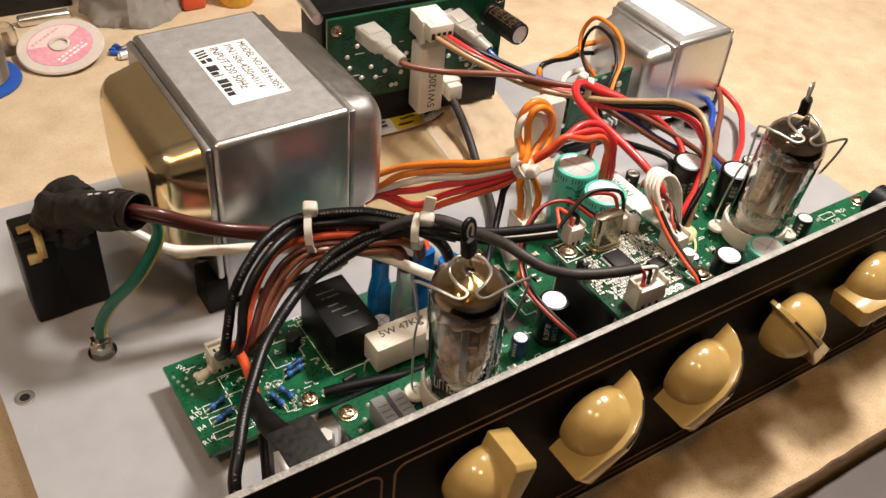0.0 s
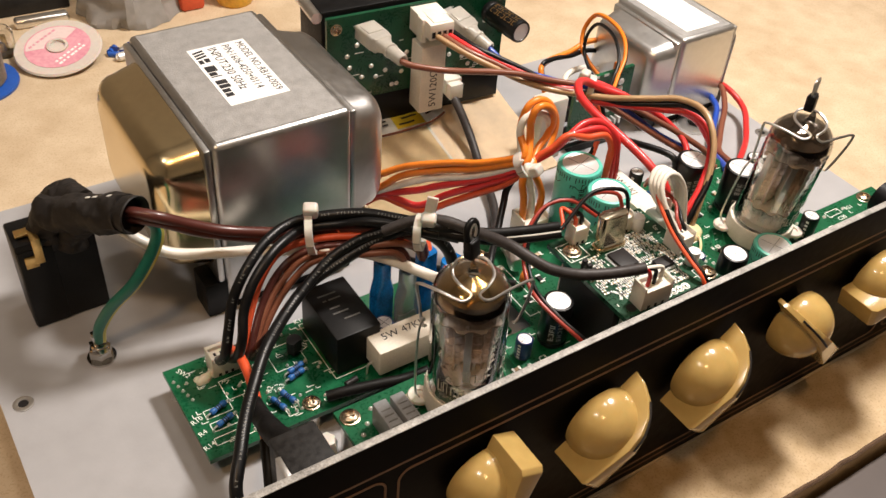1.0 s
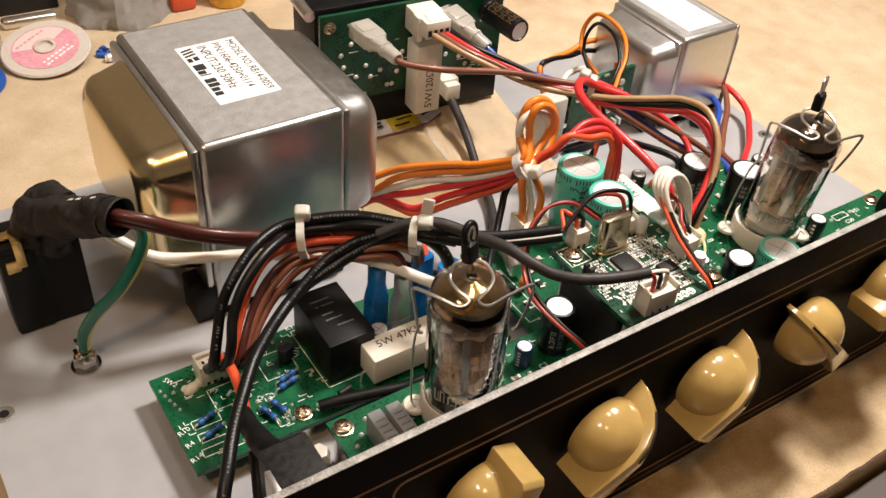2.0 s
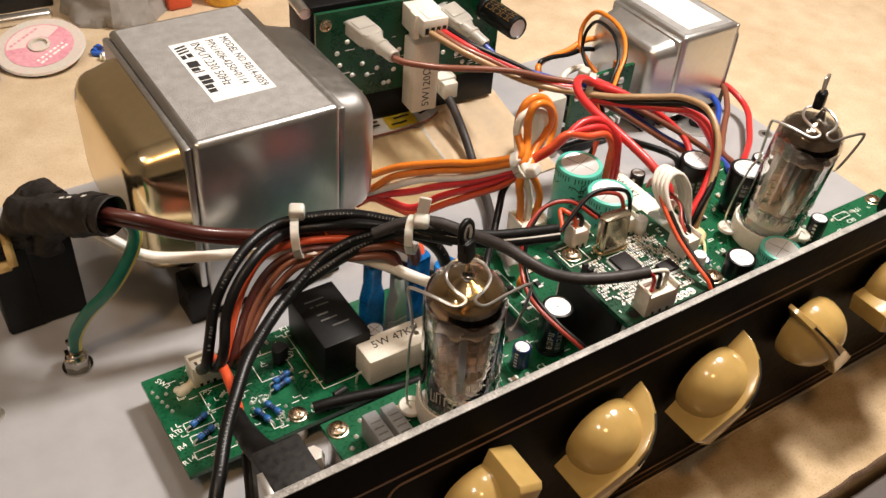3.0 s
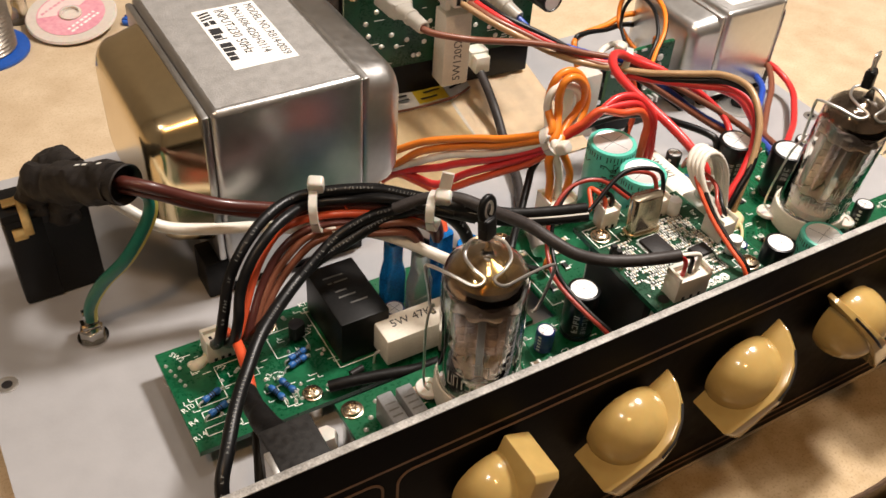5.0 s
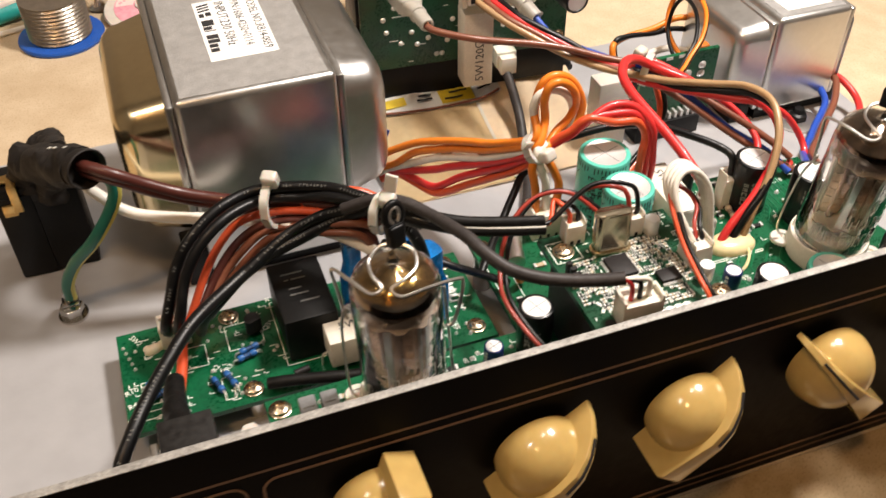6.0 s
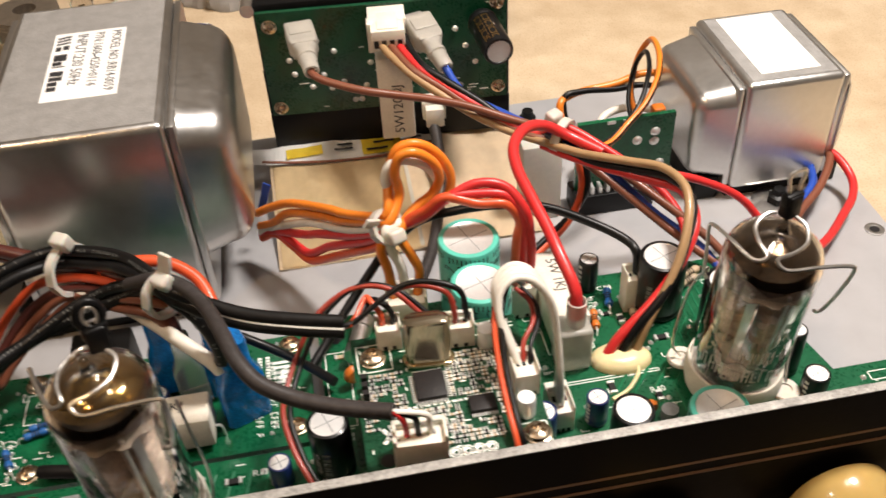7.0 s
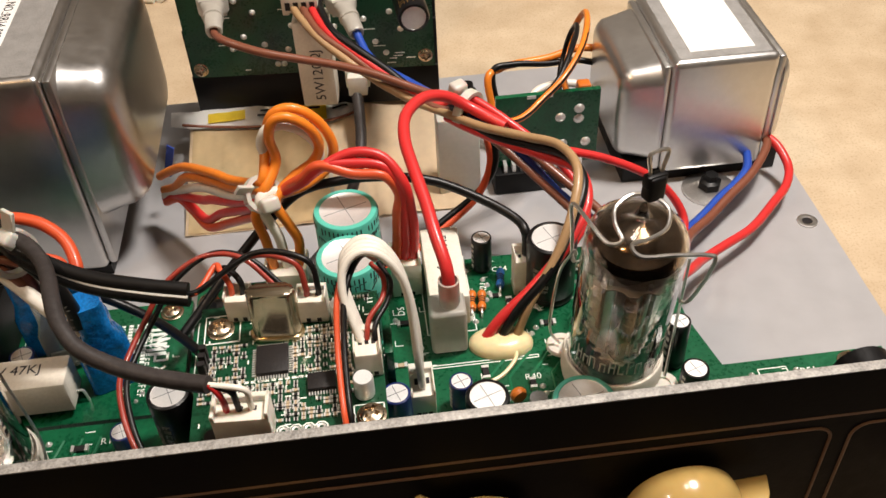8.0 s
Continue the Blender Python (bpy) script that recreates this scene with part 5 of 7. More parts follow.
        bm_sweep(b, [q(-12.2, -1.0, B_Z + 4), q(-10.6, -7.0, B_Z + 12), q(-9.8, -7.4, zt - 20), q(-9.4, -7.6, zt - 12)], 0.34, 6, 5)

    mk("spring_wire", wire, M_TIN, r)
    g = c - n * 4.6 + Vector((0, 0, z0 + 44.2))
    tl = at(g.x, g.y, g.z, -8, 4, 20)
    mk("grip", lambda b: (bm_box(b, -2.0, 2.0, -1.5, 1.5, -0.2, 5.2, 0.7, 3, tl), bm_box(b, -2.4, 2.4, -1.1, 1.1, 2.6, 5.6, 0.6, 2, tl)), M_DARK, r, "black rubber grip")
    if gold:
        # a moulded eye at the top of the grip, its wire showing inside
        mk("eye", lambda b: bm_sweep(b, [tl @ V(2.2 * math.cos(radians(a)), 0, 7.6 + 2.8 * math.sin(radians(a))) / MM for a in range(-90, 271, 30)], 0.85, 10, 3), M_DARK, r, "black moulded eye")
        mk("wire_loop", lambda b: bm_sweep(b, [tl @ V(1.3 * math.cos(radians(a)), -0.5, 7.6 + 2.0 * math.sin(radians(a))) / MM for a in range(-60, 241, 30)], 0.36, 8, 3), M_TIN, r)
    else:
        mk("wire_loop", lambda b: bm_sweep(b, [tl @ V(*p) / MM for p in ((-1.3, 0, 5.0), (-1.6, 0, 7.0), (-2.2, 0, 9.4), (-1.6, 0, 10.4), (1.6, 0, 10.4), (2.2, 0, 9.4), (1.6, 0, 7.0), (1.3, 0, 5.0))], 0.42, 8, 4), M_TIN, r)
    for o in (t, r):
        o.matrix_basis = here @ pose(0, 0, 0, *lean, 0) @ at(-cx, -cy, -z0)


valve(35.0, 19.6, 151, B_Z + 8.0, "small glass preamplifier valve with a golden-brown getter dome", True, (0, -1.8))
valve(167.6, 31.4, 143, B_Z + 7.0, "small glass preamplifier valve with a dark getter dome", False, (4.5, 1.8))

# ---- standing rectifier board on a black bracket ----
D = thing("rectifier_board", "green circuit board standing upright on a black bracket", "circuit board")
TD = at(66.2, 161.2, 0, 0, 0, math.degrees(math.atan2(-6, 73.5)))
DL = 76.0


def dbox(b, x0, x1, y0, y1, z0, z1, bev=0.0):
    bm_box(b, x0, x1, y0, y1, z0, z1, bev, 2, TD)


mk("substrate", lambda b: dbox(b, 0, DL, 0, 1.6, 24.5, 60.5), M_PCBDK, D, "dark green board with bright joints")
mk("bracket", lambda b: (dbox(b, -1, DL + 1, 3.0, 24, 13, 62, 0.8), dbox(b, -1, DL + 1, 0.6, 3.2, 11.5, 24.4, 0.3), dbox(b, -1, DL + 1, 1.7, 3.2, 24, 40, 0.3)), M_DARK, D, "black metal bracket")
for lx in (1, DL - 7):
    mk("leg", lambda b: dbox(b, lx, lx + 6, 17, 23, 0, 13.2, 0.4), M_DARK, D, "black bracket leg")
mk("post", lambda b: (bm_sweep(b, [tuple(TD @ V(-2.5, 3 + 0.1, 60) / MM), tuple(TD @ V(-2.5, 40, 62) / MM)], 2.2, 12, 1, smooth=False)), M_TIN, D, "bright metal rod")
for sx, sz in ((3.6, 56), (2.8, 27.4), (73.0, 58), (73.2, 28.5)):
    screw(D, 0, 0, 0, 1.9, TD @ at(sx, 0, sz, 90, 0, 0))
rnd = random.Random(9)
mk("solder_joint", lambda b: [bm_lathe(b, [(1.05, 0), (0.75, 0.35), (0.35, 0.7), (0, 0.8)], 8, TD @ at(x, 0, z, 90, 0, 0)) for x, z in [(8, 44), (9, 39), (14, 34), (18, 38), (22, 46), (20, 33), (24, 35), (27, 28), (29, 28), (12, 48), (46, 40), (48, 44), (52, 36), (55, 42), (60, 50), (63, 44), (66, 38), (58, 34), (50, 52), (31, 33), (33, 41), (17, 50), (61, 30), (67, 48)]], M_SOLDER, D)
mk("silkscreen", lambda b: [dbox(b, rx, rx + w, -0.05, 0.01, rz, rz + 0.3) for rx, rz, w in [(rnd.uniform(3, 70), rnd.uniform(26, 58), rnd.uniform(1.5, 4)) for _ in range(26)]], M_SILK, D, "", 0)
res = mk("cement_resistor", lambda b: dbox(b, 34.6, 45.2, -9.5, -0.6, 18, 47, 0.5), M_CERAM, D, "white cement power resistor")
text("print", "5W120ΩJ", 4.4, M_INK, TD @ at(40.4, -9.53, 20.0, 90, -90, 0), res, align="LEFT", extrude=0.02)
blk = mk("connector", lambda b: (dbox(b, 33.4, 44.6, -9.5, -0.2, 51.0, 60.0, 0.4), dbox(b, 34.0, 44.0, -16.0, -9.0, 53.4, 59.8, 0.4), dbox(b, 36, 42, -15.0, -5, 58.2, 60.2, 0.3), dbox(b, 33.0, 35.0, -11.5, -7, 50.5, 59.9, 0.3)), M_WHITE, D, "white four-way wire connector")
# dark blocks in place of the slots' inner shade
mk("pin_slot", lambda b: [dbox(b, 34.8 + 2.3 * k, 36.2 + 2.3 * k, -16.1, -15.4, 54.4, 56.8) for k in range(4)], M_CHIP, blk)
sc = mk("connector", lambda b: (dbox(b, 48.0, 55.4, -6, -0.2, 21.5, 28, 0.3), dbox(b, 48.8, 54.6, -9.0, -1, 20.5, 27.0, 0.3)), M_WHITE, D, "small white wire connector")


def blade_terminal(a, b):
    """Frosted hood pushed on a tab at a, its wire barrel ending at b."""
    a, b = Vector(a), Vector(b)
    d = (b - a).normalized()
    side = d.cross(Vector((0, 0, 1))).normalized()
    up = side.cross(d)
    ln = (b - a).length
    m = Matrix((side, up, d)).transposed().to_4x4()
    m.translation = a * MM
    o = thing("blade_terminal", "frosted white insulated blade terminal on the upright board", "blade terminal", "blade terminals")

    def hood(bm):
        rings = []
        for u, w, h in ((0, 4.0, 2.6), (0.02, 4.3, 2.9), (0.40, 4.3, 2.9), (0.44, 4.0, 2.7), (0.56, 2.9, 2.5), (0.60, 2.6, 2.4), (0.97, 2.3, 2.2), (1.0, 2.1, 2.0), (1.0, 1.5, 1.5), (0.9, 1.4, 1.4)):
            rings.append([bm.verts.new(V(x, y, u * ln)) for x, y in round_rect(-w, w, -h, h, min(w, h) * (0.3 if u < 0.45 else 0.9), 4)])
        for p, q in zip(rings, rings[1:]):
            for k in range(len(p)):
                j = (k + 1) % len(p)
                bm.faces.new((p[k], p[j], q[j], q[k]))
        bm.faces.new(rings[0][::-1])
        bm.faces.new(rings[-1])
        bmesh.ops.transform(bm, matrix=m, verts=bm.verts)
    mk("insulator", hood, M_HOOD, o)
    mk("step", lambda bm: bm_box(bm, -3.4, 3.4, -3.3, 3.3, ln * 0.08, ln * 0.32, 0.4, 2, m), M_HOOD, o)
    mk("shoulder", lambda bm: bm_box(bm, -3.6, 3.6, -2.8, 2.8, ln * 0.42, ln * 0.50, 0.3, 2, m), M_HOOD, o)
    mk("collar", lambda bm: bm_lathe(bm, [(2.4, 0), (2.9, 0.2), (2.9, 1.2), (2.4, 1.4)], 20, m @ at(0, 0, ln * 0.66)), M_HOOD, o)
    mk("tab", lambda bm: bm_box(bm, -2.8, 2.8, -0.4, 0.4, -3.0, ln * 0.1, tr=m), M_TIN, o)


blade_terminal((78.5, 155.5, 57.0), (80.6, 131.5, 55.8))
blade_terminal((113.5, 151.5, 57.0), (118.8, 132.0, 51.0))
cd_ = TD @ at(68.0, -1, 52.5, 90, 0, 8) @ Matrix.Diagonal((1.3, 1.3, 1.4, 1))
hc = mk("capacitor", lambda b: bm_lathe(b, [(0, 0.2), (3.3, 0.2), (3.5, 0.8), (3.5, 1.6), (3.3, 2.0), (3.5, 2.4), (3.5, 13.6), (3.3, 14.2), (2.8, 14.3), (2.7, 14.1)], 24, cd_), M_CAPBLK, D, "black capacitor with gold print lying outwards")
mk("can_top", lambda b: bm_lathe(b, [(2.75, 14.1), (2.7, 14.05), (0, 14.1)], 24, cd_), M_ALU, hc)
mk("gold_print", lambda b: [bm_box(b, 3.46, 3.53, u, u + w, 3.2 + 1.5 * k + d, 3.2 + 1.5 * k + d + e, tr=cd_ @ pose(0, 0, 0, 0, 0, f)) for f in (96, 128) for k in range(7) for u, w, d, e in ((-0.75, 1.5, 0, 0.22), (-0.75, 0.22, 0, 0.95), (0.5, 0.22, 0, 0.95), (-0.75, 1.5, 0.75, 0.22))[(k * 3 + f) % 2:3 + k % 2]], M_TABBRASS, hc)

# ---- small standing board beside the output transformer ----
E_ = thing("choke_board", "small green board standing upright beside a transformer", "circuit board")
mk("substrate", lambda b: bm_box(b, 156, 186.5, 121.5, 123.1, 7, 32), M_PCB, E_, "small green board")
mk("base_block", lambda b: bm_box(b, 155, 181, 117.5, 127, 0, 7.5, 0.6), M_DARK, E_, "black connector base")
mk("pin_row", lambda b: [bm_box(b, 158 + 2.5 * k, 159 + 2.5 * k, 118.4, 121.6, 7.4, 10) for k in range(10)], M_SOLDER, E_)
mk("solder_joint", lambda b: [bm_lathe(b, [(1.6, 0), (1.2, 0.5), (0, 1.1)], 10, at(x, 121.5, z, 90, 0, 0)) for x, z in ((158.5, 24), (175, 23.5), (180.5, 26), (180.5, 22.5), (183, 14), (176, 14))] + [bm_box(b, x, x + 2.5, 121.2, 121.5, 31, 32) for x in (165, 170)], M_SOLDER, E_)
mk("moulded_block", lambda b: bm_box(b, 138.5, 151, 119, 127, 0, 28, 0.8), M_FROST, E_, "cream moulded plastic block")
mk("toroid", lambda b: bm_lathe(b, [(5.4, -3), (8.6, -3), (9.2, 0), (8.6, 3), (5.4, 3), (4.8, 0), (5.4, -3)], 28, at(170, 134, 9.3)), M_DARK, E_, "black wound ring core")
mk("yellow_capacitor", lambda b: bm_box(b, 180.5, 184.5, 124, 128, 26, 32, 0.8), M_ORANGE_D, E_, "small orange capacitor")

# ---- mains inlet, earth tag, switch ----
inlet = thing("mains_inlet", "black plastic mains inlet socket with a brass terminal", "mains inlet")
mk("body", lambda b: bm_box(b, -57.6, -34.2, 121.8, 135, 0, 33.5, 0.8), M_DARK, inlet, "black plastic body")
mk("front_rib", lambda b: (bm_box(b, -57.2, -47, 121.3, 122, 0.5, 31, 0.2)), M_DARK, inlet)
mk("terminal_tab", lambda b: (bm_box(b, -56.0, -50.2, 124.5, 127.6, 34.2, 35.3, 0.2), bm_box(b, -52.6, -50.0, 120.8, 127.6, 34.3, 35.5, 0.2), bm_box(b, -52.6, -50.0, 120.4, 121.3, 26, 35.4, 0.2), bm_box(b, -55.6, -51.8, 120.5, 121.4, 25, 29, 0.2)), M_TABBRASS, inlet, "bent brass terminal tab")
mk("terminal_post", lambda b: (bm_box(b, -47.5, -42, 121.2, 132, 28, 40, 0.8), bm_box(b, -42.8, -38, 121.6, 130, 31, 37.5, 0.6)), M_DARK, inlet)


def boot(b):
    bm_sweep(b, [(-46.5, 126, 31), (-46.0, 126, 36), (-44.6, 124, 40.4), (-41, 117.5, 43.6), (-36, 109, 47.6), (-31.5, 102, 51), (-28.8, 98, 52.4)], 5.5, 24, 10, wob=0.3)
    bm_sweep(b, [(-41, 134, 31), (-41, 133.4, 37), (-40, 130, 41), (-38.6, 124, 42.4), (-36, 117, 44)], 4.8, 22, 10, wob=0.4)
    bm_sweep(b, [(-41, 121.6, 28), (-40.4, 120.5, 34), (-38, 116.5, 40), (-34, 109.5, 46)], 4.2, 20, 10, wob=0.45)


bt = tagged(mk("heat_shrink_boot", boot, M_BOOT), "wrinkled black heat-shrink boot over the inlet wires", "heat-shrink sleeve")
bd = Vector((3.7, -5.6, 1.2)).normalized()
bm_end = bd.to_track_quat("Z", "Y").to_matrix().to_4x4()
bm_end.translation = V(-27.4, 95.9, 53.4)
mk("open_end", lambda b: bm_lathe(b, [(5.2, -4), (5.7, -2), (6.0, 0.4), (5.7, 0.8), (5.2, 0.3), (4.8, -2.6), (0, -2.7)], 24, bm_end @ Matrix.Diagonal((1.0, 0.9, 1, 1))), M_BOOT, bt, "flared open sleeve end")
mk("print_bar", lambda b: [bm_box(b, -0.4, 0.4, -0.8, 0.8, -0.1, 0.1, tr=at(-36 + 1.5 * k, 109.5 - 2.3 * k, 53.2 + 1.25 * k, -25, 0, 35)) for k in range(4)], M_INKW, bt)
earth = thing("earth_tag", "bright hex nut and solder tag bolted to the plate", "earth tag")
mk("washer", lambda b: bm_lathe(b, [(2, 0), (4.4, 0), (4.4, 0.8), (2, 0.8)], 24, at(-44, 100, 0)), M_CHROME, earth)
mk("nut", lambda b: bm_prism(b, [(3.6 * math.cos(radians(60 * k + 12)), 3.6 * math.sin(radians(60 * k + 12))) for k in range(6)], 0.8, 4.2, at(-44, 100, 0), 0.3), M_CHROME, earth)
mk("tag", lambda b: (bm_box(b, -46.4, -41.4, 99.0, 103.6, 4.1, 4.7, 0.2), bm_box(b, -45.4, -41.2, 100.6, 103.8, 4.6, 8.5, 0.4)), M_CHROME, earth)
switch = thing("rocker_switch", "black box switch body behind the control panel", "switch")
mk("body", lambda b: bm_box(b, -22.8, -10.4, -5.8, 20.8, 12, 35.4, 0.6), M_SCUFF, switch, "scuffed black body")
mk("bushing", lambda b: bm_box(b, -23.6, -9.6, -7.0, -5.6, 10, 38, 0.3), M_DARK, switch)
mk("strain_sleeve", lambda b: bm_sweep(b, [(-17.6, 15, 29), (-17.8, 21, 29.5), (-18.2, 29, 27), (-18.4, 36, 24.5), (-17.6, 43, 23)], 4.2, 16, 6, r2=2.2, wob=0.2), M_MATTE, switch, "black heat-shrink sleeve")
mk("spade_blade", lambda b: bm_box(b, -24.4, -23.0, 4.5, 13, 16, 38, 0.2), M_TIN, switch, "bright flat metal blade")
mk("nylon_post", lambda b: bm_lathe(b, [(0, 0), (3.2, 0), (3.4, 10), (2.6, 13.0), (0, 13.6)], 6, at(-3.0, 29.0, 0)), M_FROST, switch, "small white nylon post")

# ---- wiring ----
def wire(name, label, pts, r, m, stripe=None, group="harness wires", n=7, seg=10, printed=False):
    # hand-laid wires are never quite fair: a slight waver between their ends
    shift = Vector((r * 7.1 + pts[0][0] * 0.31, pts[0][1] * 0.17, pts[-1][2] * 0.23))
    pts = [pts[0]] + [tuple(Vector(p) + 0.7 * noise.noise_vector(Vector(p) * 0.07 + shift)) for p in pts[1:-1]] + [pts[-1]]
    o = tagged(mk(name, lambda b: bm_sweep(b, pts, r, seg, n), m, smooth=60), label, "wire", group)
    if stripe:
        # a tracer line along the insulation
        sm, off = stripe
        p2 = [(x + off[0] * r * 0.75, y + off[1] * r * 0.75, z + off[2] * r * 0.75) for x, y, z in pts]
        mk("tracer_stripe", lambda b: bm_sweep(b, p2, r * 0.45, 6, n), sm, o)
    if printed:
        # a row of small pale letters' strokes along the sleeve
        def marks(b):
            rnd = random.Random(len(pts))
            path = spline(pts, 40)
            run, nxt = 0.0, 2.0
            for p, q in zip(path, path[1:]):
                run += (q - p).length
                if run < nxt:
                    continue
                nxt = run + rnd.choice((0.8, 0.9, 1.0, 1.0, 2.4, 5.0))
                d = (q - p).normalized()
                out = Vector((-0.15, -0.62, 0.77))
                out = (out - d * out.dot(d)).normalized()
                side = d.cross(out)
                mm = Matrix((d, side, out)).transposed().to_4x4()
                mm.translation = (p + out * r) * MM
                bm_box(b, -0.1, 0.1, -0.34, 0.34, -0.1, 0.03, tr=mm)
                if rnd.random() < 0.7:
                    c = rnd.choice((-0.26, 0, 0.26))
                    bm_box(b, 0, 0.4, c - 0.1, c + 0.1, -0.1, 0.035, tr=mm)
        tagged(mk("pale_print", marks, M_FAINT, o, smooth=0), kind="stuff")
    return o


def cable_tie(name_label, pts, w, head, rz=0, rx=0, tail=None):
    """Nylon strap round a bundle: a band through the points, a ribbed head and a cut tail."""
    t = thing("cable_tie", name_label, "cable tie", "nylon cable ties")

    def strap(b):
        path = spline(pts + [pts[0]], 6)
        up = Vector(tail or (0, 1, 0)).normalized()
        ring = []
        for i, q in enumerate(path):
            tn = (path[(i + 1) % len(path)] - path[i - 1])
            if tn.length < 1e-6:
                tn = Vector((1, 0, 0))
            tn.normalize()
            side = up
            nrm = tn.cross(side).normalized()
            ring.append([b.verts.new((q + side * (w / 2 * a) + nrm * (0.55 * c)) * MM) for a, c in ((-1, -1), (1, -1), (1, 1), (-1, 1))])
        for a, c in zip(ring, ring[1:]):
            for k in range(4):
                j = (k + 1) % 4
                b.faces.new((a[k], a[j], c[j], c[k]))
    mk("strap", strap, M_FROST, t)
    hx, hy, hz = head
    mk("head", lambda b: bm_box(b, -2.2, 2.2, -1.8, 1.8, -1.6, 3.0, 0.9, 3, at(hx, hy, hz, rx, 0, rz)), M_FROST, t)
    return t


def ring(c, d, r, squash=1.0):
    """Points of a loop of radius r round a bundle that runs along d."""
    c, d = Vector(c), Vector(d).normalized()
    u = d.cross(Vector((0, 0, 1))).normalized()
    v = u.cross(d)
    return [tuple(c + u * r * math.cos(radians(a)) + v * r * squash * math.sin(radians(a))) for a in range(0, 360, 45)]



# mains cord from the boot along the bundle
wire("mains_lead", "dark brown mains lead running out of a black boot", [(-34, 106, 49.5), (-28.6, 98.0, 53.4), (-22, 92.5, 53), (-13.5, 91.5, 47.5), (-4.5, 90, 43), (5, 87, 40.8), (14, 82, 40.6), (24, 75, 43), (33, 67, 45.5), (41, 61.5, 44.5), (45, 60.5, 40), (46.5, 60.5, 34)], 1.75, W_DBROWN)
wire("mains_lead", "dark brown mains lead lying under the bundle", [(-33, 105, 48), (-27.4, 97, 51.2), (-20, 92, 50), (-12, 91, 45), (-3, 89.5, 40.5), (6, 86, 38.2), (15, 81, 38.2), (25, 73.5, 40.5), (33, 66, 42), (39, 61, 38.5), (40.5, 59.8, 32)], 1.6, W_DBROWN)
wire("white_wire", "white wire crossing from the inlet to a blade terminal", [(-33, 108, 45), (-27, 100, 41), (-19.4, 95.5, 36.4), (-7.6, 92.6, 33.4), (4, 89.5, 32), (12, 81, 35), (18.1, 74.2, 38), (24.4, 69.5, 38.8), (30.5, 65.1, 37.9), (36.3, 60.4, 36.6), (41.9, 55.6, 34.3), (47.5, 51.2, 31.5), (49.5, 50.8, 28)], 1.7, W_WHITE)
wire("earth_wire", "green and yellow earth wire bent down to a plate nut", [(-31, 104, 53), (-25, 97, 51), (-22, 95.2, 46.5), (-24.5, 94.6, 40), (-31, 94.6, 31), (-38, 97.0, 22), (-42.5, 100, 13), (-43.5, 101.5, 6)], 1.75, W_GREEN, (W_YELLOW, (0.9, -0.6, -0.2)))

# black bundle up from the board connector
B1 = [(-17.4, 69, 14), (-17.6, 62.5, 22), (-14.8, 65, 29), (-11.4, 69, 35.7), (-6.0, 71.5, 42.0), (2, 76, 46.0), (12, 80, 46.2), (21.5, 77, 48.0), (31, 70.5, 50.0), (38, 62, 51.2), (43.5, 53.5, 53.2), (50, 49.5, 51.6)]
wire("black_wire", "thick black wire with faint print rising over the boards", B1, 1.55, W_BLACK, printed=True)
B2 = [(-14.8, 69, 14), (-14.4, 60.5, 22), (-12.6, 60.5, 28.6), (-10.0, 64, 34), (-5.8, 67.4, 40.0), (0, 70.4, 44.6), (7, 74, 45.8), (16, 77.4, 45.0), (25, 73.5, 46.2), (31, 67.5, 48.6), (37, 61, 50), (42, 54.6, 50.6), (50, 48.4, 49.2)]
wire("black_wire", "thick black wire with faint print rising over the boards", B2, 1.5, W_BLACK)

wire("orange_red_wire", "orange-red wire rising from a board connector", [(-14.4, 68.5, 15), (-12.4, 64.5, 18.6), (-9.4, 66.4, 22.4), (-4.5, 71.2, 28.6), (1.1, 75.8, 34.2), (8.1, 78.0, 38.8), (18, 75.6, 41.2), (30, 68, 43.4), (38, 63.5, 42), (45.5, 64.5, 38), (47.4, 62, 33)], 1.15, W_ORED)
wire("brown_wire", "dark brown wire rising from a board connector", [(-12.6, 68.5, 15), (-9.8, 64.0, 18), (-6.8, 66, 22.2), (-1.8, 70.4, 27.8), (4, 74.2, 33), (11, 75.6, 37.2), (19, 73.4, 39.6), (28, 67.4, 41), (34, 65, 38.5), (34.8, 64.6, 33)], 1.15, W_DBROWN)
wire("brown_wire", "brown wire rising from a board connector", [(-11.8, 69.5, 15), (-7.8, 65, 18.4), (-4.4, 67, 22.6), (0.6, 70.8, 27.8), (6.5, 73.6, 32.6), (13, 74.4, 36.4), (20, 72, 38.6), (29, 65.2, 42), (37, 60.6, 43.4), (44, 61, 38), (46.4, 61, 33)], 1.15, W_BROWN)
wire("brown_wire", "brown wire rising from a board connector", [(-11.0, 70.4, 15), (-5.8, 66, 18.4), (-2.0, 67.6, 22.4), (3, 70.6, 27), (9, 72.8, 31.6), (15, 73, 35.2), (21, 70.4, 37.4), (29, 63.8, 40), (36, 59.6, 40.2), (40.4, 59.4, 33)], 1.1, W_BROWN)
wire("orange_red_wire", "orange-red wire dropping past the board to the switch", [(-13.8, 68, 18), (-14.0, 60, 22), (-15.2, 49, 22), (-17.2, 39, 21), (-20, 29, 20), (-22.4, 23, 17)], 1.4, W_ORED)
tagged(mk("wire_sleeve", lambda b: bm_sweep(b, [(-19.2, 31.5, 20.3), (-21.4, 25, 18.4), (-24.4, 17, 14), (-26.4, 11, 10)], 1.9, 12, 6), M_MATTE), "black heat-shrink sleeve on the switch wire", "heat-shrink sleeve")
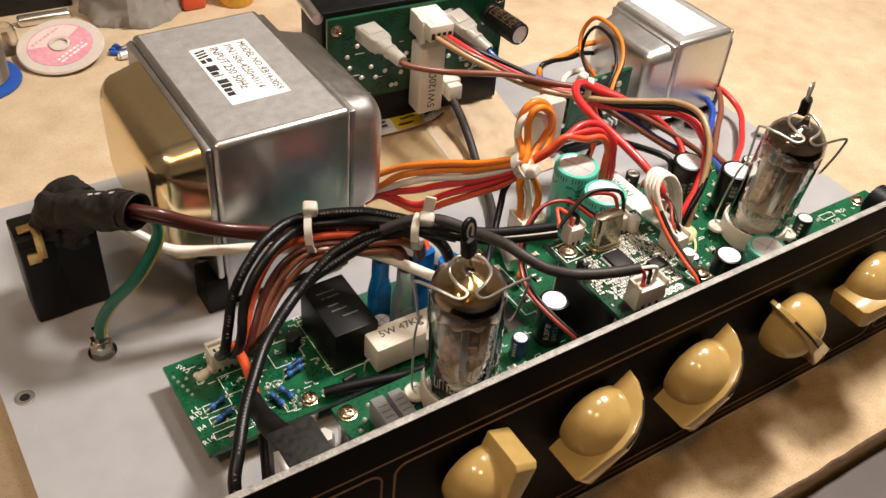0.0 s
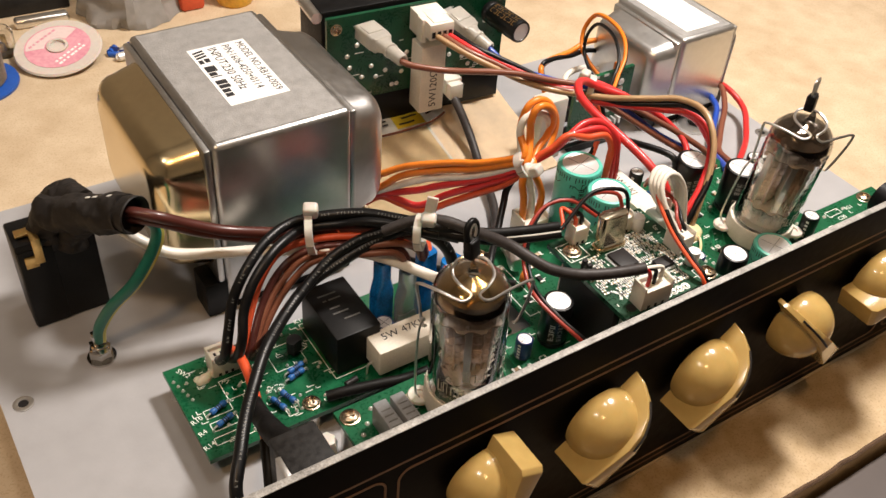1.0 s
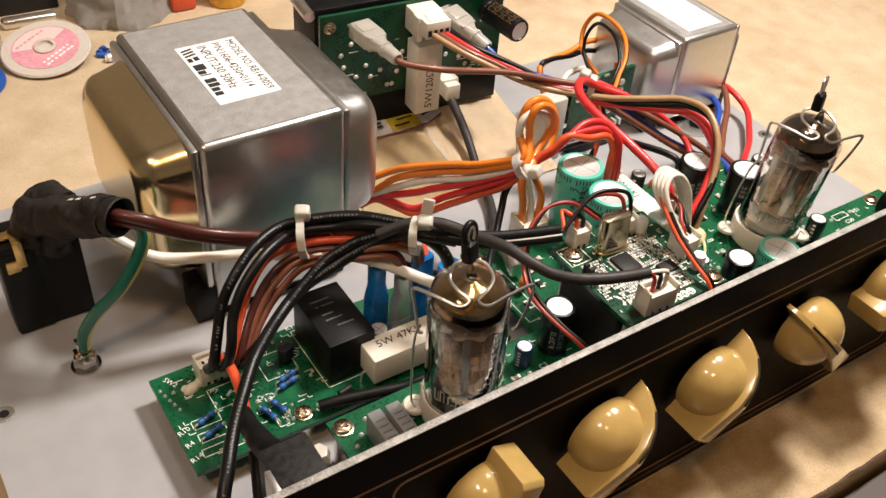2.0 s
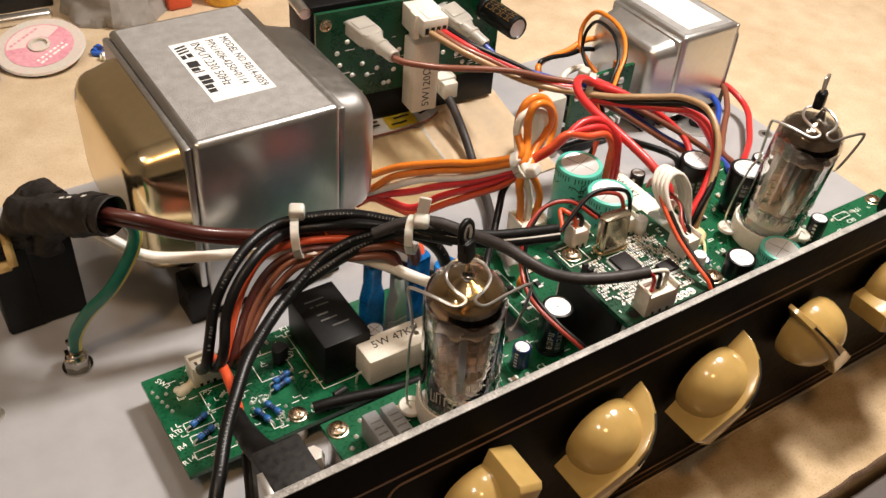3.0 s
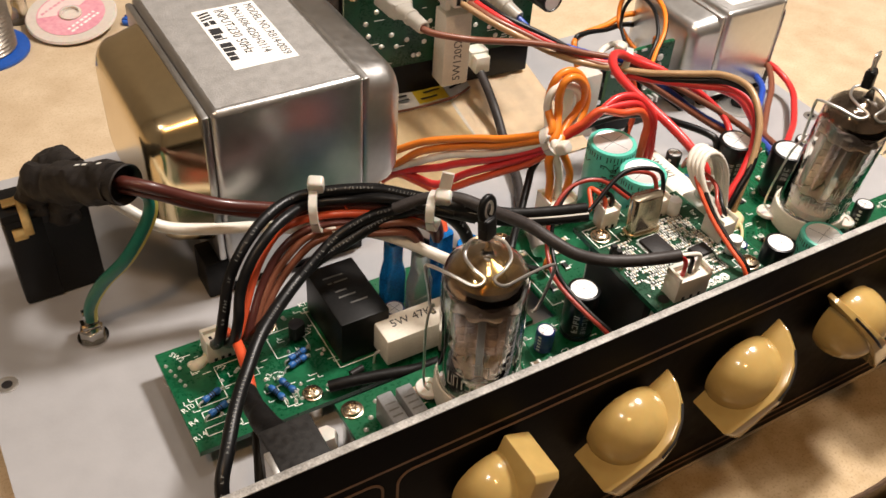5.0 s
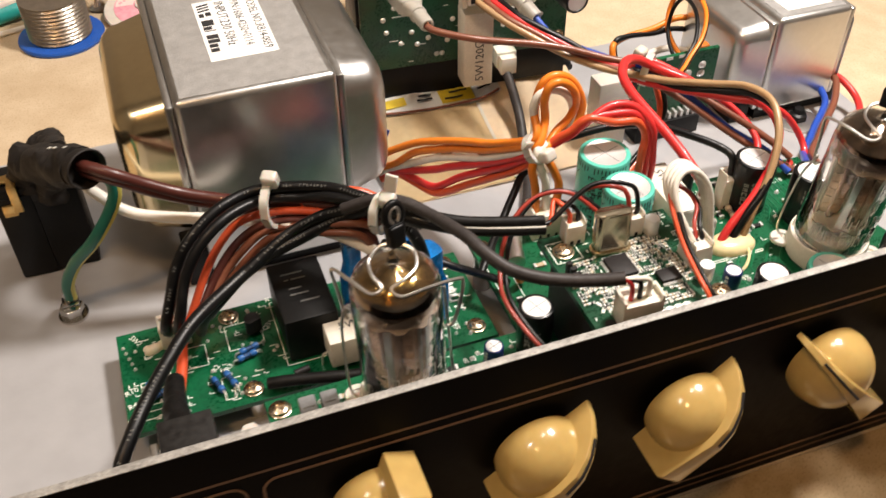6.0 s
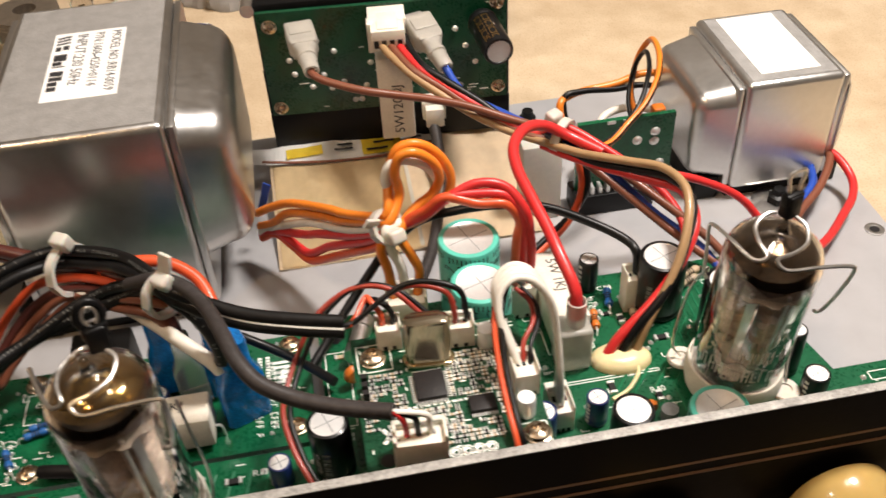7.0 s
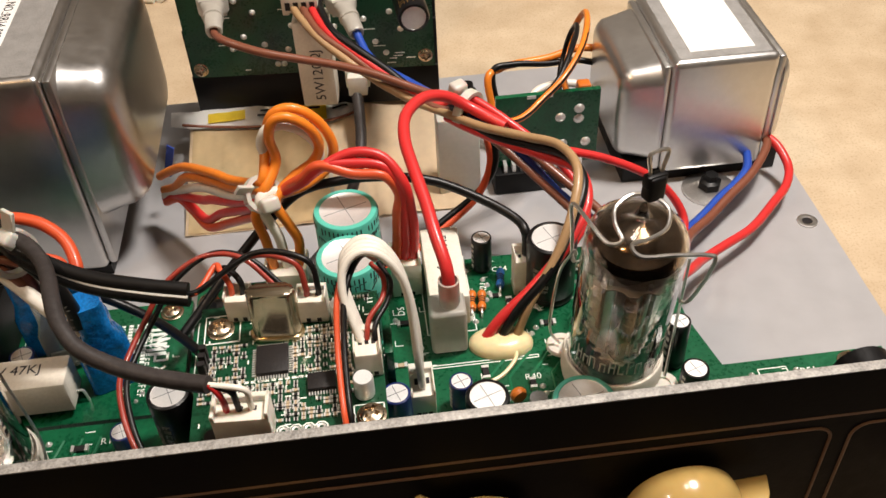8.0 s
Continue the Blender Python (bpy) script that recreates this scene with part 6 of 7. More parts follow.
# printed black sleeve falling to the panel
wire("black_wire", "printed black sleeved wire falling to the control panel", [(-32.4, 7.5, 9), (-33.8, 12, 17), (-33.2, 17.5, 24.6), (-29.3, 24, 28.3), (-24, 32.3, 30.8), (-17.5, 40.5, 33.0), (-9.8, 49.5, 34.6), (1, 59.5, 34.0), (11, 65, 35.2), (21, 66.5, 38.6), (31, 64.6, 43.0), (39, 60.5, 47.4), (43, 54.5, 49), (48.5, 51.5, 44), (50.6, 50.4, 36), (50.6, 50.4, 31)], 1.75, W_BLACK, printed=True)
wire("black_wire", "second printed black wire beside the sleeved one", [(-9, 64, 16), (-7.5, 60, 24), (-3, 58.5, 30), (4, 61.5, 33.6), (12, 65.5, 36.6), (20, 67.5, 40.2), (28, 66.4, 44.0), (34, 63.4, 47)], 1.5, W_BLACK, printed=True)
wire("white_wire", "thin bare white wire at the panel", [(-35.5, 15, 21), (-35.2, 10.5, 13), (-33.2, 6.5, 9.6)], 0.6, W_WHITE)

# grey cable to the front connector, and the red and black pair
wire("grey_cable", "dark grey jacketed cable curving to a white connector", [(33, 62, 48.5), (40, 57.5, 52.6), (46, 52.5, 54.4), (50.5, 47, 54.2), (53.7, 40.5, 55.2), (56, 33.2, 56.4), (58.3, 26.8, 55.6), (61.6, 21.5, 53.6), (67.8, 18, 51.6), (74.7, 15.4, 51.4), (81.6, 12.6, 52.2), (86.4, 10.2, 52.6)], 1.65, W_GREY)
for nm, lb, m, x in (("red_wire", "short red lead into a white connector", W_RED, 88.3), ("black_wire", "short black lead into a white connector", W_BLACK, 90.6), ("white_wire", "short white lead into a white connector", W_WHITE, 93.0)):
    wire(nm, lb, [(83, 11.5, 52), (86, 10.6, 52.6), (x - 0.7, 9.8, 51.0), (x, 9.6, 48), (x, 9.6, 43)], 0.62, m)
for nm, lb, m, o in (("red_wire", "thin dark red wire of a twisted pair", W_DKRED, 0.0), ("black_wire", "thin black wire of a twisted pair", W_BLACK, 1.3)):
    wire(nm, lb, [(97 + o, 42, 44), (90 + o, 47, 49), (82 + o, 49, 49), (74 + o, 46, 45), (69 + o, 41, 40), (65.5 + o, 33, 37), (64.6 + o, 26, 36), (66 + o, 18, 34), (69 + o, 11, 31), (72 + o, 5, 26)], 0.62, m)
fs = thing("flat_sleeve", "black glossy twin heat-shrink sleeve from the bundle", "heat-shrink sleeve")
for dy, dz in ((0, 0), (-1.0, -2.0)):
    mk("sleeve", lambda b: bm_sweep(b, [(45, 52.6 + dy, 52.9 + dz), (52, 48.0 + dy, 51.6 + dz), (60, 44.5 + dy, 50.2 + dz), (70, 41.6 + dy, 49.4 + dz), (79.5, 39.8 + dy, 48.4 + dz)], 1.5, 12, 8), M_MATTE, fs)
mk("seam", lambda b: bm_sweep(b, [(46, 50.6, 51.9), (52, 46.6, 50.8), (60, 43.0, 49.5), (70, 40.0, 48.7), (79.4, 38.2, 47.7)], 0.35, 6, 8), M_INKW, fs, "thin pale line along the twin sleeve")
for nm, m, tx, ty, z in (("orange_red_wire", W_ORED, 87.5, 41.5, 3.5), ("black_wire", W_BLACK, 89.8, 41.5, 2.2), ("dark_red_wire", W_DKRED, 103.0, 39, 8.0), ("black_wire", W_BLACK, 105.4, 39, 9.0)):
    wire(nm, "thin lead from a black sleeve into a board connector", [(77, 40, 47.6), (81, 39.6, 47.6), ((82 + tx) / 2, ty + 3.5, 46.5 + z * 0.75), (tx - 1.5, ty + 1.4, 47 + z * 0.62), (tx, ty - 0.6, 47), (tx, ty - 0.6, 43)], 0.65, m)
wire("orange_wire", "orange wire bending down to a blue blade terminal", [(24, 74, 43), (32, 75, 43.6), (40, 74, 42.5), (46, 70.5, 39.5), (49, 65, 36.5), (49, 61.5, 34)], 1.5, W_ORED)
wire("black_wire", "black wire lying across the plate to the preamp board", [(44, 66, 30), (54, 66, 22), (63, 62, 18), (70, 55, 18.5), (75, 49, 19.5)], 1.2, W_BLACK)

cable_tie("white nylon cable tie round the black wire bundle", ring((17.0, 76.0, 44.0), (0.85, -0.5, 0.12), 6.2, 0.95), 2.2, (17.6, 77.4, 50.6), -30, 20, (0.85, -0.5, 0.12))
cable_tie("white nylon cable tie with a long tail round the black wires", ring((41.4, 55.6, 49.6), (0.72, -0.69, 0.1), 4.9), 2.2, (43.0, 54.0, 54.2), -40, 25, (0.72, -0.69, 0.1))
mk("tail", lambda b: bm_box(b, -1.6, 1.6, -0.5, 0.5, 0, 4.8, 0.2, 1, at(43.4, 54.4, 57.0, -12, 8, -35)), M_FROST, bpy.data.objects["cable_tie.001"])

# secondary leads of the mains transformer to the loop tie
LEADS = (
    ("orange_wire", W_ORANGE, [(58.5, 119, 19), (62.7, 115.0, 23.7), (69.3, 106.4, 30.3), (79.2, 93.2, 36.8), (84.5, 86.3, 39.8), (91.2, 77.4, 45.2)]),
    ("orange_wire", W_ORANGE, [(58.5, 119, 14), (62.8, 114.9, 18.1), (68.2, 107.8, 26.0), (77.3, 95.8, 33.0), (83.4, 87.6, 36.6), (91.0, 77.0, 43.6)]),
    ("white_wire", W_WHITE, [(58.5, 118, 12.6), (62.8, 114.9, 16.4), (73.0, 101.5, 26.6), (81.6, 90.1, 32.2), (86.7, 83.3, 37.0), (91.5, 77.0, 42.2)]),
    ("red_wire", W_RED, [(58.5, 118, 11.6), (62.8, 114.9, 14.8), (71.9, 102.9, 21.2), (75.5, 98.2, 25.0), (83.7, 87.3, 32.0), (88.7, 80.6, 37.4), (93.3, 74.7, 42.3)]),
    ("red_wire", W_RED, [(58.5, 118, 11.8), (62.8, 115.2, 15.2), (67, 109.4, 14.8), (72.1, 102.6, 14.6), (77.9, 95.0, 22.5), (84.6, 86.2, 30.0), (88.9, 80.5, 35.4), (94.0, 75.0, 41.4)]),
    ("orange_red_wire", W_ORED, [(58.5, 117.4, 10.8), (63.2, 114.6, 13.8), (67.6, 108.6, 13.0), (72.6, 101.0, 13.0), (79.5, 93.0, 20.5), (85.6, 85.0, 28.0), (90.2, 79.0, 34.2), (95.0, 75.0, 40.6)]))
# up round a loop in the nylon tie and down into the white connector
LOOPS = (
    [(93.6, 75.5, 47.6), (95.0, 81.0, 53), (97.6, 81.8, 60.6), (102.6, 82.0, 61.9), (107.6, 82.0, 58.1), (110.3, 81.5, 51.2), (108.6, 80.0, 45.4), (102.2, 77.0, 42.4), (94.6, 73.0, 43.4), (90.6, 71.6, 40.0), (91.6, 70.8, 33), (92.6, 70.4, 24)],
    [(93.6, 73.6, 45.6), (96.9, 77.8, 50.4), (96.6, 78.2, 57.3), (98.4, 78.4, 61.6), (102.2, 78.6, 61.7), (106.2, 79.0, 57.7), (107.4, 79.5, 51.9), (105.0, 79.0, 47.6), (100.1, 77.0, 45.3), (95.8, 73.0, 42.4), (98.0, 71.4, 36.4), (99.6, 70.6, 31.0), (98.8, 70.2, 24)],
    [(92.6, 75.4, 45.6), (94.6, 79.6, 49.4), (94.2, 80.2, 54.4), (96.0, 80.4, 58.1), (100.0, 80.4, 59.0), (104.9, 80.4, 55.7), (107.0, 80.2, 50.0), (105.2, 79.4, 45.0), (100.6, 77.0, 42.8), (93.0, 72.6, 44.6), (93.0, 71.4, 40.0), (95.0, 70.7, 33.5), (95.8, 70.4, 24)])
for k, (nm, m, pts) in enumerate(LEADS):
    if k < 3:
        pts = pts + LOOPS[k]
        lb = "stiff wire looped up through a nylon tie to a connector"
    else:
        j = k - 3
        pts = pts + [(98.5, 74.5, 44.0 + 0.5 * j), (102.5, 72.6, 47.6 + 0.6 * j), (107.5, 71.4, 51.8 + 0.4 * j), (115, 72.4 - 1.4 * j, 54.2 - 1.8 * j), (121.5, 71.2 - 1.2 * j, 53.2 - 1.8 * j), (125.8 - 0.5 * j, 67.6, 48.0 - 1.6 * j), (127.3 - 1.6 * j, 66.6, 40), (127.2 - 1.9 * j, 66.4, 33), (126.8 - 2.0 * j, 66.6, 26)]
        lb = "red wire arched over the capacitors to a connector"
    wire(nm, lb, pts, 1.25, m)
cable_tie("white nylon cable tie round the looped wires", ring((93.0, 74.2, 43.8), (0.5, -0.62, 0.6), 4.2), 2.4, (94.4, 71.0, 43.2), 25, 60, (0.5, -0.62, 0.6))
mk("tail", lambda b: bm_box(b, -1.3, 1.3, -0.5, 0.5, 0, 4.5, 0.2, 1, at(91.0, 73.4, 46.0, 30, -55, 0)), M_FROST, bpy.data.objects["cable_tie.002"])
wire("black_wire", "black wire running behind the green capacitors to a small connector", [(70, 57, 17.5), (75, 63, 20), (81.3, 69, 24.5), (87.4, 75, 28.3), (92.7, 80, 31), (101, 82, 37), (111, 79, 42), (122, 77.5, 42.5), (134, 77, 40), (145, 73, 36), (152, 67.5, 33.5), (154, 63.5, 32), (154, 62, 27)], 1.2, W_BLACK)
wire("grey_cable", "dark grey cable dropping from the upright board", [(116.5, 156, 22), (116.5, 150, 21), (117, 144, 17), (116, 134, 10), (112, 120, 5), (106, 104, 3), (98, 90, 3.5), (88, 80, 6), (80, 72, 12), (76, 66, 16.8)], 1.75, W_GREY)

wire("orange_red_wire", "red and black pair lying over the plate cut-out", [(150, 104, 36), (151, 100, 26), (146, 96, 18), (136, 90, 13), (126, 84, 10), (118, 79, 9)], 1.1, W_ORED)
wire("black_wire", "red and black pair lying over the plate cut-out", [(151.5, 104, 37), (152.5, 100, 27), (147.5, 97.5, 19), (137, 91.8, 14.5), (127, 86, 11.5), (119, 81, 10)], 1.0, W_BLACK)

# harness from the upright board to the harness tie
wire("brown_wire", "brown wire from a blade terminal to the harness tie", [(80.4, 134, 56.0), (80.6, 131.4, 55.8), (83.5, 128, 54.9), (92.7, 123.6, 53.0), (103, 121.4, 51.2), (112, 119.5, 49.8), (122, 116, 47.6), (133, 111, 45), (143.5, 105.5, 42.8), (152, 100, 40)], 1.15, W_BROWN)
wire("blue_wire", "blue wire from a blade terminal to the harness tie", [(118.4, 134, 51.6), (119.2, 131, 50.2), (121.6, 125.7, 47.8), (125.8, 121.0, 46.0), (131, 115.6, 44.6), (138, 109.0, 43.6), (145, 104, 42.8)], 1.15, W_BLUE)
for k, (nm, m) in enumerate((("tan_wire", W_TAN), ("brown_wire", W_BROWN), ("red_wire", W_RED), ("black_wire", W_BLACK))):
    x = 102.8 + 2.3 * k
    tail = {0: [(147.0, 95, 42.4), (152, 89.4, 43.6), (158.3, 84.0, 45.0), (164.4, 76.7, 47.6), (166.4, 67, 47.6), (163.4, 57.5, 43.4), (158.4, 51, 35.6), (152, 46.6, 26), (148.8, 44.8, 18)],
            1: [(146, 105, 41.6), (156, 95, 38), (168, 82, 31), (176, 74, 26), (181, 68, 22)],
            2: [(145, 105.5, 44.6), (155, 98, 41), (168, 86, 33), (172, 75, 27), (166, 67, 22)],
            3: [(147, 96.6, 41.2), (152, 90, 41.4), (160, 82.4, 43.0), (166, 75, 45.4), (167.6, 65.6, 45), (163.6, 56.4, 40.4), (156.6, 49.4, 32.4), (149, 46.0, 24.6), (144.8, 44.8, 17)]}[k]
    wire(nm, "wire fanning out of a connector into the nylon-tied harness", [(x - 0.6, 147, 54.8), (x - 0.5, 141.5, 54.4), (107.5 + 1.5 * k, 131.7, 52.0 + 0.5 * k), (115 + 0.9 * k, 124.0 + 0.5 * k, 48.4 + 0.8 * k), (123.5 + 0.5 * k, 117.2 + 0.5 * k, 44.6 + 0.9 * k), (132, 110.0 + 0.9 * k, 42.0 + 0.7 * k), (139, 103.6 + 1.2 * k, 41.2 + 0.5 * k)] + tail, 1.15, m, seg=8)
wire("red_wire", "thick red wire bent back to a frosted blade terminal", [(154, 94, 42), (146, 100, 44.6), (140, 101, 48.2), (134, 98, 50.4), (129.2, 91, 50.6), (128.0, 82, 49.8), (129.1, 72.5, 47.8), (130.3, 63.7, 45.8), (131.7, 55.3, 42.6), (133.2, 48, 38.4), (133.4, 46.6, 31)], 1.5, W_RED)
wire("red_wire", "red wire swung from the tied harness to the glue pad", [(140, 104, 40), (146, 98, 39.6), (154, 89, 40.4), (162, 80.5, 41.8), (168.4, 73, 42.6), (168.6, 64, 40.4), (163, 56, 35), (153.5, 49.6, 28.4), (145, 46.6, 22), (140.8, 44.8, 16.6)], 1.3, W_RED)
wire("red_wire", "red wire from the tied harness towards the output transformer", [(143, 107, 40.6), (153, 99, 37), (166, 95, 33), (182, 94, 28), (196, 92, 20), (203, 88, 10), (199, 80, 7), (186, 72, 14), (181, 68, 20)], 1.2, W_RED)
wire("blue_wire", "blue wire from the tied harness down behind a capacitor", [(146, 104, 40), (156, 95, 35), (166, 84, 27), (175, 74, 22), (180, 66, 18)], 1.2, W_BLUE)
wire("brown_wire", "brown wire from the tied harness down behind a capacitor", [(145, 104, 39.5), (156, 93, 33), (168, 80, 25), (177, 70, 20), (182, 66, 18)], 1.2, W_BROWN)
cable_tie("white nylon cable tie round the coloured harness", ring((145.6, 103.6, 41.8), (0.7, -0.68, -0.1), 4.9), 2.4, (143.4, 105.6, 46.2), 30, 10, (0.7, -0.68, -0.1))

# output transformer leads
wire("red_wire", "red transformer lead arching over the plate", [(236, 118, 13), (240, 113.5, 11), (241.2, 107, 8.5), (237.5, 99.5, 7.4), (231, 92, 7), (222, 84, 7), (211.3, 76.8, 8), (203.3, 71, 9), (196, 62, 15), (190, 57, 17)], 1.3, W_RED)
wire("brown_wire", "brown transformer lead running to the board", [(236, 119, 12), (236.6, 113.5, 11.5), (228.6, 104, 9.4), (219.2, 95.9, 8), (211, 88.6, 7.4), (203.3, 81.0, 8.4), (194, 67, 14), (186, 60, 17)], 1.3, W_BROWN)
wire("blue_wire", "blue transformer lead running to the board", [(232, 118, 9), (229.5, 109, 7.4), (223.6, 103.2, 6.4), (217.8, 98.4, 6), (210.6, 92.4, 5.6), (203.6, 86.4, 6), (193, 72, 13), (186, 64, 17)], 1.3, W_BLUE)
wire("orange_wire", "orange wire with a black tracer looped above the small board", [(147, 103, 38), (159.4, 105.6, 35.4), (168.3, 111.5, 37.2), (174.9, 116.8, 40.6), (180.7, 125.5, 43.8), (185.0, 137.6, 44.0), (187.6, 149.4, 40.8), (185.8, 153.6, 33.6), (183.2, 150.6, 27.0), (180.3, 142.5, 24.4), (180, 134, 22)], 0.95, W_ORANGE, (W_BLACK, (0.5, -0.7, 0.4)))
wire("black_wire", "thin black wire looped above the small board", [(146, 104, 37), (158.4, 107.4, 34.2), (167, 113.2, 35.8), (173.2, 118.6, 39.0), (178.6, 127.2, 42.0), (182.2, 136.6, 42.0), (183.6, 144.6, 40.0), (182.8, 148.2, 34.4), (181, 146.6, 28.0), (178.8, 141.0, 24.4), (178, 135, 21)], 0.75, W_BLACK)
wire("orange_wire", "orange lead from the output transformer", [(194, 151, 27.2), (186.4, 152.0, 27.2), (177.4, 151.0, 25.8), (166.8, 150.0, 25.4), (161.3, 149.0, 24.7), (157.1, 145.0, 23.6), (159.1, 140, 10)], 1.2, W_ORANGE)
wire("black_wire", "black lead from the output transformer", [(194, 150, 22.3), (186.2, 151.0, 24.1), (176.9, 150.0, 24.4), (165.1, 149.0, 25.9), (158.8, 147.0, 24.7), (160.8, 142, 10)], 1.05, W_BLACK)
wire("white_wire", "white lead from the output transformer", [(193, 146, 15), (184, 149, 17), (174, 147, 17), (168, 141, 13)], 1.3, W_WHITE)

# white and orange ribbon loops by the effects board
for k in range(4):
    o = 1.55 * k - 2.3
    wire("white_wire", "white ribbon wire looped between two board connectors", [(114.4, 24.2 + o * 0.7, 43), (112.6, 27.5 + o * 0.8, 48), (111.4, 31.5 + o, 52.5), (112.2, 34.6 + o, 56.2), (115.4, 36.2 + o, 58.4), (119.4, 36.0 + o, 57.0), (122.6, 34.6 + o, 51.5), (124.2, 32.6 + o * 0.8, 43), (124.9, 31 + o * 0.8, 33), (125, 30.2 + o * 0.8, 23)], 0.82, W_WHITE)

for nm, m, o in (("orange_red_wire", W_ORED, 0.0), ("black_wire", W_BLACK, 1.5)):
    wire(nm, "thin ribbon wire falling over the effects board to the panel", [(118 + o, 44, 47), (115.5 + o, 41, 52.5), (113 + o, 36.5, 54.6), (110.4 + o, 30, 52), (109.2 + o, 22, 47.4), (109.0 + o, 14, 43.5), (109.6 + o, 7.5, 40.5), (110 + o, 3.6, 34)], 0.62, m)
wire("brown_wire", "thin brown wire curling into a white connector", [(117, 40, 50), (119.4, 36, 49), (118.8, 31, 48.5), (115.8, 27, 47.5), (114.8, 24, 45.5), (114.7, 23.2, 42)], 0.55, W_DKRED)
wire("black_wire", "thin black wire curling into a white connector", [(118.5, 41, 49), (120.6, 36, 48), (119.4, 30.4, 47.5), (116.8, 26, 46.8), (116.2, 23.4, 45), (116.2, 22.8, 42)], 0.55, W_BLACK)

# blue tape flag on the secondary leads
tagged(mk("tape_flag", lambda b: bm_box(b, -1.2, 1.2, -0.2, 0.2, -6, 6, 0.1, 1, at(60.9, 124.0, 20.4, 0, 20, -28)), W_BLUE), "blue tape flag round the transformer leads", "tape")

wire("black_wire", "black sleeved wire lying between the two boards", [(4.5, 43.5, 11.5), (9, 42.2, 12.2), (15, 41.0, 12.4), (21, 39.6, 12.4), (28, 38.2, 12.0), (36, 37.6, 11.6)], 1.6, M_MATTE)

# ---- bag under the cut-out and the clutter at the back of the bench ----
def sheet(bm, x0, x1, y0, y1, zf, nx=24, ny=18, th=0.25):
    top = [[bm.verts.new(V(x0 + (x1 - x0) * i / nx, y0 + (y1 - y0) * j / ny, zf(i / nx, j / ny))) for j in range(ny + 1)] for i in range(nx + 1)]
    for i in range(nx):
        for j in range(ny):
            bm.faces.new((top[i][j], top[i + 1][j], top[i + 1][j + 1], top[i][j + 1]))
    geo = bmesh.ops.solidify(bm, geom=bm.faces[:], thickness=th * MM)


bag = thing("plastic_bag", "creased clear parts bag with a yellow warning sticker under the cut-out", "plastic bag")


def bag_face(bm, x0, x1, vlo, vhi, lift, nx=26, ny=12, th=0.25, lower=False):
    """A piece of the bag's leaning front: it rises from the bench towards the upright board."""
    n = Vector((0, -0.31, 1)).normalized()
    grid = []
    for i in range(nx + 1):
        x = x0 + (x1 - x0) * i / nx
        row = []
        for j in range(ny + 1):
            a, b = vlo(x), vhi(x)
            v = a + (b - a) * j / ny
            w = 0.9 * noise.noise(Vector((x * 0.09, v * 2.0, 0.3))) + 0.35 * noise.noise(Vector((x * 0.35, v * 3.0, 1.3)))
            w += 0.9 * math.exp(-((x - 108 - 4 * v) / 2.2) ** 2) + 0.6 * math.exp(-((x - 121) / 1.5) ** 2)
            # the right border leans out as it rises
            p = Vector((x, 113.5 + 47 * v, 0.6 + 10.5 * max(v, 0.0) ** 1.15)) + n * (w + lift)
            if lower:
                # the underside hangs through the cut-out and lies on the bench
                p.z = -1.2 - 14.4 * min(1.0, math.sin(math.pi * (v - 0.06) / 0.92) * 1.6) + 0.4 * w
                p.z = max(p.z, BENCH + 0.3)
            row.append(bm.verts.new(p * MM))
        grid.append(row)
    for i in range(nx):
        for j in range(ny):
            bm.faces.new((grid[i][j], grid[i + 1][j], grid[i + 1][j + 1], grid[i][j + 1]))
    bmesh.ops.solidify(bm, geom=bm.faces[:], thickness=th * MM)


def sag(x):
    return 0.80 + 0.000065 * (x - 97) ** 2 + (0.00035 * (x - 105) ** 2 if x > 105 else 0)


mk("card", lambda b: bag_face(b, 62, 146.5, lambda x: -0.01, lambda x: 1.0, 0.0, 56, 32), M_KRAFT, bag, "pale kraft card")
mk("film", lambda b: bag_face(b, 63, 106, lambda x: 0.0, lambda x: 0.97, 0.45, 40, 26), M_FILM, bag, "tan-tinted creased film")
mk("film_edge", lambda b: bag_face(b, 105.4, 106.6, lambda x: 0.0, lambda x: 0.97, 0.8, 2, 26), M_FROST, bag, "pale welded edge of the film")
mk("lower_film", lambda b: bag_face(b, 66, 142, lambda x: 0.06, lambda x: 0.98, 0.0, 20, 12, lower=True), M_FILM, bag, "crumpled underside of the film")
mk("paper_band", lambda b: bag_face(b, 56, 117, sag, lambda x: 1.03, 0.7, 40, 6), M_LABEL, bag, "white printed band along the top")
mk("warning_sticker", lambda b: bag_face(b, 93, 106, lambda x: 0.84, lambda x: 0.98, 1.2, 10, 5), M_YELLOW, bag, "yellow sticker with black print")
mk("warning_sticker", lambda b: bag_face(b, 68, 80, lambda x: 0.90, lambda x: 0.98, 1.2, 10, 5), M_YELLOW, bag, "yellow sticker with black print")
for px, pv, w in ((94.5, 0.87, 7), (97, 0.93, 7), (84, 0.90, 6), (85, 0.94, 5), (108, 0.91, 5)):
    mk("print_bar", lambda b: bag_face(b, px, px + w, lambda x: pv, lambda x: pv + 0.018, 1.6, 6, 1), M_INK, bag)
mk("bag_seam", lambda b: bm_sweep(b, [(x, 113.5 + 47 * sag(x), 0.6 + 10.5 * sag(x) ** 1.15 + 1.6) for x in range(60, 119, 4)], 0.45, 6, 4), W_BROWN, bag, "dark brown thread along the band")

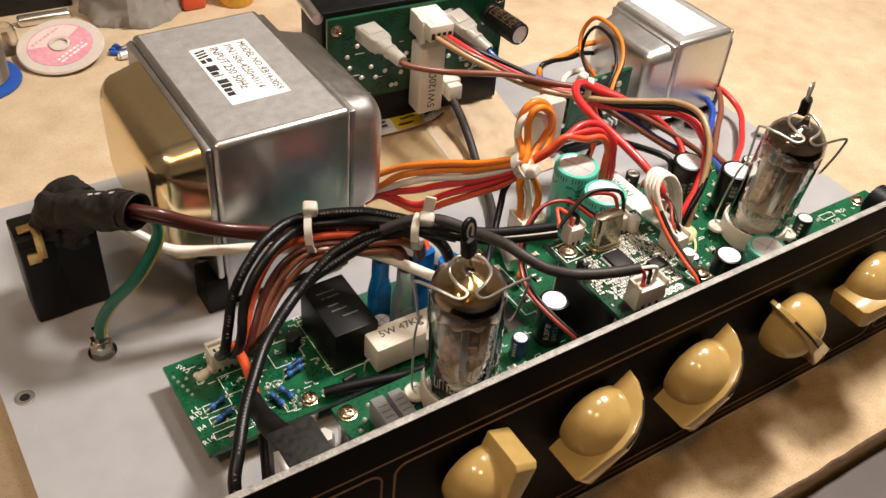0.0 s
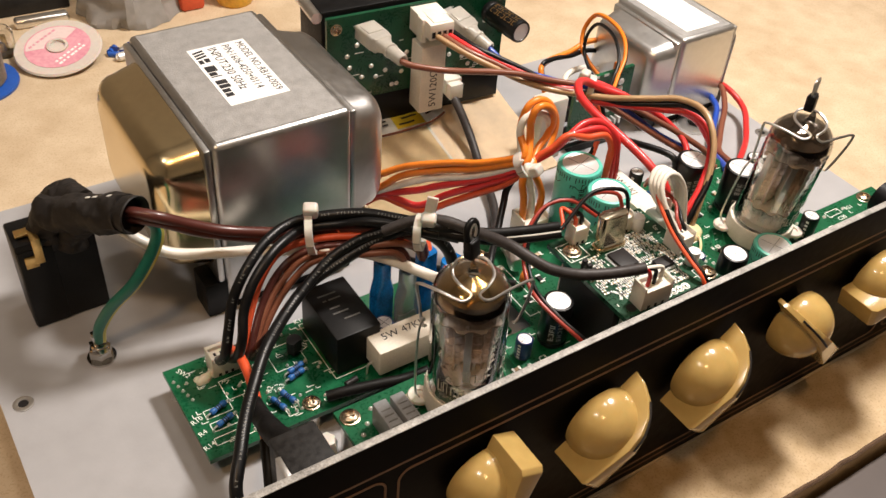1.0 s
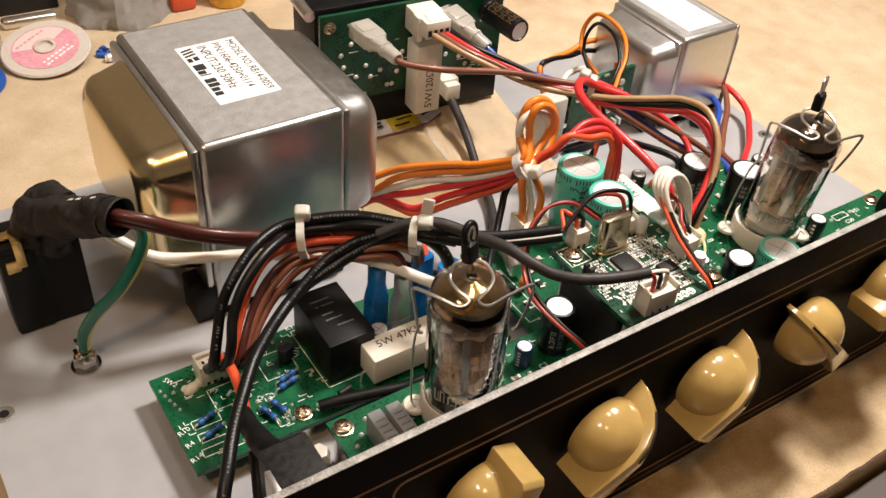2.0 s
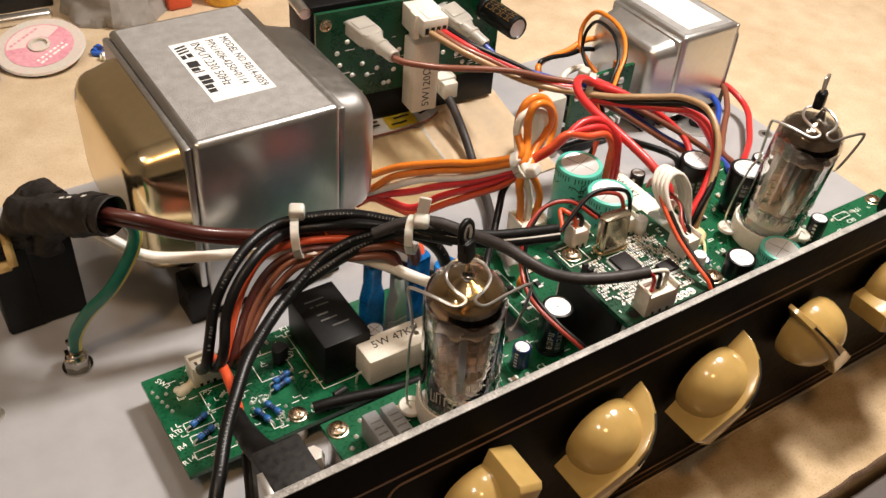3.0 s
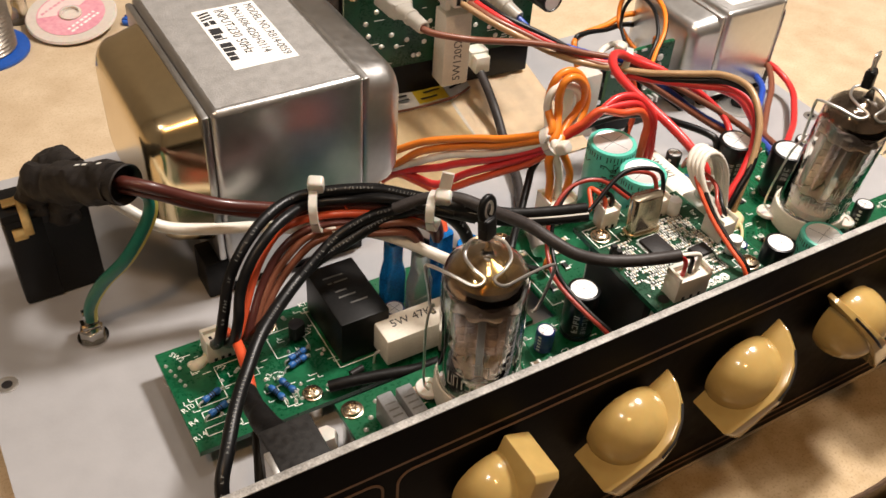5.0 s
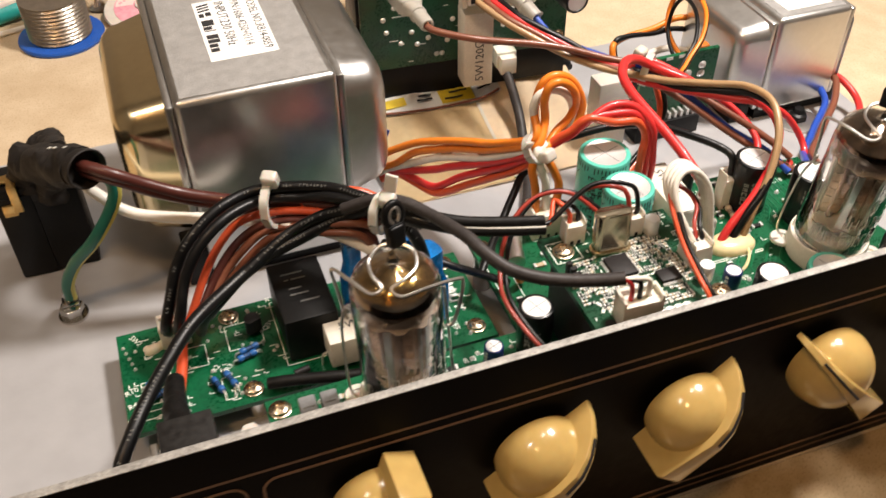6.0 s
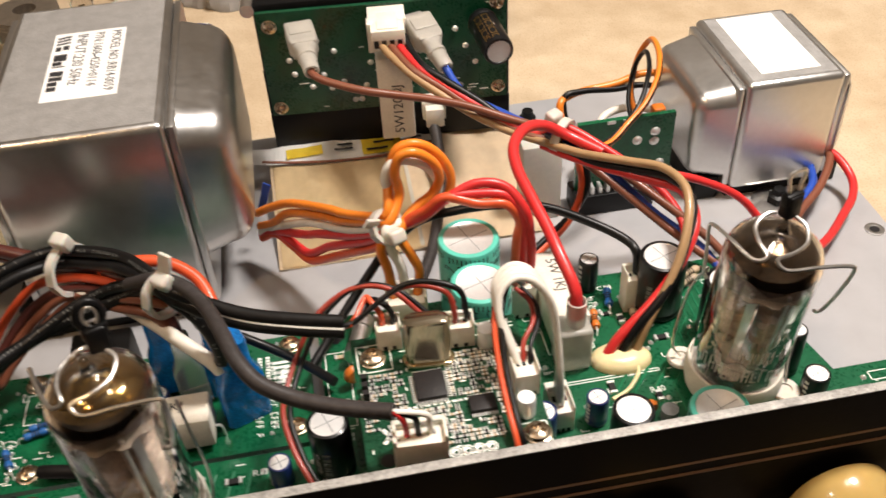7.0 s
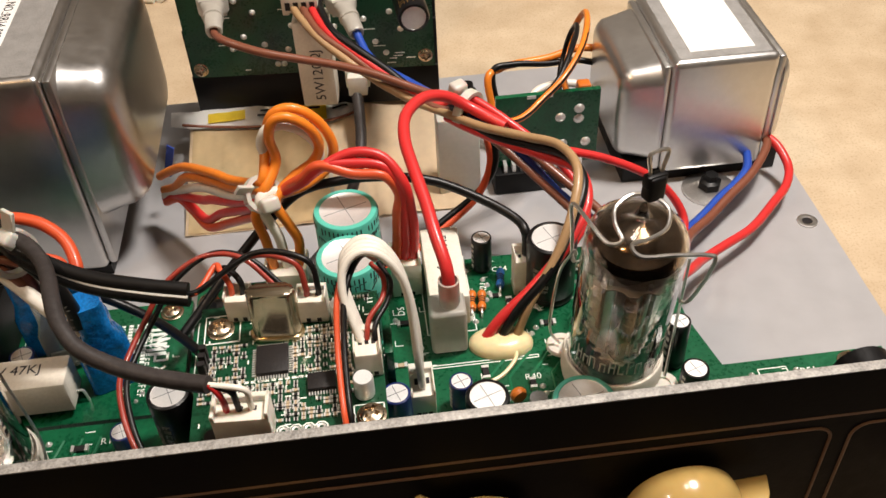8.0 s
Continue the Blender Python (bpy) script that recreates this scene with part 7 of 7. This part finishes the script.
M_PINK = mat("pink_printed_card", (0.72, 0.26, 0.35), 0.5, 0, 0.12, 60, col2=(0.78, 0.40, 0.46))
M_REELPAPER = mat("pale_pink_paper", (0.74, 0.60, 0.58), 0.6, 0, 0.06, 60)
M_REEL = mat("translucent_reel_plastic", (0.62, 0.56, 0.50), 0.35, 0, 0.06, 60, sss=0.2)
M_BLUEPL = mat("blue_reel_plastic", (0.02, 0.10, 0.45), 0.35, 0, 0.1, 60)
M_TEAL = mat("teal_plastic", (0.02, 0.30, 0.28), 0.4, 0, 0.12, 60)
M_AMBER = mat("amber_parts", (0.75, 0.42, 0.05), 0.35, 0, 0.2, 60)
M_BAG = mat("crinkled_clear_bag", (0.40, 0.385, 0.365), 0.16, 0.0, 0.1, 30, 0.5, 60, trans=0.35, ior=1.2)
M_SOLDERW = mat("solder_wire_coil", (0.45, 0.40, 0.34), 0.3, 0.9, 0.15, 300, 0.3, 900)

reel = thing("thread_reel", "flat translucent reel with a pink printed disc", "reel")
RT = Matrix.Translation(V(0.5, 312.5, BENCH + 3.6)) @ Matrix.Rotation(radians(11), 4, Vector((0.82, -0.57, 0))) @ Matrix.Rotation(radians(28), 4, 'Z') @ Matrix.Diagonal((0.82, 0.82, 1, 1))
mk("flange", lambda b: bm_lathe(b, [(4, 1.0), (24, 1.0), (24.8, 1.8), (24, 2.6), (4, 2.6)], 44, RT), M_REEL, reel)
mk("printed_disc", lambda b: bm_lathe(b, [(6.2, 2.7), (18.5, 2.7), (18.5, 2.8), (6.2, 2.8)], 40, RT), M_PINK, reel, "pink printed paper ring")
mk("pale_half", lambda b: bm_prism(b, [(17.6 * math.cos(radians(a)), 17.6 * math.sin(radians(a))) for a in range(8, 141, 6)] + [(7.4 * math.cos(radians(a)), 7.4 * math.sin(radians(a))) for a in range(140, 7, -12)], 2.82, 2.87, RT), M_REELPAPER, reel, "pale half of the printed ring")
rnd = random.Random(3)
for row in (-9.6, -12.6, 11.0):
    for k in range(7):
        w_ = rnd.uniform(1.2, 2.6)
        mk("print_bar", lambda b: bm_box(b, -10.5 + 3.0 * k, -10.5 + 3.0 * k + w_, row, row + 1.5, 2.88, 2.93, tr=RT), M_LABEL if row < 0 else M_PINK, reel)
mk("hub", lambda b: bm_lathe(b, [(0, 0), (6, 0), (6, 3.6), (4.5, 3.8), (4.3, 2.4), (0, 2.4)], 28, RT), M_REEL, reel)
spool = thing("solder_spool", "blue-flanged spool of solder wire", "spool")
ST = at(-40.0, 304.5, BENCH)
mk("lower_flange", lambda b: bm_lathe(b, [(0, 0), (19, 0), (19.4, 1.2), (19, 2.2), (0, 2.2)], 36, ST), M_BLUEPL, spool, "bright blue plastic flange")
mk("wound_wire", lambda b: bm_lathe(b, [(0, 2.2)] + [(13.6 + 0.7 * (k % 2), 2.2 + 0.9 * k) for k in range(22)] + [(5, 21.6), (5, 14), (0, 14)], 32, ST), M_SOLDERW, spool, "dull wound solder wire")
clutter = thing("teal_cutter", "teal-handled tool lying at the back of the bench", "hand tool")
mk("handle", lambda b: bm_sweep(b, [(-82, 319, BENCH + 4), (-69, 326, BENCH + 5), (-53, 331, BENCH + 6), (-45, 340, BENCH + 6)], 5.2, 12, 6, r2=3.4), M_TEAL, clutter)
mk("inlay", lambda b: bm_sweep(b, [(-72, 325.5, BENCH + 8), (-62, 329, BENCH + 9), (-54, 332, BENCH + 9)], 3.0, 10, 6), M_REEL, clutter)
strip = tagged(mk("white_strip", lambda b: bm_sweep(b, [(-98, 306, BENCH + 1), (-84, 310, BENCH + 1.5), (-64, 316, BENCH + 1.2), (-46, 321, BENCH + 1)], 1.4, 8, 6), W_WHITE), "white cord lying on the bench", "cord")
rod = tagged(mk("metal_bar", lambda b: bm_box(b, -13, 13, -3, 3, 0, 5, 1.6, 3, at(2, 349, BENCH, 0, 0, -4)), M_TIN), "short bright metal bar", "metal bar")
jar = thing("glass_vial", "small clear glass vial with gold leads", "vial")
mk("glass", lambda b: bm_lathe(b, [(0, 0), (7, 0), (7.4, 1), (7.4, 17), (5, 20), (4.6, 20), (6.9, 16.5), (6.9, 1.5), (0, 1.2)], 28, at(-21, 327, BENCH) @ Matrix.Diagonal((0.72, 0.72, 0.7, 1))), M_GLASS, jar)
mk("contents", lambda b: [bm_sweep(b, [(-23 + 1.2 * k, 325.4 + 0.6 * k, BENCH + 2), (-22 + 0.7 * k, 327, BENCH + 6), (-22 + 0.6 * k, 326.4, BENCH + 10)], 0.7, 6, 4) for k in range(4)], M_BRASSY, jar)


def crumple(b, cx, cy, rx, ry, h, seed):
    nx, ny = 40, 26
    rings = []
    for j in range(ny + 1):
        v = j / ny
        ring = []
        for i in range(nx):
            a = 2 * math.pi * i / nx
            p = Vector((math.cos(a) * (1 - v ** 1.6), math.sin(a) * (1 - v ** 1.6), v))
            d = 1 + 0.22 * noise.noise(p * 2.2 + Vector((seed, 0, 0))) + 0.12 * noise.noise(p * 6 + Vector((0, seed, 0)))
            ring.append(b.verts.new(V(cx + p.x * rx * d, cy + p.y * ry * d, BENCH + 0.2 + h * v * (1 + 0.25 * noise.noise(p * 3 + Vector((seed, seed, 0)))))))
        rings.append(ring)
    for a, c in zip(rings, rings[1:]):
        for i in range(nx):
            k = (i + 1) % nx
            b.faces.new((a[i], a[k], c[k], c[i]))


tagged(mk("parts_bag", lambda b: crumple(b, 46, 345, 27, 22, 46, 1.7), M_BAG, smooth=25), "crumpled clear plastic parts bag", "plastic bag", "parts bags")
tagged(mk("parts_bag", lambda b: crumple(b, 128, 372, 34, 20, 30, 4.1), M_BAG, smooth=25), "crumpled clear plastic parts bag", "plastic bag", "parts bags")
tagged(mk("parts_bag", lambda b: crumple(b, 22, 402, 50, 22, 40, 7.3), M_BAG, smooth=25), "crumpled clear plastic parts bag", "plastic bag", "parts bags")
tagged(mk("amber_pot", lambda b: bm_lathe(b, [(0, 0), (9, 0), (10, 2), (10, 20), (8.6, 22), (0, 22)], 28, at(98, 332, BENCH)), M_AMBER), "amber plastic pot behind the transformer", "pot")
tagged(mk("parts_box", lambda b: bm_box(b, 68, 81, 330, 342, BENCH, BENCH + 16, 2), W_ORED), "small red-orange plastic box", "box")
rnd = random.Random(14)
for k in range(12):
    bx, by = 26 + rnd.uniform(-4, 10), 302 + rnd.uniform(-6, 7)
    m = rnd.choice((M_CAPBLU, M_ALU, M_CHIP, M_WHITE, M_TIN, M_BLUEPL))
    r_, h_ = rnd.uniform(1.2, 2.4), rnd.uniform(4, 8)
    tagged(mk("loose_component", lambda b: bm_lathe(b, [(0, -h_ / 2), (r_, -h_ / 2), (r_, h_ / 2), (0, h_ / 2)], 12, at(bx, by, BENCH + r_, 90, 0, rnd.uniform(0, 180))), m), "small loose electronic component on the bench", "electronic component", "loose components")
tagged(mk("tool_tray", lambda b: (bm_box(b, -24, 24, -12, 12, 0, 3, 1, 2, at(-4, 374, BENCH, 0, 0, -3)), bm_box(b, -24, 24, 9, 12, 1, 17, 1.2, 2, at(-4, 374, BENCH, 0, 0, -3)), bm_box(b, -24, 24, -12, -9.5, 1, 11, 1.2, 2, at(-4, 374, BENCH, 0, 0, -3))), M_SCUFF), "scuffed black plastic tray at the back of the bench", "tray")
box = thing("steel_bracket", "brown-grey steel box behind the upright board", "bracket")
mk("body", lambda b: bm_box(b, -26, 16, -3, 30, 0, 62, 1.0, 2, at(128, 236, BENCH, 0, 0, -8)), M_GREYBOX, box)
mk("ledge", lambda b: bm_box(b, -28, 18, -7, -3, 8, 12, 0.6, 1, at(128, 236, BENCH, 0, 0, -8)), M_TIN, box)
